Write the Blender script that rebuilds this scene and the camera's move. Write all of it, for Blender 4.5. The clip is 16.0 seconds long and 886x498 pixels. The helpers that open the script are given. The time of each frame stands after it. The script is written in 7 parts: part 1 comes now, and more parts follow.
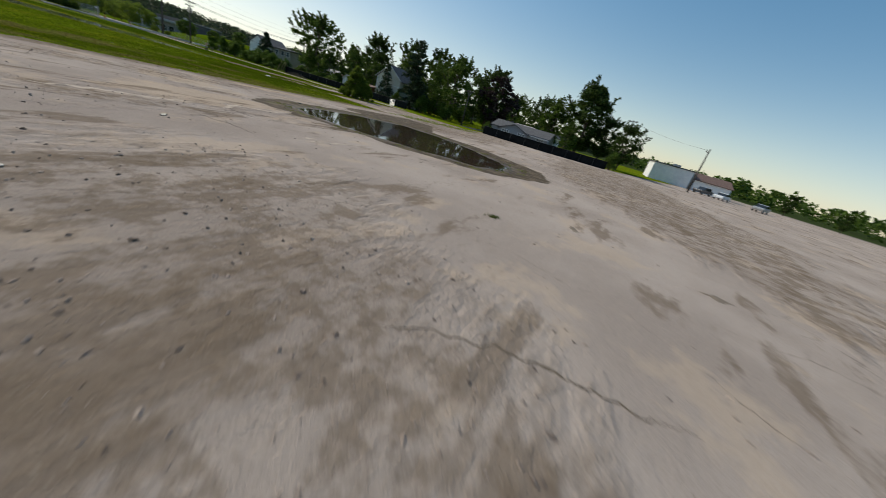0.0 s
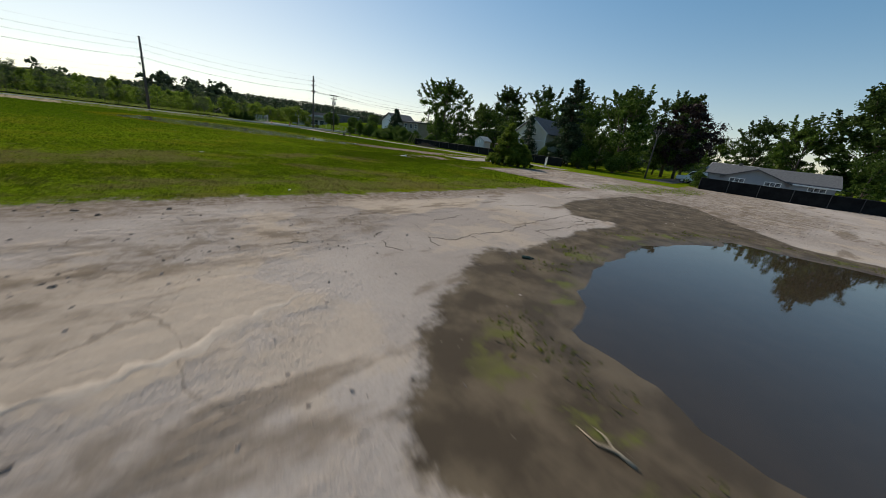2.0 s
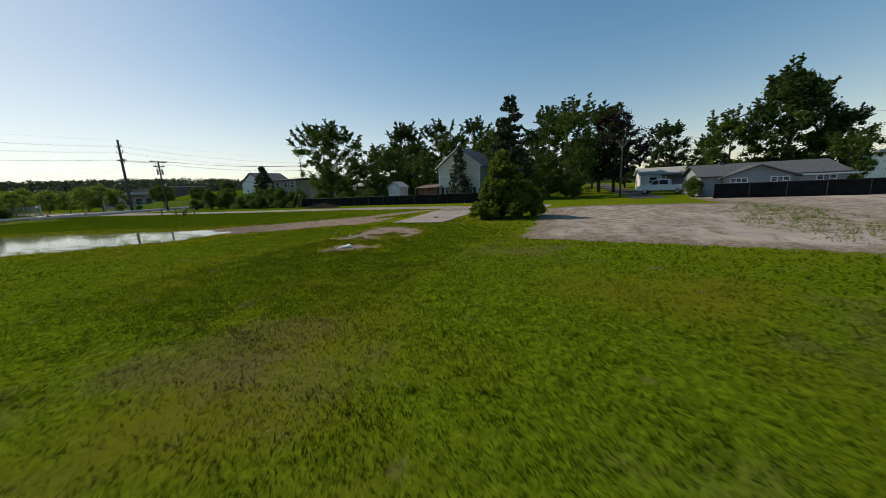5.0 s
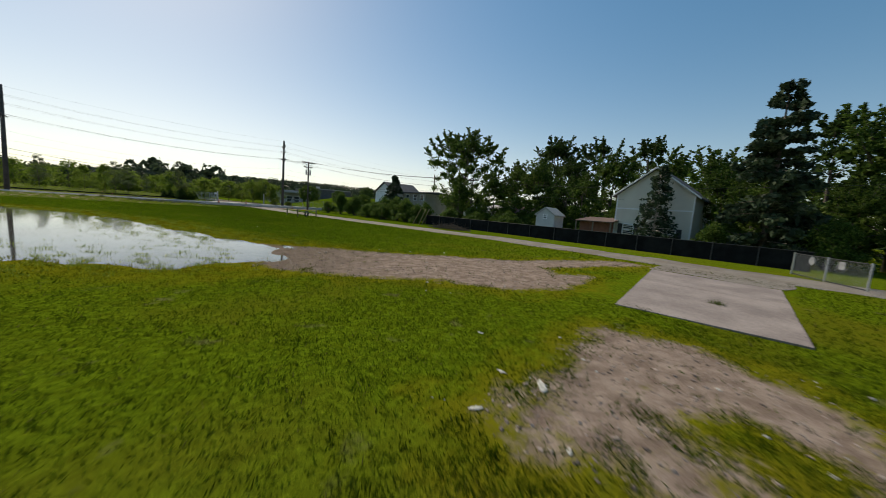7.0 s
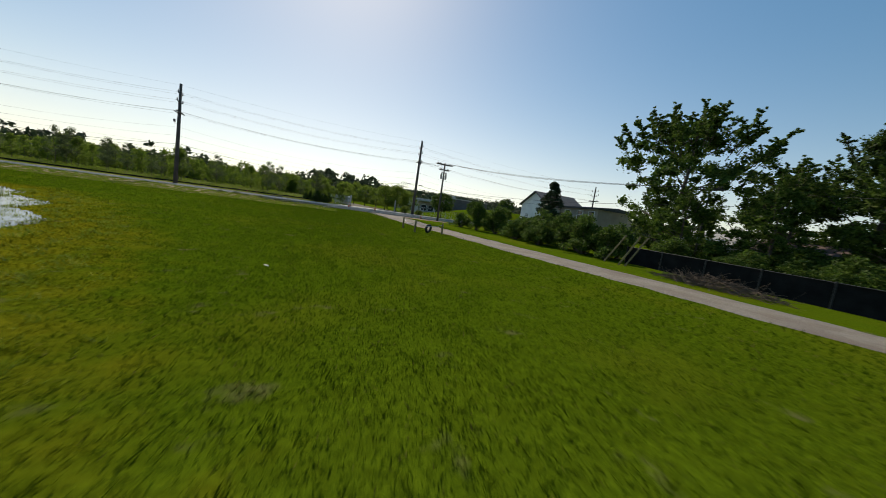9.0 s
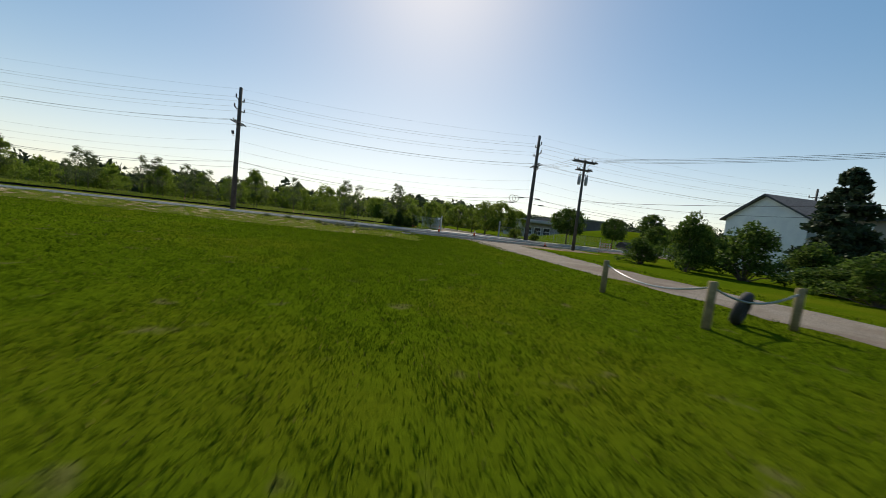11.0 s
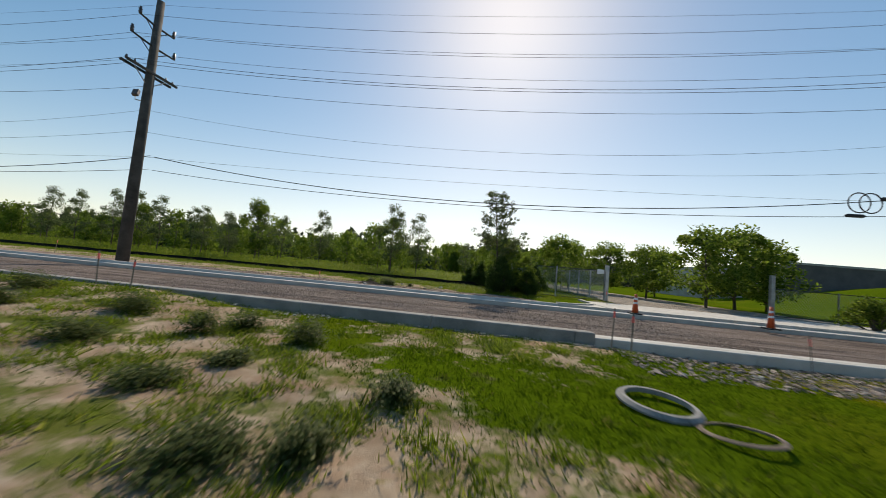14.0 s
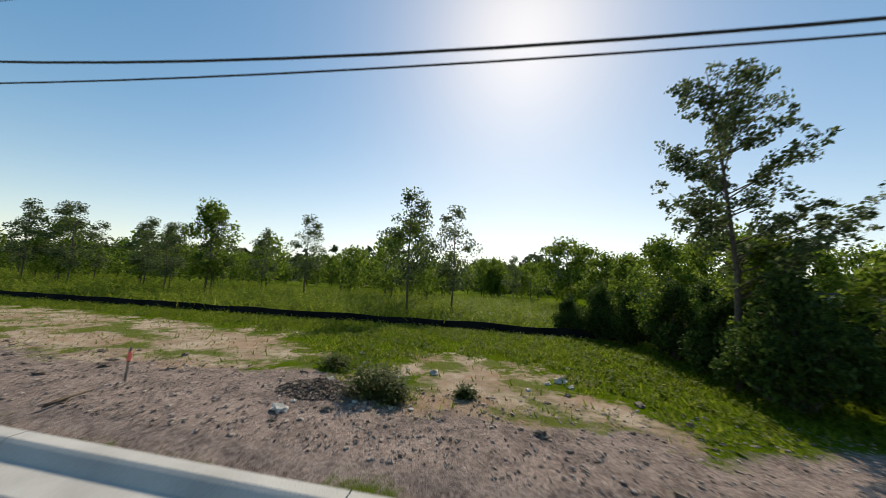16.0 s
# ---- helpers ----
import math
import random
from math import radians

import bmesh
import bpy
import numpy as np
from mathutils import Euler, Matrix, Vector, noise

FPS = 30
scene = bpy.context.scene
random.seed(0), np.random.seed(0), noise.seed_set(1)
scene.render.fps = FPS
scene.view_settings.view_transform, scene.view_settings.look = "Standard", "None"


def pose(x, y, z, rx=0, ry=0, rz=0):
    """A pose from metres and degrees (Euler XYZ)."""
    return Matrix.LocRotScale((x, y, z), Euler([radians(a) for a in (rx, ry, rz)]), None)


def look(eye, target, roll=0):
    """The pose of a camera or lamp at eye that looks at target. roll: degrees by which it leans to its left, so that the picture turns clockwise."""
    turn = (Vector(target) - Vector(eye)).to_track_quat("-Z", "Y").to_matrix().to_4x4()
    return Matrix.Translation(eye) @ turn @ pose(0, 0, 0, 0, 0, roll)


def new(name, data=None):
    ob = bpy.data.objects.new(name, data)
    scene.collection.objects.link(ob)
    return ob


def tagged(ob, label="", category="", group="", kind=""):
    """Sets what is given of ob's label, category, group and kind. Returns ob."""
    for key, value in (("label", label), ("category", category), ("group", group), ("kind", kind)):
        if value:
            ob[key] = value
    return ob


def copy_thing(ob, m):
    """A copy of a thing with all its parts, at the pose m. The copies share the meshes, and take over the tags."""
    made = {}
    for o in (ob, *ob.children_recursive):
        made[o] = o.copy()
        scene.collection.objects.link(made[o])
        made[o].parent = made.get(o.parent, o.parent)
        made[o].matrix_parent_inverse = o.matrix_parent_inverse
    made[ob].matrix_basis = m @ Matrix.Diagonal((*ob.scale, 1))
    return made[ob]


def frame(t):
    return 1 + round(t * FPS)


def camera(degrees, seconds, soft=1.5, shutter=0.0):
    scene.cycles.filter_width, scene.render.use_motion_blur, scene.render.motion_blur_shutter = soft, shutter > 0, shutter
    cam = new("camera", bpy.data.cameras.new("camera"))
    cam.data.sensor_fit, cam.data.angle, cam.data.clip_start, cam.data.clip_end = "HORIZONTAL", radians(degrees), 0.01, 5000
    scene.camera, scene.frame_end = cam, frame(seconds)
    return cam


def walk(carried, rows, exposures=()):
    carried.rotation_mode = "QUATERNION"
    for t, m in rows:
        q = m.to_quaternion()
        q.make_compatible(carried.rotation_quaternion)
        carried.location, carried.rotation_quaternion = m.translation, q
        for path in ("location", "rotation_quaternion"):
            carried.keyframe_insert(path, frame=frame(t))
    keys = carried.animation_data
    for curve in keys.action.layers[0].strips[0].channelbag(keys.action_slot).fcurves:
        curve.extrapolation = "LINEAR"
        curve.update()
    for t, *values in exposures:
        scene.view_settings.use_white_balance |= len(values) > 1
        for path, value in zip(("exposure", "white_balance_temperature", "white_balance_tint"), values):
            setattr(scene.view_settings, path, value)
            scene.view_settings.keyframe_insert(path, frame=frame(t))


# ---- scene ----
cam = camera(106.8, 16.0, 0.75, 0.2)
PATH = [
    (0, (-16.812, -113.067, 1.981), (-15.099, -112.369, 1.221), 16.3),
    (0.5, (-13.113, -109.956, 2.018), (-11.616, -108.870, 1.257), 15.7),
    (1, (-10.230, -106.580, 2.001), (-8.918, -105.257, 1.274), 13.9),
    (1.5, (-8.552, -102.690, 1.953), (-7.269, -101.316, 1.270), 10.8),
    (2, (-7.266, -98.454, 1.956), (-5.900, -97.139, 1.319), 7.1),
    (2.5, (-6.120, -94.553, 1.961), (-4.626, -93.359, 1.377), 3.2),
    (3, (-4.973, -91.137, 2.262), (-3.339, -90.113, 1.731), -0.4),
    (3.2, (-4.232, -89.814, 2.267), (-2.544, -88.869, 1.758), -1.7),
    (5.3, (3.076, -81.695, 2.131), (4.855, -80.857, 1.768), -3.0),
    (5.5, (4.154, -80.705, 2.122), (5.915, -79.822, 1.776), -2.1),
    (6, (6.503, -78.578, 2.069), (8.178, -77.528, 1.765), 0.1),
    (6.5, (8.682, -76.451, 1.984), (10.225, -75.205, 1.72), 2.3),
    (7, (10.531, -73.98, 1.989), (11.935, -72.576, 1.752), 4.3),
    (7.5, (12.607, -70.879, 1.996), (13.869, -69.345, 1.768), 5.7),
    (8, (14.626, -67.231, 1.965), (15.735, -65.583, 1.737), 6.8),
    (8.5, (16.362, -63.171, 1.905), (17.306, -61.422, 1.674), 7.6),
    (9, (17.781, -58.794, 1.834), (18.555, -56.965, 1.603), 8.1),
    (9.5, (18.777, -54.52, 1.751), (19.396, -52.631, 1.527), 8.2),
    (9.7, (19.038, -52.775, 1.744), (19.603, -50.869, 1.525), 8.1),
    (11.8, (19.589, -33.589, 1.107), (19.712, -31.595, 1.017), 4.8),
    (12, (19.549, -31.742, 1.083), (19.645, -29.746, 1.012), 4.5),
    (12.5, (19.249, -26.94, 1.027), (19.275, -24.94, 0.997), 4.2),
    (13, (18.904, -22.248, 1.013), (18.856, -20.249, 1.032), 4.1),
    (13.5, (18.457, -18.119, 1.121), (18.329, -16.124, 1.192), 4.4),
    (14, (17.977, -14.575, 1.349), (17.739, -12.592, 1.461), 5.0),
    (14.5, (17.552, -11.261, 1.451), (17.184, -9.302, 1.612), 5.3),
    (15, (16.966, -8.085, 1.723), (16.509, -6.147, 1.909), 5.4),
    (15.5, (16.04, -5.373, 1.797), (15.578, -3.438, 2.005), 4.6),
    (16, (14.999, -2.748, 1.737), (14.615, -0.797, 1.952), 3.0),
]
walk(cam, [(t, look(eye, target, roll)) for t, eye, target, roll in PATH], [(0.0, 0.05, 6600, 10), (3.0, 0.0, 6550, 10), (6.5, 0.03, 6850, 11), (9.5, 0.08, 6850, 11), (12.5, 0.19, 7000, 12), (14.0, 0.26, 7000, 12), (16.0, 0.31, 6900, 10)])

# ---- world, sun, exposure ----
SUN_AZ, SUN_EL = radians(2.0), radians(40.5)
world = bpy.data.worlds.new("world")
scene.world = world
world.use_nodes = True
wn = world.node_tree
sky = wn.nodes.new("ShaderNodeTexSky")
sky.sky_type = "NISHITA"
sky.sun_disc = False
sky.sun_elevation, sky.sun_rotation = SUN_EL, SUN_AZ
sky.air_density, sky.dust_density, sky.ozone_density = 1.0, 0.3, 1.5
wn.nodes["Background"].inputs["Strength"].default_value = 0.15
hue = wn.nodes.new("ShaderNodeMix")
hue.data_type, hue.blend_type = "RGBA", "MULTIPLY"
hue.inputs[0].default_value = 1.0
hue.inputs[7].default_value = (1.13, 1.11, 1.03, 1)
wn.links.new(sky.outputs[0], hue.inputs[6])
# summer haze: the bright sky round the sun and over the horizon is whiter
grey = wn.nodes.new("ShaderNodeRGBToBW")
wn.links.new(hue.outputs[2], grey.inputs[0])
haze = wn.nodes.new("ShaderNodeMapRange")
haze.interpolation_type = "SMOOTHSTEP"
haze.inputs[1].default_value, haze.inputs[2].default_value = 1.5, 10.0
haze.inputs[3].default_value, haze.inputs[4].default_value = 1.4, 0.75
wn.links.new(grey.outputs[0], haze.inputs[0])
depth = wn.nodes.new("ShaderNodeHueSaturation")
wn.links.new(haze.outputs[0], depth.inputs["Saturation"])
wn.links.new(hue.outputs[2], depth.inputs["Color"])
even = wn.nodes.new("ShaderNodeGamma")
even.inputs[1].default_value = 0.8
wn.links.new(depth.outputs[0], even.inputs[0])
wn.links.new(even.outputs[0], wn.nodes["Background"].inputs["Color"])
sun_data = bpy.data.lights.new("sun", "SUN")
sun_data.energy, sun_data.angle, sun_data.color = 3.7, radians(0.55), (1.0, 0.92, 0.77)
sun = new("sun", sun_data)
sun_way = Vector((math.sin(SUN_AZ) * math.cos(SUN_EL), math.cos(SUN_AZ) * math.cos(SUN_EL), math.sin(SUN_EL)))
sun.matrix_world = look(sun_way * 300, (0, 0, 0))


# ---- materials ----
class Nodes:
    """A small hand for writing node trees."""

    def __init__(self, name):
        self.mat = bpy.data.materials.new(name)
        self.mat.use_nodes = True
        self.tree = self.mat.node_tree
        self.shader = self.tree.nodes["Principled BSDF"]
        self.out = self.tree.nodes["Material Output"]
        self.coord = None

    def add(self, kind, **values):
        node = self.tree.nodes.new(kind)
        for key, value in values.items():
            setattr(node, key, value)
        return node

    def link(self, a, b):
        self.tree.links.new(a, b)

    def place(self):
        if self.coord is None:
            self.coord = self.add("ShaderNodeNewGeometry").outputs["Position"]
        return self.coord

    def noise(self, scale, detail=4.0, rough=0.55, at=None, out="Fac"):
        node = self.add("ShaderNodeTexNoise")
        node.inputs["Scale"].default_value = scale
        node.inputs["Detail"].default_value = detail
        node.inputs["Roughness"].default_value = rough
        self.link(at or self.place(), node.inputs["Vector"])
        return node.outputs[out]

    def voronoi(self, scale, feature="F1", at=None, out="Distance"):
        node = self.add("ShaderNodeTexVoronoi", feature=feature)
        node.inputs["Scale"].default_value = scale
        self.link(at or self.place(), node.inputs["Vector"])
        return node.outputs[out]

    def math(self, op, a, b=None, c=None, clamp=False):
        node = self.add("ShaderNodeMath", operation=op, use_clamp=clamp)
        for i, v in enumerate((a, b, c)):
            if v is None:
                continue
            if isinstance(v, (int, float)):
                node.inputs[i].default_value = v
            else:
                self.link(v, node.inputs[i])
        return node.outputs[0]

    def span(self, v, lo, hi, a=0.0, b=1.0):
        node = self.add("ShaderNodeMapRange", interpolation_type="SMOOTHSTEP")
        node.inputs[1].default_value, node.inputs[2].default_value = lo, hi
        node.inputs[3].default_value, node.inputs[4].default_value = a, b
        self.link(v, node.inputs[0])
        return node.outputs[0]

    def mix(self, f, a, b):
        node = self.add("ShaderNodeMix", data_type="RGBA")
        for key, v in ((0, f), (6, a), (7, b)):
            if isinstance(v, (int, float)):
                node.inputs[key].default_value = v
            elif isinstance(v, tuple):
                node.inputs[key].default_value = (*v, 1)
            else:
                self.link(v, node.inputs[key])
        return node.outputs[2]

    def attr(self, name):
        node = self.add("ShaderNodeAttribute", attribute_name=name)
        return node.outputs["Fac"]

    def bump(self, height, strength=0.4, distance=0.02, prior=None):
        node = self.add("ShaderNodeBump")
        node.inputs["Strength"].default_value = strength
        node.inputs["Distance"].default_value = distance
        self.link(height, node.inputs["Height"])
        if prior:
            self.link(prior, node.inputs["Normal"])
        return node.outputs[0]

    def put(self, color=None, rough=None, normal=None, metal=None, spec=None):
        for key, v in (("Base Color", color), ("Roughness", rough), ("Normal", normal), ("Metallic", metal), ("Specular IOR Level", spec)):
            if v is None:
                continue
            if isinstance(v, tuple):
                self.shader.inputs[key].default_value = (*v, 1)
            elif isinstance(v, (int, float)):
                self.shader.inputs[key].default_value = v
            else:
                self.link(v, self.shader.inputs[key])
        return self.mat


def plain(name, a, b, scale=3.0, rough=0.7, metal=0.0, grain=40.0, bump=0.15, vary=0.0):
    """Two colours mottled at two scales, with a fine relief."""
    n = Nodes(name)
    tc = n.add("ShaderNodeTexCoord").outputs["Object"]
    f = n.math("ADD", n.math("MULTIPLY", n.noise(scale, at=tc), 0.65), n.math("MULTIPLY", n.noise(grain, 3.0, at=tc), 0.35))
    f = n.span(f, 0.3, 0.7)
    if vary:
        f = n.math("ADD", f, n.math("MULTIPLY_ADD", n.add("ShaderNodeObjectInfo").outputs["Random"], vary, -vary / 2), clamp=True)
    return n.put(n.mix(f, a, b), rough, n.bump(n.noise(grain, 3.0, at=tc), bump, 0.01), metal)


def leafy(name, a, b, tips, glow=0.45):
    """Thin leaves: lit from the front and through."""
    n = Nodes(name)
    isl = n.add("ShaderNodeNewGeometry").outputs["Random Per Island"]
    f = n.math("ADD", n.math("MULTIPLY", isl, 0.6), n.math("MULTIPLY", n.noise(0.6, 2.0), 0.4))
    col = n.mix(n.span(f, 0.2, 0.8), a, b)
    col = n.mix(n.span(isl, 0.86, 1.0), col, tips)
    n.put(col, 0.6, spec=0.12)
    tr = n.add("ShaderNodeBsdfTranslucent")
    n.link(col, tr.inputs[0])
    mx = n.add("ShaderNodeMixShader")
    mx.inputs[0].default_value = glow
    n.link(n.shader.outputs[0], mx.inputs[1])
    n.link(tr.outputs[0], mx.inputs[2])
    n.link(mx.outputs[0], n.out.inputs[0])
    return n.mat


def ground_material():
    n = Nodes("ground_soil")
    far = n.noise(0.05, 3.0)
    big = n.noise(0.22, 4.0)
    mid = n.noise(1.3, 5.0)
    fine = n.noise(9.0, 5.0, 0.65)
    grit = n.noise(70.0, 3.0, 0.8)
    # turf
    blades = n.math("ADD", n.math("MULTIPLY", fine, 0.5), n.math("MULTIPLY", grit, 0.5))
    green = n.mix(n.span(blades, 0.40, 0.60), (0.056, 0.086, 0.004), (0.155, 0.215, 0.009))
    clump = n.noise(4.2, 4.0, 0.62)
    green = n.mix(n.span(clump, 0.46, 0.58, 0.0, 0.6), green, n.mix(blades, (0.05, 0.07, 0.003), (0.125, 0.162, 0.007)))
    north = n.add("ShaderNodeSeparateXYZ")
    n.link(n.place(), north.inputs[0])
    lush = n.span(n.math("ADD", north.outputs[1], n.math("MULTIPLY_ADD", big, 16.0, -8.0)), -68.0, -52.0)
    green = n.mix(n.math("MULTIPLY", lush, 0.8), green, n.mix(blades, (0.034, 0.058, 0.003), (0.097, 0.155, 0.006)))
    green = n.mix(n.math("MULTIPLY", n.span(big, 0.45, 0.70), n.math("SUBTRACT", 1.0, n.math("MULTIPLY", lush, 0.6))), green, n.mix(blades, (0.085, 0.092, 0.006), (0.19, 0.19, 0.013)))
    dry = n.mix(fine, (0.12, 0.095, 0.05), (0.24, 0.19, 0.11))
    green = n.mix(n.math("MULTIPLY", n.span(mid, 0.62, 0.74), 0.45), green, dry)
    tan = n.mix(blades, (0.07, 0.055, 0.022), (0.19, 0.15, 0.065))
    green = n.mix(n.math("MULTIPLY", n.span(n.math("ADD", n.attr("dry"), n.math("MULTIPLY_ADD", n.noise(0.4, 6.0, 0.62), 12.0, -6.0)), -1.5, 1.0, 1.0, 0.0), n.span(fine, 0.35, 0.6, 0.3, 0.85)), green, tan)
    yel = n.mix(fine, (0.12, 0.108, 0.005), (0.25, 0.215, 0.012))
    shore = n.math("ADD", n.attr("water_b"), n.math("MULTIPLY_ADD", mid, 5.0, -2.5))
    green = n.mix(n.span(shore, 0.2, 3.4, 0.75, 0.0), green, yel)
    fringe = n.math("ADD", n.attr("dirt"), n.math("MULTIPLY_ADD", mid, 3.0, -1.5))
    green = n.mix(n.span(fringe, 0.1, 1.1, 0.75, 0.0), green, yel)
    # weathered concrete under silt and dried mud
    conc = n.mix(n.span(big, 0.35, 0.65), (0.29, 0.24, 0.213), (0.405, 0.343, 0.306))
    conc = n.mix(n.span(grit, 0.42, 0.60, 0.0, 0.5), conc, (0.40, 0.35, 0.295))
    conc = n.mix(n.span(n.noise(26.0, 4.0, 0.8), 0.36, 0.52, 0.3, 0.0), conc, (0.17, 0.14, 0.115))
    silt = n.mix(fine, (0.37, 0.288, 0.217), (0.52, 0.418, 0.322))
    conc = n.mix(n.span(n.noise(0.42, 8.0, 0.68), 0.53, 0.60, 0.0, 0.5), conc, silt)
    laid = n.math("ADD", n.attr("silt"), n.math("MULTIPLY_ADD", n.noise(0.9, 8.0, 0.7), 2.6, -1.3))
    conc = n.mix(n.span(laid, -0.15, 0.15, 0.65, 0.0), conc, silt)
    soil = n.mix(n.noise(6.0, 5.0, 0.7), (0.085, 0.062, 0.045), (0.24, 0.185, 0.135))
    smear = n.add("ShaderNodeMapping")
    smear.inputs["Scale"].default_value = (0.35, 1.0, 1.0)
    smear.inputs["Rotation"].default_value = (0, 0, 0.25)
    n.link(n.place(), smear.inputs[0])
    streak = n.noise(0.75, 8.0, 0.66, at=smear.outputs[0])
    conc = n.mix(n.span(streak, 0.55, 0.63, 0.0, 0.7), conc, soil)
    soil_d = n.math("ADD", n.attr("soil"), n.math("MULTIPLY_ADD", n.noise(0.9, 7.0, 0.7, at=smear.outputs[0]), 7.0, -3.5))
    patch = n.span(n.noise(1.6, 8.0, 0.72), 0.44, 0.57, 0.25, 0.95)
    conc = n.mix(n.math("MULTIPLY", n.span(soil_d, -0.9, 0.6, 0.8, 0.0), patch), conc, soil)
    crumb = n.math("MULTIPLY", n.span(n.voronoi(22.0), 0.10, 0.30, 1.0, 0.0), n.span(n.noise(0.8, 5.0, 0.7), 0.48, 0.60))
    conc = n.mix(n.math("MULTIPLY", crumb, 0.55), conc, n.mix(n.noise(7.0, 2.0), (0.10, 0.075, 0.055), (0.46, 0.40, 0.33)))
    brink = n.math("ADD", n.attr("concrete"), n.math("MULTIPLY_ADD", n.noise(1.1, 7.0, 0.72, at=smear.outputs[0]), 4.0, -2.0))
    conc = n.mix(n.math("MULTIPLY", n.span(brink, -1.7, -0.5), n.span(n.noise(5.0, 5.0, 0.75), 0.36, 0.6, 0.35, 1.0)), conc, soil)
    warp = n.add("ShaderNodeVectorMath", operation="MULTIPLY_ADD")
    n.link(n.noise(0.7, 2.5, 0.5, out="Color"), warp.inputs[0])
    warp.inputs[1].default_value = (1.6, 1.6, 0)
    n.link(n.place(), warp.inputs[2])
    flat = n.add("ShaderNodeVectorMath", operation="MULTIPLY")
    n.link(warp.outputs[0], flat.inputs[0])
    flat.inputs[1].default_value = (1, 1, 0)
    jag = n.add("ShaderNodeVectorMath", operation="MULTIPLY_ADD")
    n.link(n.noise(7.0, 4.0, 0.7, out="Color"), jag.inputs[0])
    jag.inputs[1].default_value = (0.22, 0.22, 0)
    n.link(warp.outputs[0], jag.inputs[2])
    n.link(jag.outputs[0], flat.inputs[0])
    crack = n.voronoi(0.16, "DISTANCE_TO_EDGE", flat.outputs[0])
    crack2 = n.voronoi(0.9, "DISTANCE_TO_EDGE", flat.outputs[0])
    some = n.math("MULTIPLY", n.span(n.attr("mud"), 1.0, 4.5, 1.0, 0.12), n.span(n.noise(0.35, 2.0), 0.46, 0.56))
    cf = n.math("MAXIMUM", n.span(n.math("ADD", crack, n.math("MULTIPLY_ADD", n.noise(1.6, 3.0), 0.012, -0.0055)), 0.0004, 0.0032, 0.4, 0.0), n.math("MULTIPLY", n.span(n.math("ADD", crack2, n.math("MULTIPLY_ADD", n.noise(3.0, 3.0), 0.05, -0.024)), 0.002, 0.016, 0.3, 0.0), some))
    cf = n.math("MULTIPLY", cf, n.span(n.noise(0.5, 4.0), 0.42, 0.58))
    conc = n.mix(cf, conc, (0.08, 0.06, 0.042))
    # bare earth and gravel
    stone = n.voronoi(55.0, out="Color")
    dirt = n.mix(n.span(n.noise(3.0, 5.0), 0.35, 0.68), (0.19, 0.128, 0.093), (0.365, 0.272, 0.208))
    dirt = n.mix(n.span(n.math("ADD", n.attr("water_b"), n.math("MULTIPLY_ADD", mid, 6.0, -3.0)), 0.6, 4.5, 0.75, 0.0), dirt, n.mix(fine, (0.06, 0.042, 0.028), (0.16, 0.118, 0.08)))
    dirt = n.mix(0.25, dirt, n.mix(n.add_sep(stone), (0.11, 0.085, 0.068), (0.42, 0.355, 0.295)))
    sand = n.mix(n.span(n.noise(2.2, 5.0), 0.35, 0.68), (0.32, 0.232, 0.16), (0.49, 0.385, 0.285))
    spoil = n.mix(n.span(n.noise(2.6, 8.0, 0.72), 0.40, 0.60), (0.15, 0.102, 0.082), (0.38, 0.275, 0.22))
    spoil = n.mix(0.5, spoil, n.mix(n.add_sep(n.voronoi(38.0, out="Color")), (0.11, 0.09, 0.085), (0.44, 0.36, 0.32)))
    sand = n.mix(n.span(n.noise(0.9, 6.0, 0.7), 0.5, 0.62, 0.0, 0.6), sand, (0.34, 0.21, 0.135))
    # mud of the shallow basin
    mud = n.mix(n.span(n.noise(1.7, 5.0), 0.38, 0.66), (0.06, 0.044, 0.029), (0.128, 0.096, 0.063))
    moss = n.mix(fine, (0.06, 0.064, 0.014), (0.145, 0.14, 0.034))
    rim = n.math("ADD", n.attr("water_a"), n.math("MULTIPLY_ADD", mid, 1.6, -0.8))
    mud = n.mix(n.math("MULTIPLY", n.span(rim, 0.15, 0.5), n.math("MULTIPLY", n.span(rim, 1.0, 1.6, 1.0, 0.0), n.span(n.noise(1.1, 6.0, 0.65), 0.55, 0.63))), mud, moss)
    # far meadow
    wild = n.mix(n.span(fine, 0.35, 0.65), (0.06, 0.095, 0.008), (0.15, 0.20, 0.022))

    def edge(name, wob, soft):
        d = n.math("ADD", n.attr(name), n.math("MULTIPLY_ADD", mid, 2 * wob, -wob))
        d = n.math("ADD", d, n.math("MULTIPLY_ADD", fine, wob, -wob / 2))
        return n.span(d, -soft, soft, 1.0, 0.0)

    col = n.mix(edge("meadow", 1.2, 0.4), green, wild)
    f_sand, f_dirt, f_conc, f_mud = edge("sand", 2.6, 0.35), edge("dirt", 0.75, 0.22), edge("concrete", 0.85, 0.16), edge("mud", 0.35, 0.1)
    col = n.mix(n.math("MULTIPLY", f_sand, n.span(n.noise(1.0, 6.0, 0.65), 0.40, 0.52, 0.15, 1.0)), col, sand)
    col = n.mix(n.math("MULTIPLY", f_dirt, n.span(n.noise(1.8, 7.0, 0.7), 0.29, 0.38, 0.3, 1.0)), col, dirt)
    col = n.mix(edge("spoil", 0.55, 0.12), col, spoil)
    col = n.mix(f_conc, col, conc)
    col = n.mix(f_mud, col, mud)
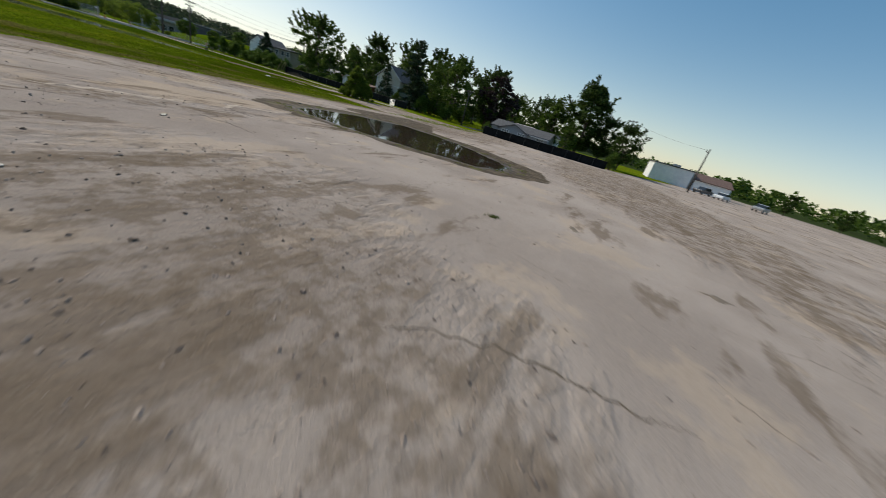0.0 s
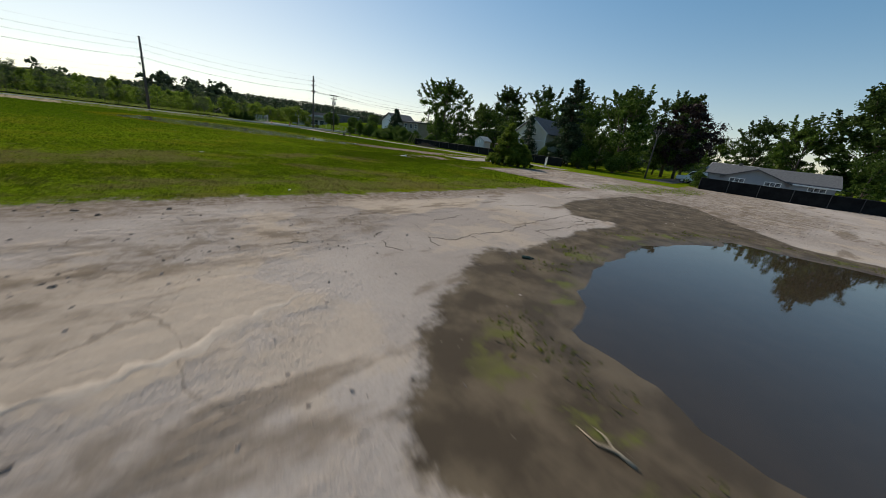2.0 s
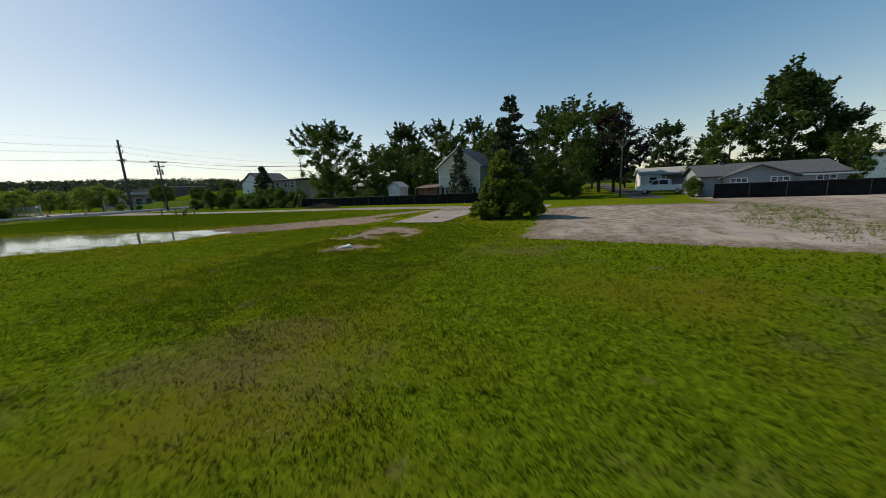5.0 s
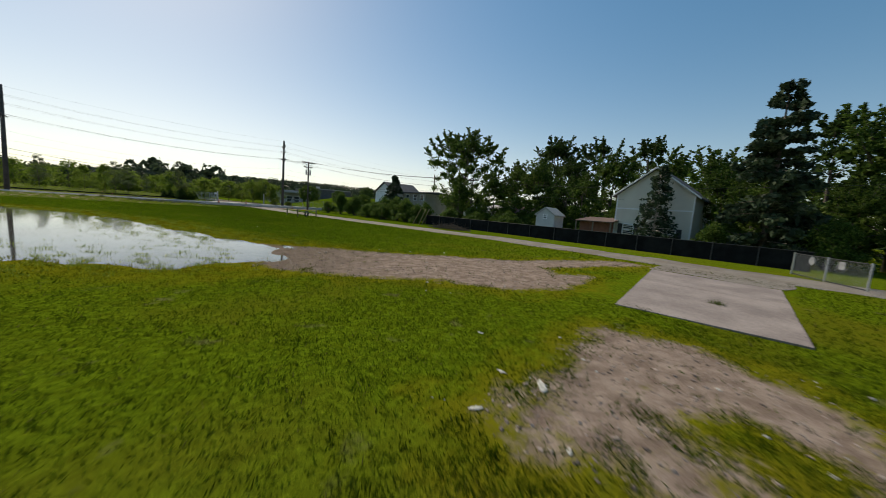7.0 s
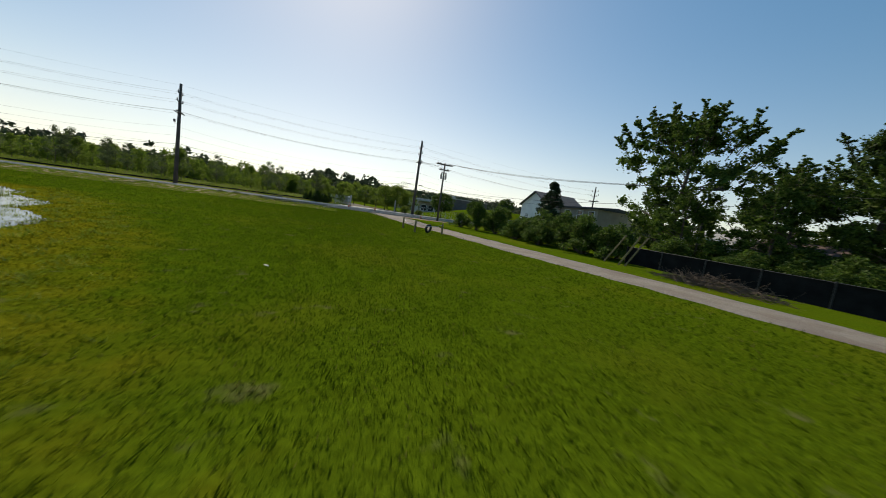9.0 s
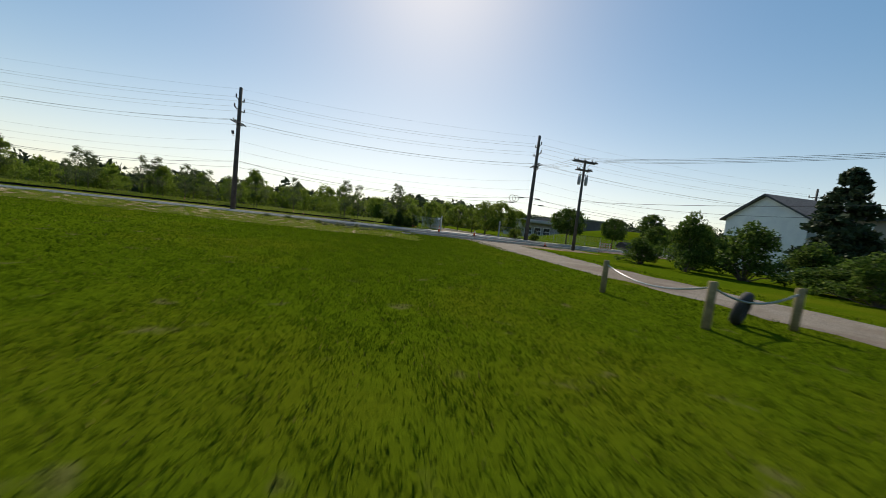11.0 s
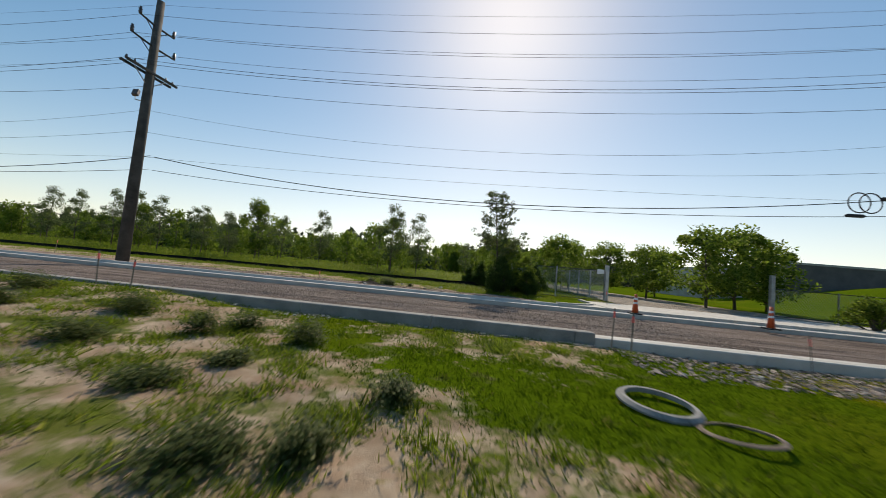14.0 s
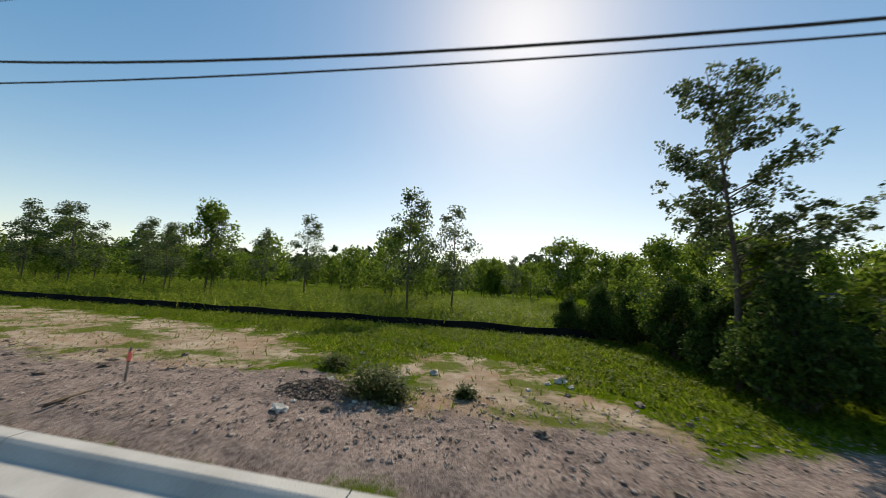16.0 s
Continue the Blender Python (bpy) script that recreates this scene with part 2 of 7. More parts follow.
    col = n.mix(n.span(n.attr("wooded"), -15.0, 5.0, 1.0, 0.0), col, n.mix(mid, (0.022, 0.034, 0.012), (0.05, 0.07, 0.026)))
    hard = n.math("MAXIMUM", f_conc, f_mud)
    rough = n.math("SUBTRACT", 0.93, n.math("MULTIPLY", f_mud, n.span(n.attr("water_a"), 0.0, 1.2, 0.45, 0.0)))
    soft_h = n.math("MULTIPLY", blades, n.math("SUBTRACT", 1.0, n.math("MAXIMUM", hard, n.math("MULTIPLY", f_dirt, 0.7))))
    h = n.math("ADD", n.math("MULTIPLY", soft_h, 2.0), n.math("ADD", n.math("MULTIPLY", grit, 0.4), n.math("MULTIPLY", cf, -0.8)))
    h = n.math("ADD", h, n.math("MULTIPLY", n.noise(3.0, 9.0, 0.72), n.math("SUBTRACT", 1.7, n.math("MULTIPLY", n.math("MAXIMUM", f_dirt, f_mud), 1.3))))
    caked = n.math("MAXIMUM", n.span(laid, -0.1, 0.5, 1.0, 0.0), n.span(soil_d, -0.6, 0.8, 1.0, 0.0))
    h = n.math("ADD", h, n.math("MULTIPLY", n.math("MULTIPLY", n.noise(1.5, 9.0, 0.7, at=smear.outputs[0]), caked), n.math("MULTIPLY", n.math("MULTIPLY", f_conc, n.math("SUBTRACT", 1.0, f_mud)), 3.5)))
    return n.put(col, rough, n.bump(h, 0.65, 0.032), spec=n.math("MULTIPLY", f_mud, 0.2))


def add_sep(self, color):
    node = self.add("ShaderNodeSeparateColor")
    self.link(color, node.inputs[0])
    return node.outputs[0]


Nodes.add_sep = add_sep


def water_material(name, tint, rough, clear=0.0):
    n = Nodes(name)
    n.put(tint, rough, n.bump(n.noise(2.4, 3.0), 0.05, 0.02), spec=0.9)
    n.shader.inputs["IOR"].default_value = 1.33
    n.shader.inputs["Transmission Weight"].default_value = clear
    return n.mat


def stone_material(name, lo, hi, scale, ruts=0.0):
    n = Nodes(name)
    cell = n.add_sep(n.voronoi(scale, out="Color"))
    grit = n.noise(scale * 1.4, 4.0, 0.75)
    col = n.mix(n.math("ADD", n.math("MULTIPLY", cell, 0.6), n.math("MULTIPLY", grit, 0.4)), lo, hi)
    col = n.mix(n.span(n.noise(0.7, 6.0, 0.65), 0.42, 0.62, 0.0, 0.55), col, tuple(0.5 * (u + v) * f for u, v, f in zip(lo, hi, (0.72, 0.66, 0.62))))
    col = n.mix(n.span(n.noise(0.22, 5.0), 0.5, 0.62, 0.0, 0.4), col, (0.20, 0.15, 0.12))
    if ruts:
        along = n.add("ShaderNodeMapping")
        along.inputs["Scale"].default_value = (0.12, 1.3, 1.0)
        n.link(n.place(), along.inputs[0])
        rut = n.noise(1.5, 7.0, 0.68, at=along.outputs[0])
        col = n.mix(n.span(rut, 0.50, 0.60, 0.0, ruts), col, tuple(0.55 * v for v in lo))
        col = n.mix(n.span(rut, 0.36, 0.46, ruts, 0.0), col, tuple(0.9 * v for v in hi))
    return n.put(col, 0.95, n.bump(n.math("ADD", grit, n.math("MULTIPLY", n.noise(5.0, 5.0, 0.7), 1.5)), 0.9, 0.05), spec=0.05)


M_GROUND = ground_material()
M_WATER_A = water_material("murky_water", (0.055, 0.042, 0.03), 0.03, 0.3)
M_WATER_B = water_material("shallow_water", (0.07, 0.065, 0.05), 0.06)
M_ROAD = stone_material("crushed_stone", (0.085, 0.066, 0.058), (0.33, 0.267, 0.235), 34.0, 0.6)
M_ALLEY = stone_material("worn_gravel", (0.24, 0.205, 0.17), (0.40, 0.355, 0.30), 34.0)
M_KERB = plain("fresh_concrete", (0.36, 0.337, 0.305), (0.50, 0.47, 0.43), 2.0, 0.85, grain=60, bump=0.3)
# darker and rougher than M_KERB, for the whole near kerb
M_KERB_ROUGH = plain("dark_rough_concrete", (0.17, 0.158, 0.143), (0.31, 0.288, 0.26), 1.6, 0.9, grain=45, bump=0.5)
M_SLAB = plain("old_slab", (0.185, 0.148, 0.13), (0.35, 0.288, 0.25), 0.7, 0.92, grain=18, bump=0.3)
M_POLE = plain("weathered_pole", (0.036, 0.033, 0.03), (0.095, 0.087, 0.08), 2.0, 0.9, grain=30)
M_METAL = plain("galvanised_metal", (0.30, 0.31, 0.32), (0.45, 0.46, 0.46), 4.0, 0.45, 0.7)
M_DARKMETAL = plain("dull_fence_pipe", (0.03, 0.031, 0.033), (0.075, 0.075, 0.075), 4.0, 0.55, 0.5)
M_CAN = plain("grey_can", (0.22, 0.225, 0.23), (0.32, 0.325, 0.33), 4.0, 0.5)
M_WIRE = plain("black_cable", (0.012, 0.012, 0.012), (0.03, 0.03, 0.03), 4.0, 0.6)
M_CERAMIC = plain("brown_porcelain", (0.05, 0.035, 0.03), (0.11, 0.09, 0.08), 4.0, 0.3)
M_BARK = plain("bark", (0.05, 0.04, 0.03), (0.14, 0.115, 0.09), 3.0, 0.95, grain=18, bump=0.5)
M_BARK_PALE = plain("pale_dead_bark", (0.24, 0.21, 0.18), (0.42, 0.38, 0.33), 3.0, 0.95, grain=18, bump=0.5)
M_LEAF = leafy("maple_leaf", (0.034, 0.066, 0.010), (0.105, 0.17, 0.026), (0.18, 0.23, 0.06))
M_LEAF_DEEP = leafy("deep_leaf", (0.021, 0.042, 0.010), (0.07, 0.115, 0.022), (0.12, 0.165, 0.045))
M_LEAF_PURPLE = leafy("purple_leaf", (0.024, 0.018, 0.017), (0.06, 0.04, 0.038), (0.085, 0.075, 0.055), 0.3)
M_LEAF_LIGHT = leafy("light_leaf", (0.07, 0.115, 0.012), (0.18, 0.25, 0.03), (0.27, 0.31, 0.075), 0.62)
M_LEAF_LIGHT_BUSH = leafy("bush_leaf", (0.055, 0.09, 0.010), (0.155, 0.21, 0.026), (0.25, 0.29, 0.06), 0.55)
M_LEAF_SILVER = leafy("silver_leaf", (0.05, 0.074, 0.026), (0.125, 0.16, 0.062), (0.22, 0.25, 0.12), 0.48)
# distant leaves: the haze of distance is mixed into this greyer, bluer green
M_LEAF_FAR = leafy("hazed_far_leaf", (0.024, 0.038, 0.02), (0.058, 0.08, 0.04), (0.08, 0.10, 0.05), 0.32)
M_NEEDLE = leafy("spruce_needle", (0.02, 0.036, 0.018), (0.055, 0.085, 0.042), (0.08, 0.10, 0.06), 0.2)
def turf_blade(name):
    """Short grass: bright and dark clumps, dry tips."""
    n = Nodes(name)
    isl = n.add("ShaderNodeNewGeometry").outputs["Random Per Island"]
    clump = n.span(n.noise(4.2, 4.0, 0.62), 0.40, 0.60)
    col = n.mix(clump, (0.066, 0.108, 0.004), (0.037, 0.062, 0.003))
    col = n.mix(n.math("MULTIPLY", isl, 0.5), col, (0.074, 0.108, 0.006))
    col = n.mix(n.span(n.noise(0.33, 3.0), 0.46, 0.64, 0.0, 0.45), col, (0.036, 0.056, 0.003))
    col = n.mix(n.span(n.noise(0.22, 4.0), 0.50, 0.74, 0.0, 0.3), col, (0.155, 0.165, 0.012))
    north = n.add("ShaderNodeSeparateXYZ")
    n.link(n.place(), north.inputs[0])
    lush = n.span(n.math("ADD", north.outputs[1], n.math("MULTIPLY_ADD", n.noise(0.22, 4.0), 16.0, -8.0)), -68.0, -52.0, 0.0, 0.75)
    col = n.mix(lush, col, n.mix(clump, (0.052, 0.1, 0.004), (0.039, 0.076, 0.003)))
    col = n.mix(n.span(isl, 0.93, 1.0, 0.0, 0.75), col, (0.20, 0.17, 0.045))
    shore = n.math("ADD", n.attr("water_b"), n.math("MULTIPLY_ADD", n.noise(1.3, 5.0), 5.0, -2.5))
    col = n.mix(n.span(shore, 0.2, 3.4, 0.6, 0.0), col, n.mix(clump, (0.15, 0.13, 0.006), (0.08, 0.076, 0.004)))
    parched = n.span(n.math("ADD", n.attr("dry"), n.math("MULTIPLY_ADD", n.noise(0.4, 6.0, 0.62), 9.0, -4.5)), -1.2, 1.0, 0.8, 0.0)
    col = n.mix(parched, col, n.mix(isl, (0.06, 0.05, 0.016), (0.15, 0.12, 0.045)))
    col = n.mix(n.span(n.noise(1.3, 5.0), 0.60, 0.72, 0.0, 0.55), col, (0.115, 0.092, 0.036))
    n.put(col, 0.7, spec=0.0)
    tr = n.add("ShaderNodeBsdfTranslucent")
    n.link(col, tr.inputs[0])
    mx = n.add("ShaderNodeMixShader")
    mx.inputs[0].default_value = 0.62
    n.link(n.shader.outputs[0], mx.inputs[1])
    n.link(tr.outputs[0], mx.inputs[2])
    n.link(mx.outputs[0], n.out.inputs[0])
    return n.mat


M_TURF = turf_blade("turf_blade")
M_GRASS = leafy("grass_blade", (0.056, 0.078, 0.004), (0.13, 0.165, 0.008), (0.24, 0.20, 0.05), 0.65)
M_WEED = leafy("meadow_weed", (0.085, 0.13, 0.009), (0.20, 0.255, 0.025), (0.31, 0.30, 0.055), 0.62)
M_SIDING = plain("beige_siding", (0.58, 0.55, 0.47), (0.67, 0.635, 0.55), 0.6, 0.7)
M_SIDING_GREY = plain("grey_siding", (0.24, 0.255, 0.28), (0.30, 0.315, 0.34), 0.6, 0.7)
M_WHITE = plain("white_paint", (0.66, 0.67, 0.68), (0.80, 0.80, 0.79), 1.2, 0.6)
# white with the shed's shade in its colour; also the barricade's dull white
M_WHITE_SHADE_DULL = plain("dull_shaded_white", (0.42, 0.43, 0.44), (0.54, 0.545, 0.55), 1.2, 0.7)
M_ROOF = plain("dark_shingle", (0.05, 0.052, 0.058), (0.11, 0.11, 0.115), 5.0, 0.9, grain=30, bump=0.5)
M_ROOF_BROWN = plain("brown_shingle", (0.09, 0.055, 0.045), (0.17, 0.11, 0.09), 5.0, 0.9, grain=30, bump=0.5)
M_ROOF_PALE = plain("pale_shingle", (0.28, 0.28, 0.26), (0.40, 0.40, 0.38), 5.0, 0.9, grain=30, bump=0.5)
M_BLACK = plain("black_screen", (0.006, 0.0065, 0.007), (0.016, 0.017, 0.018), 1.5, 0.95)
M_BLACK.node_tree.nodes["Principled BSDF"].inputs["Specular IOR Level"].default_value = 0.1
M_SHUTTER = plain("black_shutter", (0.015, 0.015, 0.016), (0.03, 0.03, 0.03), 3.0, 0.5)
M_WOOD = plain("grey_board", (0.13, 0.11, 0.09), (0.26, 0.22, 0.17), 2.0, 0.85, grain=25)
M_REDWOOD = plain("red_brown_wood", (0.13, 0.05, 0.03), (0.24, 0.10, 0.06), 2.0, 0.8)
M_POST = plain("treated_post", (0.16, 0.12, 0.06), (0.30, 0.24, 0.13), 4.0, 0.85)
M_GLASS = plain("dark_window_glass", (0.02, 0.025, 0.03), (0.04, 0.045, 0.05), 1.0, 0.08, bump=0.0)
M_BRICK = plain("dark_brick_wall", (0.075, 0.07, 0.07), (0.12, 0.11, 0.105), 1.0, 0.85)
M_BLOCK = plain("grey_block_wall", (0.28, 0.27, 0.26), (0.38, 0.37, 0.35), 1.0, 0.85)
M_ORANGE = plain("orange_plastic", (0.50, 0.075, 0.02), (0.62, 0.11, 0.03), 3.0, 0.5)
M_PINK = plain("pink_ribbon", (0.8, 0.10, 0.09), (0.9, 0.2, 0.16), 3.0, 0.6)
M_RUBBER = plain("black_rubber", (0.012, 0.012, 0.012), (0.03, 0.03, 0.03), 4.0, 0.8)
M_CAR_WHITE = plain("white_car_paint", (0.62, 0.64, 0.66), (0.68, 0.70, 0.72), 0.5, 0.25, bump=0.0)
M_CAR_DARK = plain("dark_car_paint", (0.03, 0.035, 0.045), (0.05, 0.055, 0.065), 0.5, 0.25, bump=0.0)
M_RED = plain("faded_red_paint", (0.30, 0.03, 0.035), (0.42, 0.06, 0.06), 1.0, 0.5)
M_PLASTIC_WHITE = plain("white_plastic_film", (0.72, 0.73, 0.74), (0.82, 0.82, 0.82), 6.0, 0.4, bump=0.4)
M_PAPER = plain("soiled_paper", (0.36, 0.34, 0.29), (0.66, 0.63, 0.55), 9.0, 0.85, bump=0.4)
M_STONE = plain("pale_stone", (0.34, 0.31, 0.27), (0.56, 0.53, 0.47), 6.0, 0.9, vary=0.4)
M_DARKSTONE = plain("dark_rubble", (0.10, 0.072, 0.055), (0.21, 0.158, 0.12), 6.0, 0.95, vary=0.4)
M_TWIG = plain("dry_twig", (0.06, 0.042, 0.028), (0.15, 0.105, 0.07), 6.0, 0.95)
M_TARP = plain("dark_tarp", (0.018, 0.019, 0.02), (0.045, 0.045, 0.045), 2.0, 0.92, bump=0.4)
M_DULL_HULL = plain("dull_hull", (0.07, 0.065, 0.055), (0.15, 0.14, 0.12), 2.0, 0.5)


# ---- mesh tools ----
def part(name, bm, material, parent=None, label="", smooth=False):
    """Links a bmesh as one mesh object."""
    mesh = bpy.data.meshes.new(name)
    bm.normal_update()
    bm.to_mesh(mesh)
    bm.free()
    if smooth:
        mesh.shade_smooth()
    mesh.materials.append(material)
    ob = new(name, mesh)
    if parent is not None:
        ob.parent = parent
    if label:
        ob["label"] = label
    return ob


def raw(name, verts, faces, material, parent=None):
    mesh = bpy.data.meshes.new(name)
    mesh.from_pydata(verts, [], faces)
    mesh.materials.append(material)
    ob = new(name, mesh)
    if parent is not None:
        ob.parent = parent
    return ob


def thing(name, label, category, m=None, group="", kind=""):
    ob = new(name)
    ob.empty_display_size = 0.1
    if m is not None:
        ob.matrix_basis = m
    return tagged(ob, label, category, group, kind)


def box(bm, lo, hi, bevel=0.0):
    c = [(a + b) / 2 for a, b in zip(lo, hi)]
    s = [abs(b - a) for a, b in zip(lo, hi)]
    r = bmesh.ops.create_cube(bm, size=1.0, matrix=Matrix.Translation(c) @ Matrix.Diagonal((*s, 1)))
    if bevel:
        es = list({e for v in r["verts"] for e in v.link_edges})
        bmesh.ops.bevel(bm, geom=es, offset=bevel, segments=2, affect="EDGES", profile=0.6)
    return bm


def one_box(lo, hi, bevel=0.0):
    return box(bmesh.new(), lo, hi, bevel)


def tube(bm, pts, radii, sides=8, cap=True):
    """A tapered tube through the points."""
    rings = []
    pts = [Vector(p) for p in pts]
    for i, p in enumerate(pts):
        way = (pts[min(i + 1, len(pts) - 1)] - pts[max(i - 1, 0)]).normalized()
        side = way.cross(Vector((0.31, 0.9, 0.2))).normalized()
        up = side.cross(way)
        r = radii[i] if isinstance(radii, (list, tuple)) else radii
        rings.append([bm.verts.new(p + (side * math.cos(a) + up * math.sin(a)) * r) for a in (2 * math.pi * k / sides for k in range(sides))])
    for a, b in zip(rings, rings[1:]):
        for k in range(sides):
            bm.faces.new((a[k], a[(k + 1) % sides], b[(k + 1) % sides], b[k]))
    if cap:
        bm.faces.new(rings[0][::-1])
        bm.faces.new(rings[-1])
    return bm


def prism(bm, outline, axis, lo, hi):
    """An outline of two coordinates drawn out along axis ('x', 'y' or 'z')."""
    def at(u, v, w):
        return {"x": (w, u, v), "y": (u, w, v), "z": (u, v, w)}[axis]
    a = [bm.verts.new(at(u, v, lo)) for u, v in outline]
    b = [bm.verts.new(at(u, v, hi)) for u, v in outline]
    n = len(outline)
    bm.faces.new(a)
    bm.faces.new(b[::-1])
    for i in range(n):
        bm.faces.new((a[i], b[i], b[(i + 1) % n], a[(i + 1) % n]))
    bmesh.ops.recalc_face_normals(bm, faces=bm.faces)
    return bm


def sd_poly(px, py, poly):
    """Signed distance to a closed outline: negative inside."""
    best = np.full(px.shape, 1e18)
    inside = np.zeros(px.shape, bool)
    n = len(poly)
    for i in range(n):
        ax, ay = poly[i]
        bx, by = poly[(i + 1) % n]
        ex, ey = bx - ax, by - ay
        k = np.clip(((px - ax) * ex + (py - ay) * ey) / (ex * ex + ey * ey), 0, 1)
        best = np.minimum(best, (px - ax - k * ex) ** 2 + (py - ay - k * ey) ** 2)
        cross = ((ay <= py) & (by > py)) | ((by <= py) & (ay > py))
        with np.errstate(divide="ignore", invalid="ignore"):
            inside ^= cross & (px < ax + (py - ay) / (by - ay if by != ay else 1e-9) * ex)
    d = np.sqrt(best)
    return np.where(inside, -d, d)


# ---- ground and its zones ----
LOT = [(-85.1, -91.3), (-11.1, -89.4), (9.9, -89.1), (13.2, -89.6), (13.9, -86.0), (14.5, -80.4), (29.0, -79.6), (31.6, -83.0), (31.8, -91.5), (39.1, -90.8), (40.5, -103.4), (48.0, -113.5), (64.0, -121.0), (118.0, -140.0), (140.0, -220.0), (-82.2, -197.2)]
WATER_A = [(-3.7, -97.5), (-1.1, -96.6), (2.3, -96.7), (5.8, -98.0), (6.0, -100.2), (5.3, -103.0), (3.2, -106.1), (1.8, -107.8), (-0.4, -108.1), (-2.1, -107.3), (-2.5, -106.0), (-3.2, -104.5), (-3.7, -102.7), (-4.1, -101.3), (-4.0, -99.5)]
MUD_A = [(-6.2, -97.2), (-5.2, -96.3), (-4.0, -95.6), (-3.4, -95.3), (-2.8, -94.9), (-2.1, -94.7), (-1.8, -95.2), (-0.8, -95.1), (1.4, -95.0), (3.2, -95.2), (4.2, -95.0), (3.5, -93.9), (5.1, -92.7), (7.0, -92.2), (14.5, -92.4), (15.1, -95.1), (7.8, -99.3), (7.5, -103.8), (4.3, -109.3), (0.5, -110.6), (-3.0, -108.7), (-3.7, -107.2), (-3.9, -106.5), (-4.3, -105.5), (-4.8, -104.7), (-4.8, -103.8), (-4.6, -103.1), (-4.9, -102.7), (-5.9, -102.5), (-6.1, -101.9), (-5.2, -101.8), (-5.1, -101.0), (-5.5, -100.4), (-6.6, -100.1), (-6.2, -99.8), (-5.5, -99.3), (-6.0, -98.6)]
WATER_B = [(-4, -34.5), (4, -35.5), (7.5, -40), (10.0, -45.0), (11.6, -48), (12.8, -53), (14.3, -57.6), (15.6, -60.2), (14.8, -61.5), (13.8, -63.0), (11.5, -62.9), (8.3, -60.6), (4, -57), (-3, -50), (-7, -42)]
DIRTS = [
    [(14.2, -58.0), (15.6, -59.5), (16.6, -60.4), (17.45, -61.4), (19.1, -63.0), (20.9, -64.3), (22.9, -66.2), (26.0, -67.1), (29.0, -68.5), (28.9, -69.9), (25.5, -68.6), (22.4, -67.8), (21.6, -68.7), (22.6, -69.5), (20.6, -69.9), (19.3, -69.9), (17.8, -69.2), (17.0, -67.5), (15.5, -66.4), (14.5, -65.4), (13.4, -63.9), (13.6, -62.5)],
    [(13.0, -72.5), (13.4, -72.15), (14.0, -72.35), (15.3, -72.05), (16.3, -71.95), (17.1, -72.15), (17.3, -73.1), (16.9, -74.1), (16.35, -74.9), (15.6, -75.3), (14.1, -75.5), (14.05, -75.05), (14.9, -74.85), (15.5, -74.1), (15.0, -73.7), (14.4, -73.3), (13.6, -73.4), (13.1, -72.95)],
    [(13.25, -73.3), (13.85, -73.5), (14.25, -74.0), (13.9, -74.3), (13.3, -73.8)],
    [(10.5, -74.1), (10.9, -73.7), (11.4, -73.7), (11.85, -74.15), (11.95, -74.6), (11.75, -74.85), (12.0, -75.3), (11.75, -75.5), (11.3, -75.4), (11.15, -75.05), (10.95, -74.85), (10.7, -74.45)],
    [(23, -8.2), (38, -8.2), (38, -12.5), (30, -12.0), (25, -9.6)],
]
SOILS = [
    [(25, -83.5), (36, -82.5), (38.5, -96), (30, -99), (22, -93)],
    [(15.2, -82.3), (22, -80.6), (28.5, -80.6), (29, -86), (21, -88.8), (15, -86)],
    [(-20.6, -108.0), (-13.7, -104.8), (-11.1, -107.8), (-13.9, -113.2), (-21.4, -115.1)],
    [(-13.8, -99.8), (-8.0, -99.8), (-8.2, -101.4), (-13.7, -101.8)],
    [(8.0, -91.8), (17.0, -91.1), (36.0, -90.0), (36.2, -98.0), (19.3, -101.5), (10.2, -98.7)],
    [(-15.0, -92.6), (-3.0, -91.5), (-4.0, -93.3), (-14.9, -94.8)],
    [(-8.1, -92.2), (-6.2, -92.7), (-5.75, -93.4), (-6.7, -93.65), (-8.1, -92.9)],
    [(-8.0, -95.6), (-7.5, -95.9), (-7.55, -96.2), (-8.0, -96.0)],
    [(-6.6, -91.2), (-6.3, -91.0), (-5.9, -91.2), (-5.6, -91.6), (-5.8, -91.8), (-6.1, -92.5), (-6.6, -91.9)],
    [(-10.3, -119.3), (9.5, -108.7), (35.4, -106.0), (39.7, -115.9), (5.8, -122.8)],
]
DRY = [
    [(11.4, -79.6), (12.9, -80.2), (12.6, -81.6), (11.3, -81.4)],
    [(-3.0, -78.1), (0.8, -77.8), (3.4, -77.5), (4.9, -78.0), (4.5, -80.5), (2.2, -78.9), (-1.1, -80.0)],
    [(-1.0, -83.2), (1.6, -83.9), (3.4, -84.3), (2.8, -85.1), (-0.6, -85.2)],
    [(-15.1, -88.6), (-3.2, -86.5), (6.9, -86.6), (8.9, -88.3), (-3.1, -88.9)],
    [(-13.3, -81.3), (-4.3, -79.7), (-3.3, -82.5), (-12.2, -83.9)],
]
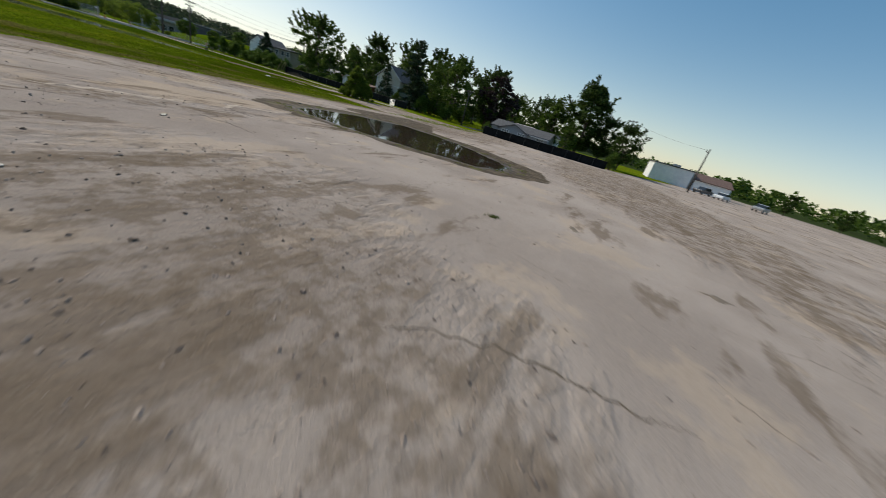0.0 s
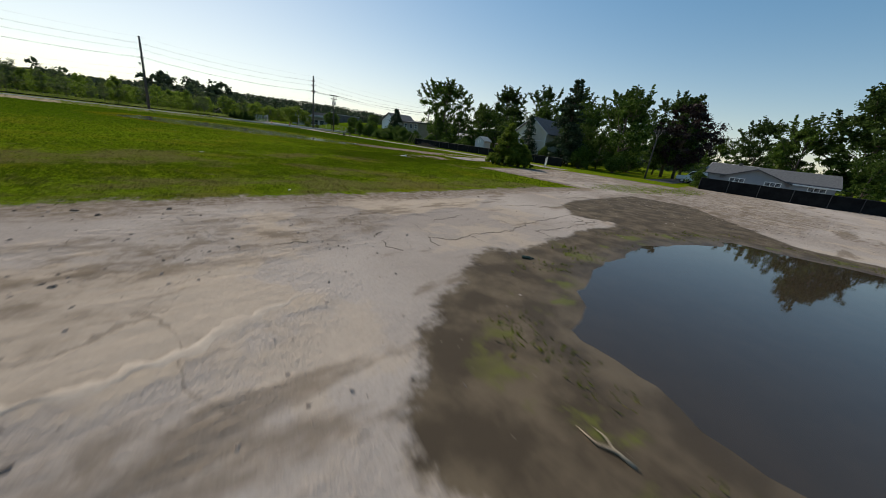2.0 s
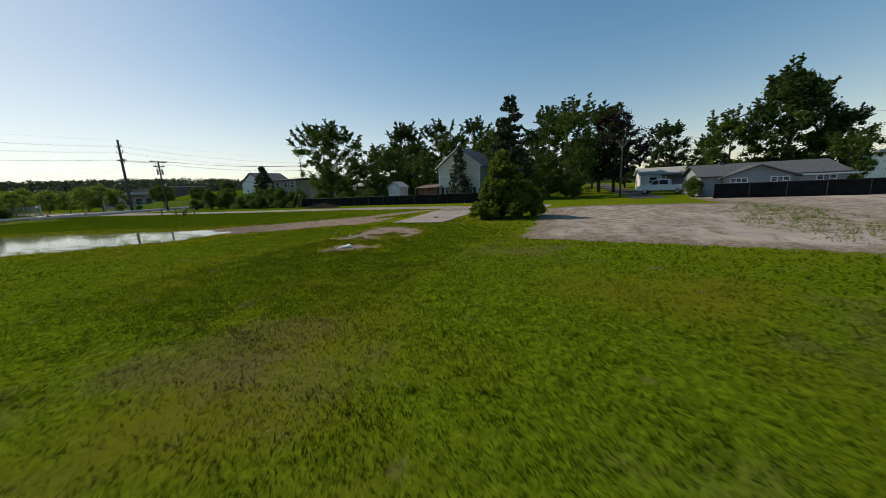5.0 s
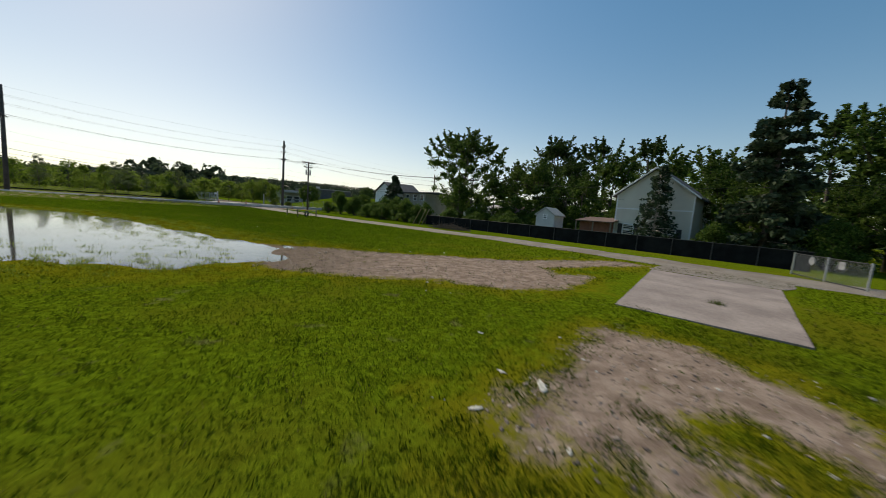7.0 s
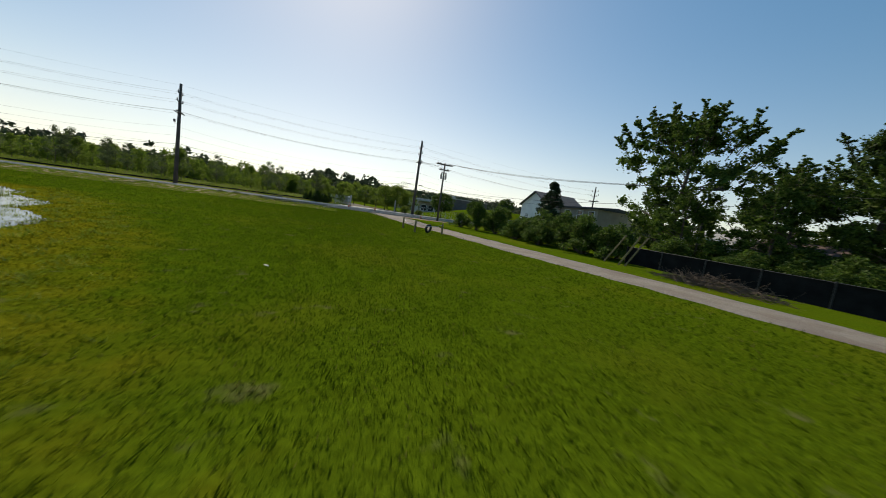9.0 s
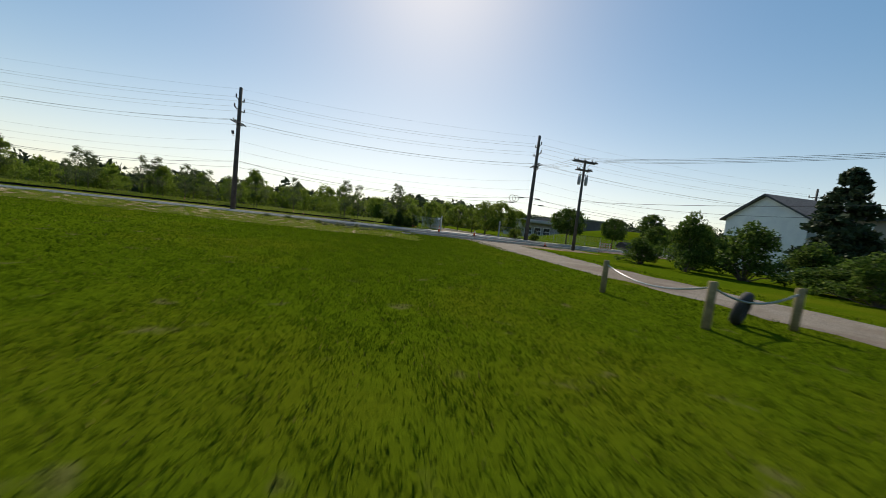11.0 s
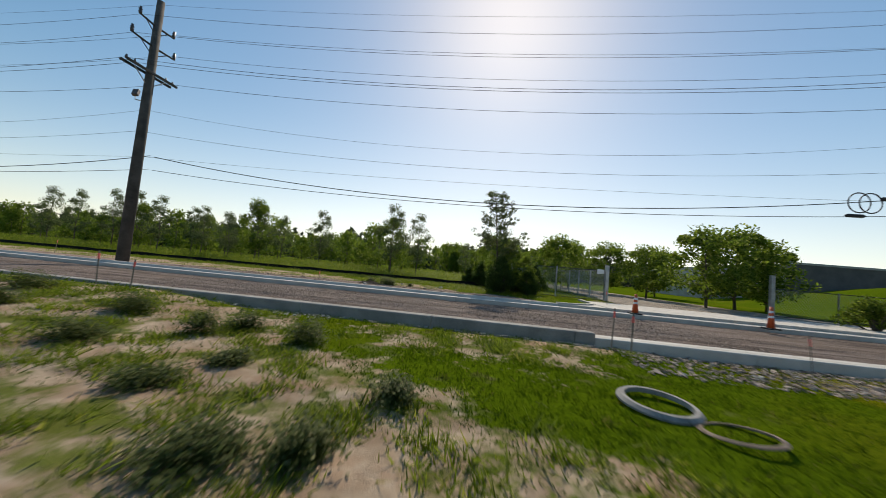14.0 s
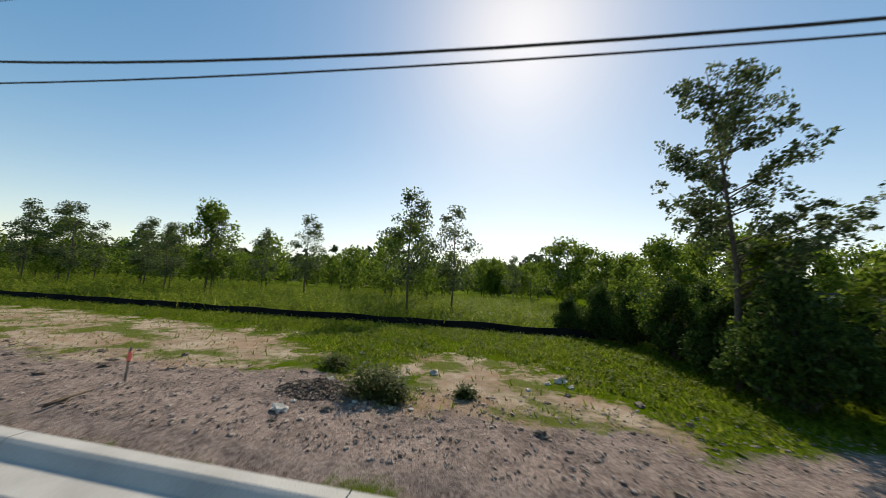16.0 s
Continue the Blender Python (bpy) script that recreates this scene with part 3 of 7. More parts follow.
SILTS = [
    [(-10.0, -96.8), (-9.3, -96.7), (-7.9, -97.3), (-5.9, -97.7), (-6.0, -98.7), (-5.95, -99.5), (-7.4, -99.8), (-8.2, -99.75), (-8.8, -99.85), (-9.1, -100.3), (-10.5, -100.6), (-12.5, -99.0)],
    [(-8.3, -92.8), (-6.4, -93.6), (-5.7, -94.95), (-6.4, -95.1), (-6.7, -95.6), (-7.2, -95.8), (-7.55, -96.0), (-8.0, -95.4), (-9.5, -94.5)],
    [(-2.1, -89.5), (-0.3, -90.3), (2.4, -90.85), (1.5, -91.6), (-0.8, -91.7), (-2.0, -91.9), (-2.5, -91.75), (-3.3, -90.6)],
    [(-5.6, -90.7), (-4.6, -91.2), (-4.9, -91.9), (-5.25, -92.4), (-5.6, -93.0), (-6.0, -92.6), (-5.5, -91.9)],
]
SPOIL = [(-40, -0.5), (20.8, -0.4), (20.6, 0.6), (18.7, 1.7), (17.9, 1.4), (16.9, 0.8), (16.4, 1.3), (15.4, 1.2), (14.0, 1.0), (12.9, 1.6), (12.0, 2.3), (10.1, 1.7), (8.0, 1.5), (2.0, 1.9), (-40, 1.7)]
SANDS = [
    [(-40, -8.2), (13, -8.0), (15.9, -10.0), (19.2, -12.3), (20.8, -15), (20.2, -18.8), (18, -17.2), (15, -18.4), (10.5, -17.5), (5, -16.5), (-10, -16), (-40, -15)],
    [(-22, 0.2), (9, 0.3), (12.0, 2.4), (11.4, 3.4), (9.3, 5.2), (6.4, 5.4), (2, 5.8), (-4, 5.4), (-22, 4.6)],
    [(13.4, 0.4), (16.5, 0.6), (17, 1.8), (16.0, 2.8), (15.4, 4.1), (13.9, 4.7), (13.2, 3.2)],
    [(17.5, -7.6), (20.2, -7.7), (19.6, -9.2), (17.8, -9.0)],
    [(16.0, -8.5), (16.9, -7.9), (17.6, -8.05), (18.0, -8.6), (17.2, -9.2), (16.5, -9.2)],
]
ALLEY = [(28.6, -8.2), (28.5, -25), (30.7, -45), (32.2, -58), (32.3, -64), (31.5, -79.4)]


def zone(px, py, polys):
    d = sd_poly(px, py, polys[0])
    for p in polys[1:]:
        d = np.minimum(d, sd_poly(px, py, p))
    return d


def step(v, lo, hi):
    k = np.clip((v - lo) / (hi - lo), 0, 1)
    return k * k * (3 - 2 * k)


def wave(x, y, size, seed):
    """Cheap smooth unevenness from a few sines."""
    r = np.random.RandomState(seed)
    out = np.zeros_like(x)
    for _ in range(7):
        a, ph, k = r.uniform(0, 6.28), r.uniform(0, 6.28), r.uniform(0.6, 1.9) / size
        out += np.sin((x * np.cos(a) + y * np.sin(a)) * 6.28 * k + ph)
    return out / 7


def height(x, y):
    h = 0.012 * wave(x, y, 3.0, 1) + 0.02 * wave(x, y, 14.0, 2)
    wa = sd_poly(x, y, WATER_A) + 0.35 * wave(x, y, 2.0, 3)
    wb = sd_poly(x, y, WATER_B) + 0.9 * wave(x, y, 3.4, 4)
    h = h * step(np.minimum(wa, wb), 0.0, 3.0)
    h -= 0.06 * step(wa, 1.5, -1.0) + 0.06 * step(wb, 1.2, -1.0)
    h += 0.012 * wave(x, y, 1.3, 6) * step(np.abs(wb), 2.5, 0.4)
    # worn level of the alley
    lane = np.abs(x - np.interp(-y, [8, 25, 45, 58, 64, 80], [28.6, 28.5, 30.7, 32.2, 32.3, 31.5]))
    h = np.where((y < -7.6) & (y > -81), h * step(lane, 2.0, 4.0), h)
    # bed under the new road, and the verge past it
    h = np.where((y > -7.6) & (y < -0.5), np.minimum(h, -0.03), h)
    h += 0.25 * step(y, -0.75, -0.3)
    h += 0.2 * step(x, 13.5, 10.5) * step(y, -15, -9) * step(y, -7.4, -7.5)
    h += 0.07 * step(x, 22.0, 20.0) * step(y, -10, -7.9) * step(y, -7.4, -7.5)
    # grass bank past the road, low rise far off
    h += 3.5 * step(np.hypot((x - 72) / 30, (y - 24) / 20), 1.0, 0.2)
    rise = step(np.hypot(x, y + 60), 260, 800)
    az = np.degrees(np.arctan2(x - 5, y + 80))
    h += rise * 30 * (0.45 + 0.55 * np.exp(-((az - 20) / 17) ** 2) + 0.06 * np.sin(x * 0.02)) * step(y, 60, 400)
    return h


def axis(lo, hi, fine, far, grow=1.22):
    core = list(np.arange(lo, hi + 1e-6, fine))
    s, a, b = fine, lo, hi
    left, right = [], []
    while a > -far:
        s *= grow
        a -= s
        b += s
        left.append(a)
        right.append(b)
    return np.array(left[::-1] + core + right)


def build_ground():
    xs, ys = axis(-28, 46, 0.4, 2600), axis(-119, 14, 0.4, 2600)
    gx, gy = np.meshgrid(xs, ys)
    gz = height(gx, gy)
    verts = np.stack([gx.ravel(), gy.ravel(), gz.ravel()], 1)
    w, hh = len(xs), len(ys)
    i = np.arange(w * hh).reshape(hh, w)
    faces = np.stack([i[:-1, :-1].ravel(), i[:-1, 1:].ravel(), i[1:, 1:].ravel(), i[1:, :-1].ravel()], 1)
    mesh = bpy.data.meshes.new("ground")
    mesh.vertices.add(len(verts))
    mesh.vertices.foreach_set("co", verts.ravel())
    mesh.loops.add(faces.size)
    mesh.loops.foreach_set("vertex_index", faces.ravel().astype(np.int32))
    mesh.polygons.add(len(faces))
    mesh.polygons.foreach_set("loop_start", np.arange(0, faces.size, 4, dtype=np.int32))
    mesh.update()
    mesh.shade_smooth()
    px, py = gx.ravel(), gy.ravel()
    zones = {"concrete": zone(px, py, [LOT]), "mud": zone(px, py, [MUD_A]), "water_a": zone(px, py, [WATER_A]), "water_b": zone(px, py, [WATER_B]),
             "dirt": zone(px, py, DIRTS), "soil": zone(px, py, SOILS), "silt": zone(px, py, SILTS), "sand": zone(px, py, SANDS), "spoil": zone(px, py, [SPOIL]), "dry": zone(px, py, DRY), "wooded": 150.0 - np.hypot(px - 10, py + 40), "meadow": np.maximum(8.5 - py, px - 21.0)}
    for key, d in zones.items():
        at = mesh.attributes.new(key, "FLOAT", "POINT")
        at.data.foreach_set("value", np.clip(d, -20, 20).astype(np.float32))
    mesh.materials.append(M_GROUND)
    return tagged(new("ground", mesh), "flat vacant lot of turf, bare earth and weathered concrete", "ground", kind="structure")


build_ground()


def sheet(name, outline, z, material, label, category, wob=0.25, cell=0.5, seed=9):
    """A flat sheet with a slightly uneven outline."""
    bm = bmesh.new()
    pts = []
    n = len(outline)
    for i in range(n):
        a, b = Vector(outline[i]), Vector(outline[(i + 1) % n])
        k = max(1, int((b - a).length / cell))
        for j in range(k):
            p = a.lerp(b, j / k)
            q = Vector((p.x * 0.7, p.y * 0.7, seed))
            p += Vector((noise.noise(q), noise.noise(q + Vector((31, 0, 0))))) * wob
            pts.append(bm.verts.new((p.x, p.y, z)))
    bm.faces.new(pts)
    bmesh.ops.triangulate(bm, faces=bm.faces)
    for f in bm.faces:
        if f.normal.z < 0:
            f.normal_flip()
    return tagged(part(name, bm, material), label, category, kind="structure")


def grow_out(poly, d):
    c = Vector((sum(p[0] for p in poly) / len(poly), sum(p[1] for p in poly) / len(poly)))
    return [tuple(Vector(p) + (Vector(p) - c).normalized() * d) for p in poly]


sheet("water", grow_out(WATER_A, 1.3), -0.034, M_WATER_A, "still brown rain puddle standing on the concrete", "puddle", 0.0).visible_shadow = False
sheet("water", grow_out(WATER_B, 1.6), -0.03, M_WATER_B, "shallow rain puddle standing in the mown grass", "puddle", 0.0)

M_ASPHALT = stone_material("worn_asphalt", (0.055, 0.054, 0.053), (0.13, 0.127, 0.122), 40.0)
sheet("street", [(39.2, -86.3), (60, -85.2), (130, -82), (130, -86.5), (60, -88.6), (39.2, -89.2)], 0.035, M_ASPHALT, "worn grey side street past the old lot", "street", 0.15, 1.0, 7)
# alley of worn gravel
left, right = [], []
for i, (ax, ay) in enumerate(ALLEY):
    w = 1.75 if i else 2.9
    left.append((ax - w, ay))
    right.append((ax + w, ay))
sheet("alley", left + right[::-1], 0.008, M_ALLEY, "pale worn gravel alley between grass and fences", "alley", 0.5, 0.6, 5)
# road bed under construction
bm = bmesh.new()
xs = np.arange(-60, 86.1, 0.8)
ys = np.linspace(-7.32, -0.72, 14)
grid = [[bm.verts.new((x, y, 0.02 + 0.022 * noise.noise(Vector((x * 0.5, y * 1.6, 3))) + 0.016 * noise.noise(Vector((x * 2.7, y * 2.7, 8))))) for y in ys] for x in xs]
for a, b in zip(grid, grid[1:]):
    for j in range(len(ys) - 1):
        bm.faces.new((a[j], b[j], b[j + 1], a[j + 1]))
tagged(part("road", bm, M_ROAD, smooth=True), "unpaved road bed of crushed grey-brown stone", "road", kind="structure")

# ---- kerbs ----
def kerb(y0, sign, lo, hi, low, label, top=0.30, rolled=False, cast=M_KERB):
    """A cast kerb with its gutter pan, in sections; sign: on which side the gutter lies."""
    ob = thing("kerb", label, "kerb", kind="structure")
    x = lo
    rnd = random.Random(int(lo * 7 + y0 * 3))
    while x < hi - 0.05:
        x2 = min(hi, x + 3.0)
        t = 0.19 if low else top
        s = sign
        outline = [(y0, -0.05), (y0, t - 0.02), (y0 + s * 0.02, t), (y0 + s * 0.2, t + 0.004), (y0 + s * 0.36, t - 0.02), (y0 + s * 0.5, t - 0.03), (y0 + s * 0.52, t - 0.05), (y0 + s * 0.52, -0.08)] if rolled else [(y0, -0.05), (y0, t - 0.02), (y0 + s * 0.02, t), (y0 + s * 0.14, t), (y0 + s * 0.17, t - 0.02),
                   (y0 + s * 0.24, 0.195 if not low else 0.187), (y0 + s * 0.51, 0.18), (y0 + s * 0.52, 0.165), (y0 + s * 0.52, -0.08)]
        bm = prism(bmesh.new(), [(u, v) for u, v in outline], "x", x + 0.006, x2 - 0.006)
        part("section", bm, cast, ob)
        x = x2
    return ob


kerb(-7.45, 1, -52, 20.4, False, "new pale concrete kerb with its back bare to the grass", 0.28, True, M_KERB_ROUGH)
kerb(-7.45, 1, 20.4, 41, True, "low new concrete gutter edge beside rubble")
kerb(-0.45, -1, -52, 21.2, False, "new pale concrete kerb and gutter past the road bed")
kerb(-0.45, -1, 21.2, 62, True, "low new concrete gutter at the driveway mouth")
# rounded kerb return and driveway apron
bm = bmesh.new()
pts = []
for k in range(9):
    a = radians(-90 + k * 11.25)
    pts.append((21.2 + 2.0 * math.cos(a), 1.55 + 2.0 * math.sin(a)))
flare = prism(bmesh.new(), pts + [(23.22, -0.46)], "z", 0.03, 0.285)
pts += [(23.2, 3.2)]
for a, b in zip(pts, pts[1:]):
    w = (Vector(b) - Vector(a)).normalized()
    o = Vector((-w.y, w.x)) * 0.16
    quad = [Vector(a), Vector(b), Vector(b) + o, Vector(a) + o]
    lo = [bm.verts.new((q.x, q.y, 0.0)) for q in quad]
    hi = [bm.verts.new((q.x, q.y, 0.34)) for q in quad]
    bm.faces.new(hi)
    for i in range(4):
        bm.faces.new((lo[i], lo[(i + 1) % 4], hi[(i + 1) % 4], hi[i]))
bmesh.ops.recalc_face_normals(bm, faces=bm.faces)
tagged(part("kerb", bm, M_KERB), "rounded new concrete kerb return at the gateway", "kerb", kind="structure")
apron = thing("driveway_apron", "new pale concrete driveway apron in panels", "driveway", kind="structure")
part("flare", flare, M_KERB, apron)
for i in range(6):
    for j in range(2):
        part("panel", one_box((23.25 + i * 2.32, -0.44 + j * 1.7, 0.05), (25.54 + i * 2.32, 1.23 + j * 1.7, 0.295), 0.01), M_KERB, apron)
walkway = thing("pavement", "new pale concrete pavement in panels beside the road", "pavement", kind="structure")
for i in range(14):
    part("panel", one_box((37.3 + i * 1.8, -0.58, 0.05), (39.08 + i * 1.8, 1.1, 0.28), 0.01), M_KERB, walkway)
sheet("drive", [(23.6, 2.98), (37, 2.98), (34.5, 8), (31, 20), (29.5, 34), (24.8, 34), (25.4, 20), (25.6, 8)], 0.275, M_ALLEY, "pale gravel drive past the gate posts", "drive", 0.15, 0.8, 3)

# old slab of broken concrete panels in the grass
slab = thing("concrete_slab", "old cracked concrete parking slab in the grass", "slab", kind="structure")
rnd = random.Random(4)


def slab_at(u, v):
    """A place on the slab: u along it, v across it, both 0 to 1."""
    south = Vector((19.35, -74.75)).lerp(Vector((27.5, -74.4)), u)
    north = Vector((19.1, -71.45)).lerp(Vector((27.7, -70.25)), u)
    return south.lerp(north, v)


for u0, u1 in ((0.0, 0.58), (0.58, 1.0)):
    for v0, v1 in ((0.0, 1.0),):
        z = 0.032 + rnd.uniform(-0.01, 0.01)
        ring_pts = []
        for (ua, va), (ub, vb) in (((u0, v0), (u1, v0)), ((u1, v0), (u1, v1)), ((u1, v1), (u0, v1)), ((u0, v1), (u0, v0))):
            for k in range(24):
                u, v = ua + (ub - ua) * k / 24, va + (vb - va) * k / 24
                if abs(u - 0.58) < 1e-6:
                    u += 0.03 * noise.noise(Vector((v * 5, 3.1, 0))) + 0.012 * noise.noise(Vector((v * 19, 7.7, 0)))
                p = slab_at(u, v)
                c = slab_at((u0 + u1) / 2, (v0 + v1) / 2)
                p += (c - p).normalized() * (0.012 + 0.035 * abs(noise.noise(Vector((p.x * 2.3, p.y * 2.3, u0 * 9 + v0 * 5)))))
                ring_pts.append((p.x, p.y))
        bm = prism(bmesh.new(), ring_pts, "z", -0.06, z)
        part("panel", bm, M_SLAB, slab)
sheet("apron", [(27.75, -70.1), (30.6, -70.3), (30.4, -75.0), (27.55, -74.5)], 0.026, M_ALLEY, "pale worn gravel between the old slab and the alley", "apron", 0.3, 0.4, 6)


# ---- ridges of silt and soil-filled cracks on the old lot ----
def ground_z(x, y):
    """The height of the ground sheet itself, between its corners, for arrays of places."""
    gx, gy = -28 + 0.4 * np.floor((x + 28) / 0.4), -119 + 0.4 * np.floor((y + 119) / 0.4)
    u, v = (x - gx) / 0.4, (y - gy) / 0.4
    h = height(np.concatenate([gx, gx + 0.4, gx, gx + 0.4]), np.concatenate([gy, gy, gy + 0.4, gy + 0.4])).reshape(4, -1)
    return (h[0] * (1 - u) + h[1] * u) * (1 - v) + (h[2] * (1 - u) + h[3] * u) * v


def band(bm, pts, width, rise, jag, seed, step_len=0.07):
    """A low uneven bank along a line: thin at both ends, ragged at its sides."""
    line = []
    for a, b in zip(pts, pts[1:]):
        a, b = Vector((*a, 0)), Vector((*b, 0))
        n = max(2, int((b - a).length / step_len))
        line += [a.lerp(b, k / n) for k in range(n)]
    rows = []
    for i, p in enumerate(line):
        way = (line[min(i + 1, len(line) - 1)] - line[max(i - 1, 0)]).normalized()
        side = Vector((-way.y, way.x, 0))
        p = p + side * jag * noise.noise(Vector((p.x * 4.5, p.y * 4.5, seed))) + side * 0.4 * jag * noise.noise(Vector((p.x * 15, p.y * 15, seed)))
        end = min(1.0, 4.0 * min(i, len(line) - 1 - i) / len(line) + 0.15)
        wl = width * end * max(0.12, 0.8 + 1.3 * noise.noise(Vector((p.x * 4, p.y * 4, seed + 3))) + 0.7 * noise.noise(Vector((p.x * 19, p.y * 19, seed + 3))))
        wr = width * end * max(0.12, 0.8 + 1.3 * noise.noise(Vector((p.x * 4, p.y * 4, seed + 9))) + 0.7 * noise.noise(Vector((p.x * 19, p.y * 19, seed + 9))))
        row = []
        for k, z in ((-1.0, -0.006), (-0.45, 0.7), (0.1, 1.0), (0.55, 0.6), (1.0, -0.006)):
            q = p + side * (wl if k < 0 else wr) * k
            lift = rise * z * end * (0.7 + 0.6 * noise.noise(Vector((q.x * 9, q.y * 9, seed)))) if z > 0 else z
            row.append(bm.verts.new((q.x, q.y, 0.003 + lift)))
        rows.append(row)
    flat_verts = [v for row in rows for v in row]
    for v, z in zip(flat_verts, ground_z(np.array([v.co.x for v in flat_verts]), np.array([v.co.y for v in flat_verts]))):
        v.co.z += float(z)
    for u, v in zip(rows, rows[1:]):
        for k in range(4):
            bm.faces.new((u[k], v[k], v[k + 1], u[k + 1]))
    bmesh.ops.recalc_face_normals(bm, faces=bm.faces)
    if rows and bm.faces and sum(f.normal.z for f in bm.faces) < 0:
        bmesh.ops.reverse_faces(bm, faces=bm.faces)


M_SILT = plain("dried_silt", (0.35, 0.28, 0.222), (0.47, 0.385, 0.31), 2.5, 0.95, grain=22, bump=0.5)
M_SOILFILL = plain("crack_soil", (0.06, 0.046, 0.033), (0.13, 0.10, 0.07), 5.0, 0.95, grain=30, bump=0.4)
M_MUDPAT = plain("dried_mud", (0.12, 0.092, 0.068), (0.23, 0.185, 0.14), 5.0, 0.95, grain=30, bump=0.4)
RIDGES = [
    (((-9.4, -100.7), (-9.05, -100.35), (-8.73, -99.9), (-8.2, -99.75), (-7.85, -99.8), (-7.2, -99.9), (-6.7, -99.87), (-6.0, -99.65)), 0.15, 0.018),
    (((-9.55, -105.05), (-9.38, -104.82), (-9.0, -104.78), (-8.75, -104.85), (-8.44, -104.75), (-8.1, -104.84), (-7.7, -104.92), (-7.3, -104.94), (-6.6, -105.02)), 0.075, 0.012),
    (((-9.2, -104.33), (-8.9, -104.30), (-8.6, -104.38)), 0.09, 0.018),
    (((-8.6, -95.5), (-7.6, -95.5), (-6.9, -95.3), (-6.3, -95.05), (-5.8, -94.9)), 0.10, 0.014),
    (((-13.8, -100.4), (-12.4, -100.2), (-11.3, -100.35), (-10.1, -100.25)), 0.12, 0.014),
]
for k, (pts, w, rise) in enumerate(RIDGES):
    bm = bmesh.new()
    band(bm, pts, w, rise, 0.12, k * 3.7)
    tagged(part("silt_ridge", bm, M_SILT, smooth=True), "low pale ridge of dried silt left on the concrete", "silt", kind="stuff")
CRACKS = [
    ((-14.7, -111.6), (-14.28, -112.14), (-14.0, -112.72), (-13.9, -113.1), (-13.85, -113.75), (-13.83, -114.2), (-13.65, -114.7)),
    ((-11.05, -102.2), (-10.9, -102.8), (-10.78, -103.3), (-10.73, -103.7), (-10.73, -104.05), (-10.8, -104.4)),
    ((-9.06, -100.25), (-9.16, -101.0), (-9.05, -101.7)),
    ((3.45, -93.75), (0.69, -93.88), (-0.46, -94.14), (-1.84, -93.97), (-1.91, -94.55)),
    ((-1.84, -93.97), (-2.4, -94.09), (-2.9, -93.7)),
    ((3.7, -94.6), (1.1, -94.62), (0.2, -94.45), (0.04, -95.1)),
    ((-2.85, -93.7), (-2.95, -94.0), (-3.0, -94.3)),
    ((-3.84, -93.55), (-3.95, -93.86), (-3.75, -94.2)),
    ((-5.0, -93.12), (-5.37, -93.06), (-5.65, -93.08)),
    ((-3.5, -93.0), (-3.7, -93.2), (-3.9, -93.4)),
    ((-6.1, -101.2), (-6.15, -101.4), (-6.1, -101.65)),
    ((-4.93, -103.0), (-5.16, -103.4)),
    ((4.3, -92.9), (3.78, -92.42), (2.0, -92.0)),
    ((-0.4, -92.4), (-0.78, -92.55), (-1.2, -92.63), (-2.0, -92.8)),
    ((3.3, -93.87), (3.16, -94.37), (2.4, -94.4)),
]
for k, pts in enumerate(CRACKS):
    bm = bmesh.new()
    band(bm, pts, 0.022, 0.004, 0.10, 40 + k * 2.3, 0.05)
    tagged(part("crack", bm, M_SOILFILL), "dark soil filling a jagged crack in the concrete", "crack", kind="stuff")
for k, (x, y, r) in enumerate(((-6.57, -101.95, 0.10), (-6.2, -102.2, 0.12), (-6.05, -102.4, 0.11), (-6.65, -102.25, 0.08), (-6.55, -102.4, 0.1), (-5.4, -106.6, 0.17), (-6.0, -106.85, 0.2), (-10.6, -104.05, 0.07), (-8.3, -105.45, 0.05), (-7.5, -112.75, 0.22), (-8.8, -115.85, 0.25))):
    bm = bmesh.new()
    a = k * 1.1
    band(bm, [(x - r * math.cos(a) * 1.4, y - r * math.sin(a) * 1.4), (x, y), (x + r * math.cos(a) * 1.4, y + r * math.sin(a) * 1.4)], r * 0.6, 0.012, 0.03, 80 + k, 0.04)
    tagged(part("mud_clod", bm, M_MUDPAT, smooth=True), "flat dark pat of dried mud on the concrete", "mud", kind="stuff")


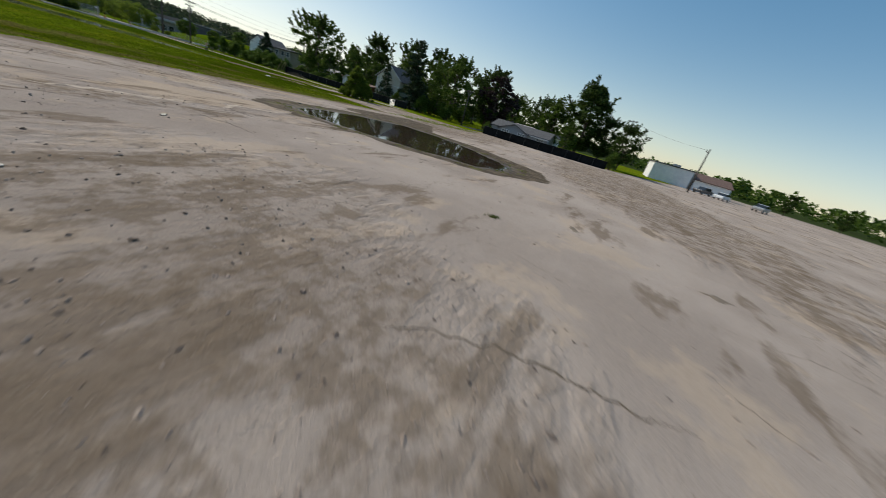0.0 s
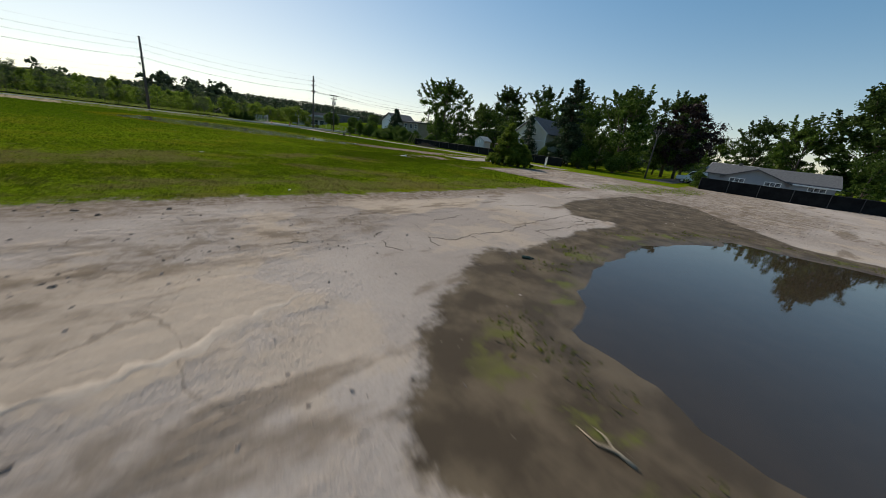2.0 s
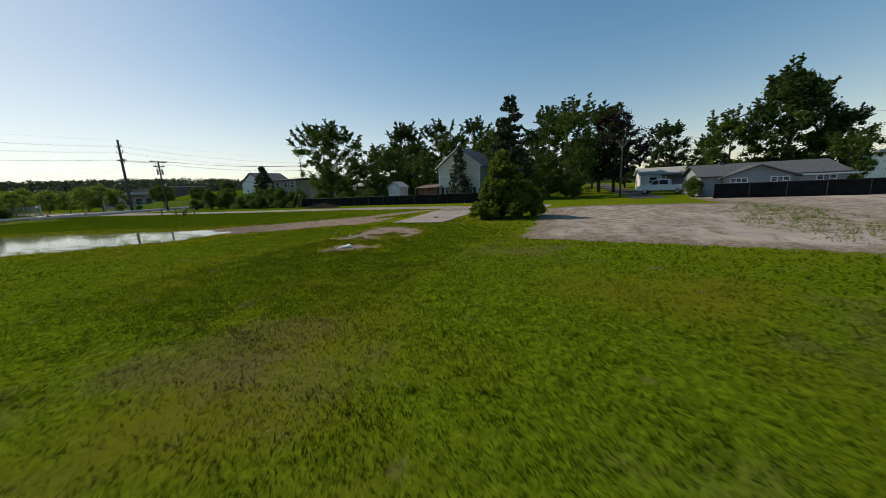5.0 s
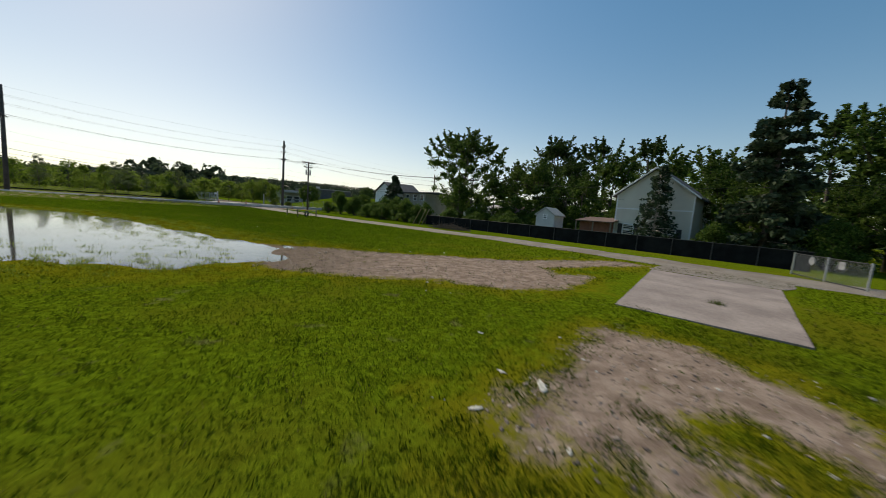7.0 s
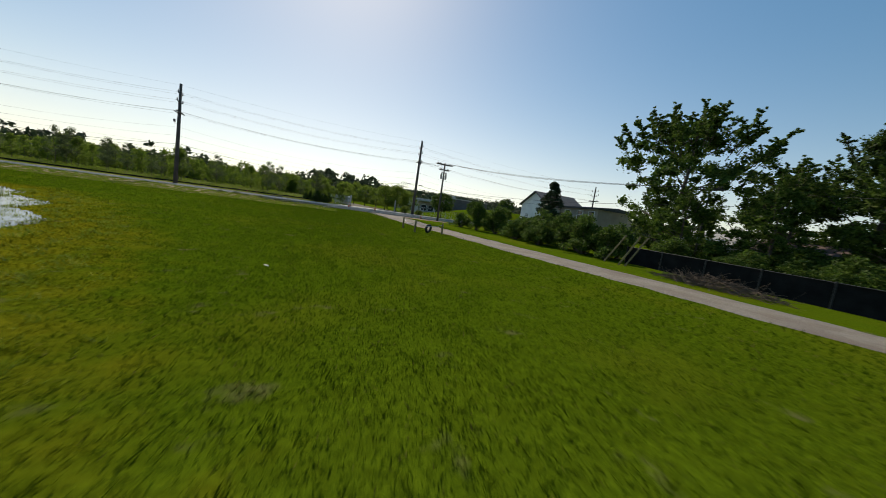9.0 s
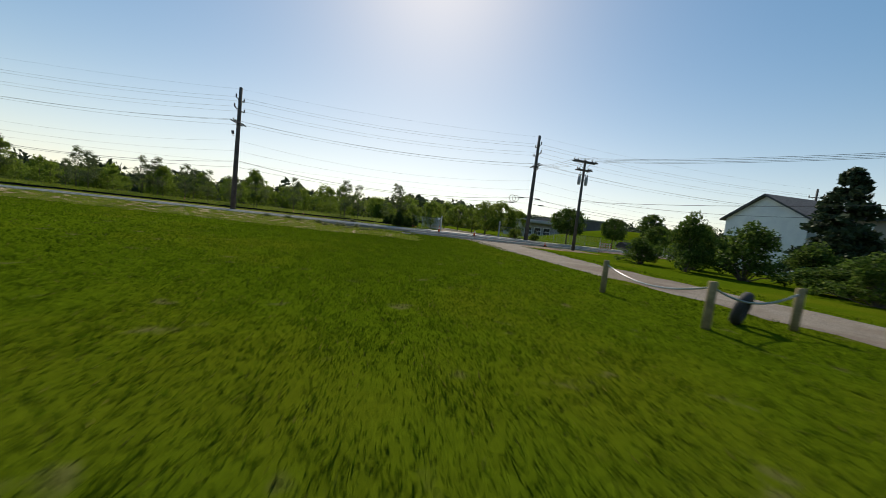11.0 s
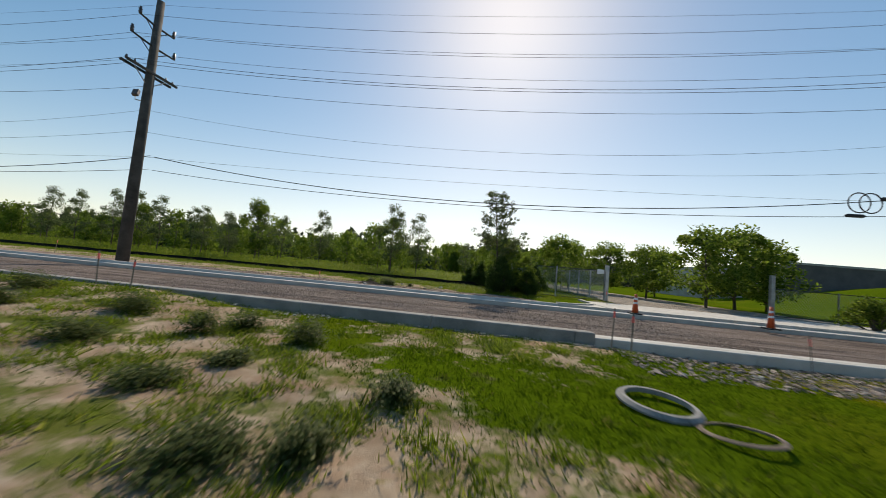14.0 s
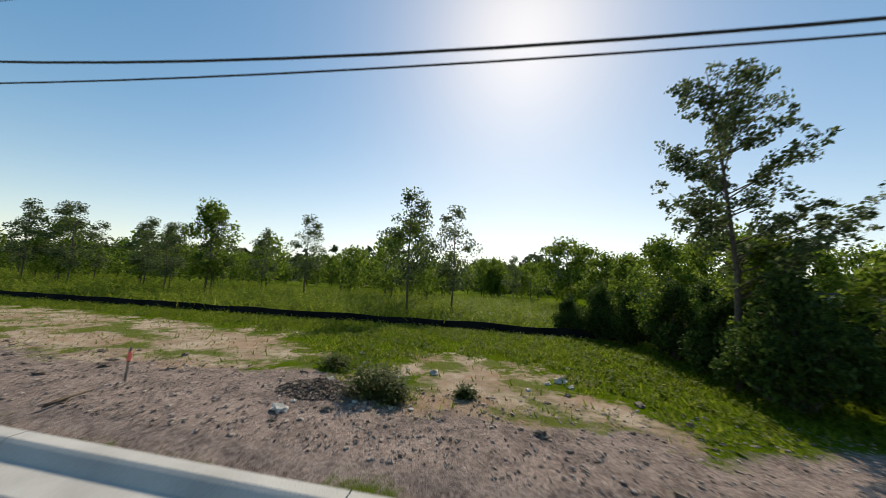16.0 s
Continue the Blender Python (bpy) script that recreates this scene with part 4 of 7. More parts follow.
# ---- poles and wires ----
def utility_pole(name, x, y, h, label, arms, r=0.19, z=0.0, lean=(0, 0)):
    ob = thing(name, label, "utility pole", pose(x, y, z, lean[1], lean[0], 0), "poles along the road")
    part("shaft", tube(bmesh.new(), [(0, 0, -0.15), (0, 0, h * 0.5), (0, 0, h)], [r, r * 0.82, r * 0.62], 14), M_POLE, ob, smooth=True)
    for kind, az, half, turn in arms:
        c, s = math.cos(radians(turn)), math.sin(radians(turn))
        if kind == "wood":
            for side in (-1, 1):
                bm = one_box((-half, -0.05, -0.06), (half, 0.05, 0.06), 0.01)
                bmesh.ops.transform(bm, matrix=pose(-s * 0.2 * side, c * 0.2 * side, az, 0, 0, turn), verts=bm.verts)
                arm = part("crossarm", bm, M_POLE, ob)
            for k in (-0.92, -0.62, 0.62, 0.92):
                px, py = c * half * k, s * half * k
                part("insulator", tube(bmesh.new(), [(px, py, az + 0.05), (px, py, az + 0.14), (px, py, az + 0.2), (px, py, az + 0.27)], [0.03, 0.07, 0.05, 0.03], 8), M_CERAMIC, ob, smooth=True)
            for k in (-1, 1):
                part("brace", tube(bmesh.new(), [(0, 0, az - 0.75), (c * half * 0.6 * k, s * half * 0.6 * k, az - 0.05)], 0.025, 6), M_METAL, ob)
        elif kind == "stand":
            k = 1 if half > 0 else -1
            L = abs(half)
            part("arm", tube(bmesh.new(), [(0, 0, az - 0.1), (c * L * k * 0.5, s * L * k * 0.5, az - 0.07), (c * L * k * 1.25, s * L * k * 1.25, az - 0.03)], [0.06, 0.05, 0.045], 8), M_POLE, ob, smooth=True)
            part("brace", tube(bmesh.new(), [(0, 0, az - 0.6), (c * L * k * 0.75, s * L * k * 0.75, az - 0.08)], 0.022, 6), M_POLE, ob)
            px, py = c * L * k * 1.2, s * L * k * 1.2
            bm = bmesh.new()
            tube(bm, [(px, py, az - 0.05), (px, py, az + 0.08), (px, py, az + 0.1), (px, py, az + 0.2), (px, py, az + 0.22), (px, py, az + 0.32)], [0.05, 0.09, 0.05, 0.09, 0.05, 0.06], 8)
            part("insulator", bm, M_CERAMIC, ob, smooth=True)
        elif kind == "lamp":
            px, py = c * half, s * half
            part("arm", tube(bmesh.new(), [(0, 0, az - 0.25), (px, py, az - 0.2), (px, py, az)], [0.025, 0.025, 0.02], 6), M_METAL, ob)
            bm = one_box((-0.13, -0.08, -0.2), (0.13, 0.08, 0.2), 0.02)
            bmesh.ops.transform(bm, matrix=pose(px, py, az + 0.15, 30, 10, turn), verts=bm.verts)
            part("floodlight", bm, M_CERAMIC, ob, "small boxy floodlight")
        elif kind == "can":
            for k in (-1, 1):
                px, py = c * half * k, s * half * k
                bm = tube(bmesh.new(), [(px, py, az - 0.5), (px, py, az - 0.46), (px, py, az + 0.28), (px, py, az + 0.34)], [0.13, 0.16, 0.16, 0.11], 12)
                can = part("transformer", bm, M_CAN, ob, "grey transformer can", True)
                for q in (-0.1, 0.1):
                    part("bushing", tube(bmesh.new(), [(px + q * 0.6, py, az + 0.3), (px + q, py, az + 0.58)], [0.05, 0.03], 6), M_CERAMIC, can)
            part("bracket", tube(bmesh.new(), [(-c * half, -s * half, az), (c * half, s * half, az)], 0.05, 6), M_METAL, ob)
    return ob


def tall_arms(h):
    return [("stand", h * 0.905, 0.75, 90), ("stand", h * 0.905, -0.75, 90), ("stand", h * 0.825, 0.9, 90), ("stand", h * 0.825, -0.95, 90), ("wood", h * 0.715, 1.3, 90)]


HA, HB, HC = 13.8, 13.5, 9.15
utility_pole("utility_pole", 0.0, 0.1, HA, "tall dark wooden utility pole with stacked arms past the kerb", tall_arms(HA) + [("lamp", 8.6, 0.5, 200)], 0.27, 0.2, (0.6, 0))
utility_pole("utility_pole", 35.65, 0.3, HB, "tall dark wooden utility pole with stacked arms by the driveway", tall_arms(HB) + [("stand", HB * 0.68, -0.7, 90)], 0.26, 0.2, (0.5, 0))
utility_pole("utility_pole", 37.0, -9.4, HC, "wooden utility pole with two crossarms and transformers at the alley corner", [("wood", HC * 0.975, 1.35, 8), ("wood", HC * 0.885, 0.85, 8), ("can", HC * 0.78, 0.4, 8)], 0.17)
utility_pole("utility_pole", -36.5, 0.1, HA, "tall dark wooden utility pole far along the road", tall_arms(HA), 0.26, 0.2)
utility_pole("utility_pole", 80.0, 1.4, 12.2, "wooden utility pole far along the road behind roofs", tall_arms(12.2), 0.2, 0.2)
utility_pole("utility_pole", 48.6, -41.0, 7.4, "slim grey utility pole standing among the trees", [("wood", 6.7, 0.9, 90)], 0.095, 0, (1.5, 0))
utility_pole("utility_pole", 42.5, -85.4, 6.1, "thin dark utility pole beside the side street", [("wood", 5.8, 0.6, 90)], 0.11)
utility_pole("utility_pole", 69.8, -112.2, 10.4, "pale wooden utility pole with a crossarm beside the lot", [("wood", 10.1, 1.0, 60)], 0.17)
utility_pole("utility_pole", 54.1, -125.2, 7.5, "leaning wooden utility pole with two stay legs at the lot edge", [("stand", 7.1, 0.35, 60)], 0.15, 0, (6, 0))


def wire(a, b, sag, r=0.012, mat=None, name="wire", label="thin dark overhead wire strung between poles"):
    pts = []
    a, b = Vector(a), Vector(b)
    for i in range(25):
        k = i / 24
        p = a.lerp(b, k)
        p.z -= sag * 4 * k * (1 - k)
        pts.append(p)
    ob = part(name, tube(bmesh.new(), pts, r, 5), mat or M_WIRE)
    return tagged(ob, label, "wire", "overhead wires")


A, B, L, R = (0.0, 0.1), (35.65, 0.3), (-36.5, 0.1), (80.0, 1.4)
RUNS = [(0.985, 0.0, 0.5, 0.005), (0.905, 0.75, 0.7, 0.008), (0.905, -0.75, 0.8, 0.008), (0.825, 0.9, 0.8, 0.008), (0.825, -0.95, 0.9, 0.008),
        (0.72, 1.2, 0.8, 0.010), (0.72, -0.8, 0.9, 0.010), (0.72, -1.2, 1.0, 0.010), (0.575, 0.1, 1.3, 0.006), (0.487, -0.1, 1.0, 0.007), (0.395, 0.1, 0.35, 0.006)]
for k, dy, sag, r in RUNS:
    wire((L[0], L[1] + dy, HA * k + 0.25), (A[0], A[1] + dy, HA * k + 0.25), sag, r)
    wire((A[0], A[1] + dy, HA * k + 0.25), (B[0], B[1] + dy, HB * k + 0.25), sag, r)
    wire((B[0], B[1] + dy, HB * k + 0.25), (R[0], R[1] + dy, 12.2 * k + 0.25), sag, r)
# thick telephone cables
for z0, z1, sag, r in ((5.93, 5.9, 1.36, 0.02), (5.2, 5.15, 0.78, 0.014)):
    for p, q, u, v in ((L, A, z0, z0), (A, B, z0, z1), (B, R, z1, z1)):
        wire((p[0], p[1] + 0.85, u), (q[0], q[1] + 0.65, v), sag, r, label="thick black telephone cable strung between poles")
# spare cable loop and splice cases near the driveway pole
loop = thing("cable_loop", "coiled spare cable hanging from the telephone line", "cable loop")
for dx in (0.0, 0.42):
    bm = bmesh.new()
    tube(bm, [(33.4 + dx + 0.42 * math.cos(a), 0.9, 5.55 + 0.42 * math.sin(a)) for a in np.linspace(0, 6.283, 29)], 0.025, 6, False)
    part("coil", bm, M_WIRE, loop, smooth=True)
for x, y, z in ((34.6, 0.95, 5.78), (33.3, 0.95, 5.0), (36.8, 0.95, 5.8), (37.4, 0.95, 5.02)):
    tagged(part("splice_case", tube(bmesh.new(), [(x - 0.38, y, z), (x - 0.3, y, z), (x + 0.3, y, z), (x + 0.38, y, z)], [0.03, 0.075, 0.075, 0.03], 8), M_WIRE, smooth=True),
           "black splice case on the telephone cable", "splice case", "splice cases")
# lines from the driveway pole to the corner pole and on along the alley
for dy in (-1.2, -0.4, 0.5, 1.2):
    wire((35.65, 0.3 + dy, HB * 0.715 + 0.2), (37.0 + dy, -9.4 + 0.15 * dy, HC * 0.975 + 0.2), 0.25, 0.011)
    wire((37.0 + dy, -9.4 + 0.15 * dy, HC * 0.975 + 0.2), (48.6, -41.0 + 0.3 * dy, 6.85), 0.7, 0.011)
wire((37.0, -9.4, 5.2), (50.5, -20, 4.8), 0.4, 0.012)
wire((37.0, -9.4, 5.0), (48.6, -41.0, 5.4), 0.6, 0.016)
wire((48.6, -41.0, 5.6), (44.2, -63.6, 4.2), 0.5, 0.012)
wire((48.6, -41.0, 6.7), (42.5, -85.4, 5.8), 0.9, 0.012)
wire((42.5, -85.4, 5.8), (69.8, -112.2, 10.1), 1.0, 0.014)
wire((69.8, -112.2, 10.1), (54.1, -125.2, 7.2), 0.5, 0.014)


# ---- trees ----
def leaves(rnd, centres, per, clump, size, droop=0.0, core=0.0):
    """Leaf blades scattered in clumps about the centres; a share of broad ones fills each clump's core."""
    n = len(centres) * per
    rs = np.random.RandomState(rnd.randint(0, 10 ** 6))
    c = np.repeat(np.array([tuple(v[:3]) for v in centres]), per, 0)
    rad = np.repeat(np.array([v[3] if len(v) > 3 else clump for v in centres]), per)[:, None]
    off = rs.normal(0, 1, (n, 3))
    off /= np.linalg.norm(off, axis=1)[:, None]
    inner = rs.rand(n, 1) < core
    off *= rad * np.where(inner, 0.55, 1.0) * (rs.rand(n, 1) ** 0.45) * np.array([1.0, 1.0, 0.72])
    p = c + off
    p[:, 2] -= droop * rs.rand(n) * rad[:, 0]
    u = rs.normal(0, 1, (n, 3))
    u /= np.linalg.norm(u, axis=1)[:, None]
    v = np.cross(u, rs.normal(0, 1, (n, 3)))
    v /= np.linalg.norm(v, axis=1)[:, None] + 1e-9
    s = size * rs.uniform(0.6, 1.3, (n, 1)) * (np.where(inner, 2.1, 0.8) if core else 1.0)
    q = np.empty((n, 4, 3))
    q[:, 0] = p - u * s
    q[:, 1] = p + v * s * 0.55
    q[:, 2] = p + u * s
    q[:, 3] = p - v * s * 0.55
    f = np.arange(n * 4).reshape(n, 4)
    return q.reshape(-1, 3), f


def crown_mesh(name, q, f, material, parent, floor=0.02):
    q = q.copy()
    q[:, 2] = np.maximum(q[:, 2], floor)
    ob = raw(name, q.tolist(), f.tolist(), material, parent)
    return ob


def broadleaf(seed, h, spread, leaf, label, category="tree", per=34, clump=1.0, size=0.22, limbs=11, clear=0.22, trunk=0.28, bark=None, fill=60, m=None, group="trees", taper=0.35, spikes=0, gaps=-0.3, loose=False, core=0.0):
    """Trunk, limbs and a crown of leaf clumps that fill an uneven egg, with gaps."""
    rnd = random.Random(seed)
    ob = thing("tree", label, category, m, group)
    bm = bmesh.new()
    wob = [Vector((0.03 * h * rnd.uniform(-1, 1), 0.03 * h * rnd.uniform(-1, 1), 0)) for _ in range(2)]
    spine = [Vector((0, 0, -0.1)), wob[0] + Vector((0, 0, h * 0.33)), wob[1] + Vector((0, 0, h * 0.62)), wob[1] + Vector((0, 0, h * 0.9))]
    tube(bm, spine, [trunk, trunk * 0.72, trunk * 0.42, trunk * 0.1], 9)
    mid, half = h * (clear + 1) / 2, h * (1 - clear) / 2
    cs = []
    for i in range(limbs * 2 + fill):
        a, u = rnd.uniform(0, 6.283), rnd.uniform(-0.97, 0.97)
        if loose and u > 0.2 and rnd.random() < u * 0.85:
            continue
        k = 0.25 + 0.75 * rnd.random() ** 0.5
        ring = math.sqrt(max(0.0, 1 - u * u)) * (1 - taper * max(0, u))
        lump = 0.82 + 0.34 * noise.noise(Vector((math.cos(a) * 1.3, math.sin(a) * 1.3, u * 1.7 + seed)))
        r = spread * ring * k * lump
        p = Vector((math.cos(a) * r, math.sin(a) * r, mid + half * u * (0.9 + 0.2 * (lump - 0.82))))
        if noise.noise(p * (2.2 / spread) + Vector((seed * 3.1, 0, 0))) < gaps:
            continue
        c = clump * rnd.uniform(0.5, 1.15)
        cs.append((p.x, p.y, min(p.z, h - c * 0.4), c))
        if i < limbs * 2:
            zz = max(clear * h * 0.75, min(p.z - 0.32 * r - 0.05 * h, h * 0.8))
            f = zz / h
            base = spine[0].lerp(spine[1], f / 0.33) if f < 0.33 else spine[1].lerp(spine[2], (f - 0.33) / 0.29) if f < 0.62 else spine[2].lerp(spine[3], (f - 0.62) / 0.28)
            r0 = trunk * max(0.12, 0.42 - 0.3 * f)
            tube(bm, [base, base.lerp(p, 0.5) + Vector((0, 0, 0.02 * h)), p], [r0, r0 * 0.55, r0 * 0.12], 5)
    tips = []
    for i in range(spikes):
        a, r = rnd.uniform(0, 6.283), spread * rnd.uniform(0.1, 0.95)
        z0 = mid + half * math.sqrt(max(0, 1 - (r / spread) ** 2)) * 0.8 - 0.5
        p = Vector((math.cos(a) * r * 0.86, math.sin(a) * r * 0.86, z0))
        way = Vector((math.cos(a) * r / spread * 0.9, math.sin(a) * r / spread * 0.9, 1)).normalized()
        long = rnd.uniform(1.6, 3.2)
        tube(bm, [p - way, p + way * long], [0.05, 0.01], 4)
        for j in range(9):
            q = p + way * (long * j / 8)
            tips.append((q.x, q.y, q.z, 0.42 - 0.038 * j))
            if j < 8:
                out = (Vector((rnd.gauss(0, 1), rnd.gauss(0, 1), 0)).normalized() + way * rnd.uniform(0.1, 0.8)).normalized()
                reach = (1.3 - 0.11 * j) * rnd.uniform(0.6, 1.2)
                for k in range(1, 5):
                    s = q + out * (reach * k / 4)
                    tips.append((s.x, s.y, s.z, 0.22 - 0.03 * k))
    part("trunk", bm, bark or M_BARK, ob, smooth=True)
    q, f = leaves(rnd, cs, per, clump, size, 0.15, core)
    if tips:
        q2, f2 = leaves(rnd, tips, 12, 0.2, size * 0.75, 0.2)
        f = np.concatenate([f, f2 + len(q)])
        q = np.concatenate([q, q2])
    crown_mesh("crown", q, f, leaf, ob, clear * h * 0.6)
    return ob


def conifer(seed, h, spread, label, m=None, ragged=0.3, bark=None, per=16, size=0.2):
    """Whorled boughs, thin and ragged."""
    rnd = random.Random(seed)
    ob = thing("conifer", label, "tree", m, "trees")
    bm = tube(bmesh.new(), [(0, 0, -0.1), (0.02 * h, 0, h * 0.5), (0, 0.01 * h, h)], [h * 0.018, h * 0.011, 0.015], 8)
    cs = []
    z = h * 0.12
    while z < h * 0.985:
        k = (z / h)
        reach = spread * (1 - k) ** 0.8 * 1.05 + 0.12
        for i in range(5 if k < 0.8 else 4):
            if rnd.random() < ragged * 0.6:
                continue
            a = rnd.uniform(0, 6.283)
            r = reach * rnd.uniform(1 - ragged, 1.1)
            tip = Vector((math.cos(a) * r, math.sin(a) * r, z - r * 0.12 + 0.03 * h * (k > 0.6)))
            base = Vector((0, 0, z))
            tube(bm, [base, base.lerp(tip, 0.5) + Vector((0, 0, 0.05 * r)), tip], [0.03 + 0.012 * r, 0.02, 0.006], 4)
            m_n = max(2, int(r / 0.38))
            for j in range(1, m_n + 1):
                p = base.lerp(tip, (j + 0.2) / (m_n + 0.2))
                cs.append((p.x, p.y, p.z - 0.08, 0.30 + 0.10 * r * rnd.random()))
        z += h * rnd.uniform(0.028, 0.045)
    part("trunk", bm, bark or M_BARK, ob, smooth=True)
    q, f = leaves(rnd, cs, per, 0.3, size, 0.5)
    crown_mesh("crown", q, f, M_NEEDLE, ob, 0.3)
    return ob


def shrub(seed, h, spread, leaf, label, per=40, size=0.14, m=None, name="bush", lumps=42, group="bushes", floor=0.02):
    rnd = random.Random(seed)
    ob = thing(name, label, "bush", m, group)
    bm = bmesh.new()
    cs = []
    for i in range(lumps):
        a, k = rnd.uniform(0, 6.283), math.sqrt(rnd.random())
        z = rnd.random() ** 0.8
        r = spread * k * (1 - 0.55 * z ** 2) * rnd.uniform(0.75, 1.12)
        p = Vector((math.cos(a) * r, math.sin(a) * r, 0.12 * h + z * h * 0.8 * (1 - 0.35 * k)))
        cs.append((p.x, p.y, p.z, 0.2 * spread * rnd.uniform(0.7, 1.4) + 0.1))
        if i % 3 == 0:
            tube(bm, [(p.x * 0.1, p.y * 0.1, -0.05), (p.x * 0.5, p.y * 0.5, p.z * 0.6), tuple(p)], [0.05, 0.03, 0.01], 5)
    part("stem", bm, M_BARK, ob)
    q, f = leaves(rnd, cs, per, 0.5, size)
    crown_mesh("foliage", q, f, leaf, ob, floor)
    return ob


def at(x, y, turn=0.0, s=1.0, sz=None, z=0.0):
    return pose(x, y, z, 0, 0, turn) @ Matrix.Diagonal((s, s, sz or s, 1))


maple = broadleaf(11, 13.9, 7.6, M_LEAF, "tall green maple with spiky open crown behind the fence", core=0.18, per=84, clump=1.1, size=0.16, limbs=18, clear=0.14, trunk=0.34, fill=130, spikes=46, gaps=-0.16, m=at(51.0, -37.2))
round_maple = broadleaf(12, 14.5, 5.4, M_LEAF_DEEP, "dense dark green maple with a rounded crown", core=0.18, per=84, clump=1.25, size=0.18, limbs=12, clear=0.12, trunk=0.32, fill=150, spikes=18, m=at(62.5, -46.8))
open_tree = broadleaf(13, 17.0, 5.6, M_LEAF_DEEP, "tall tree with gaps in its dark crown", core=0.18, per=50, clump=1.1, size=0.22, limbs=14, clear=0.2, trunk=0.3, fill=75, spikes=14, m=at(77.5, -48.6))
purple = broadleaf(14, 14.8, 6.8, M_LEAF_PURPLE, "purple-leaved maple with a dark rounded crown", core=0.18, per=90, clump=1.35, size=0.19, limbs=12, clear=0.14, trunk=0.3, fill=150, m=at(57.5, -85.4, 0, 0.8))
big = broadleaf(15, 16.2, 5.4, M_LEAF_DEEP, "very large dark green tree behind the ranch house", core=0.18, per=90, clump=1.35, size=0.2, limbs=14, clear=0.06, trunk=0.4, fill=260, spikes=10, taper=0.2, gaps=-0.45, m=at(57.9, -104.2, 0, 0.88))
mid_tree = broadleaf(16, 9.5, 4.2, M_LEAF, "middle-sized green tree behind the fence", core=0.18, per=70, clump=0.95, size=0.15, limbs=10, clear=0.08, trunk=0.2, fill=110, spikes=14, m=at(58.0, -43.0))
PLACES = [
    (open_tree, 80.5, -56, 70, 1.0, "tall broken-topped tree behind the beige house"),
    (mid_tree, 50.5, -70.0, 40, 0.72, ""), (mid_tree, 50.8, -73.0, 130, 0.62, ""), (mid_tree, 47.5, -79.5, 200, 1.12, "green tree with a full crown past the gate"),
    (round_maple, 58.5, -83.4, 30, 0.86, ""), (open_tree, 54.5, -76.4, 140, 0.72, "tall thin-crowned tree with dead top twigs"),
    (mid_tree, 66, -80.2, 80, 0.8, "yellowish green tree beside the side street"), (round_maple, 68.9, -93.6, 100, 0.72, "round green tree behind the ranch house roof"),
    (mid_tree, 57.5, -98.6, 10, 0.95, ""), (round_maple, 60.7, -97.0, 310, 0.5, ""), (mid_tree, 45.2, -103.9, 190, 0.52, "small yellow-green tree beside the ranch house"),
    (round_maple, 57.5, -109.0, 75, 0.6, ""), (round_maple, 53.4, -113.0, 220, 0.55, "green tree at the end of the dark fence"), (mid_tree, 72, -62, 120, 1.25, ""), (mid_tree, 66, -55, 20, 1.2, ""),
    (mid_tree, 62, -68, 280, 1.1, ""), (round_maple, 82, -70, 310, 0.9, ""), (mid_tree, 56, -32, 60, 0.75, ""), (mid_tree, 64, -38, 150, 0.8, ""),
    (mid_tree, 45.5, -41.5, 15, 0.62, ""), (mid_tree, 47, -46.5, 75, 0.7, ""), (mid_tree, 49.5, -51.5, 135, 0.85, ""), (round_maple, 57, -52, 40, 0.7, ""), (mid_tree, 49.5, -57.5, 195, 0.7, ""), (mid_tree, 46.5, -72.5, 200, 0.6, ""), (mid_tree, 45.8, -77.5, 255, 0.55, ""),
    (round_maple, 78.4, -82.3, 15, 0.67, ""), (mid_tree, 75.3, -88.1, 15, 0.76, ""), (mid_tree, 100, -78, 15, 1.2, ""),
]
for src, x, y, turn, s, label in PLACES:
    c = copy_thing(src, at(x, y, turn, s))
    if label:
        tagged(c, label)
conifer(21, 12.3, 3.6, "tall ragged spruce with thin drooping boughs", at(42.6, -73.4), 0.35, per=22, size=0.22)
conifer(22, 6.9, 1.9, "small half-dead spruce in front of the beige house", at(42.6, -66.7), 0.4, per=12, size=0.16, bark=M_BARK_PALE)
conifer(23, 7.4, 2.6, "dark spreading evergreen beside the white house", at(47.4, -23.2), 0.2, per=24, size=0.2)
# big shrub at the slab
shrub(31, 4.75, 1.25, M_LEAF_LIGHT_BUSH, "tall leafy green shrub standing in the turf beside the old lot", per=120, size=0.10, m=at(22.0, -77.7), lumps=90)
for x, y, turn, h, r in ((21.6, -77.2, 40, 2.7, 1.15), (22.7, -78.7, 160, 3.1, 1.1), (21.7, -78.5, 260, 2.2, 1.2), (21.3, -76.6, 310, 1.5, 0.75), (22.9, -79.5, 95, 2.0, 0.7)):
    shrub(int(turn), h, r, M_LEAF_LIGHT_BUSH, "low leafy skirt of shoots round the tall shrub", per=90, size=0.10, m=at(x, y, turn), lumps=34)
hedge = shrub(32, 4.0, 2.4, M_LEAF, "green leafy bush beside the alley", per=110, size=0.11, m=at(38.5, -36.2, 280, 0.8, 0.92), lumps=56)
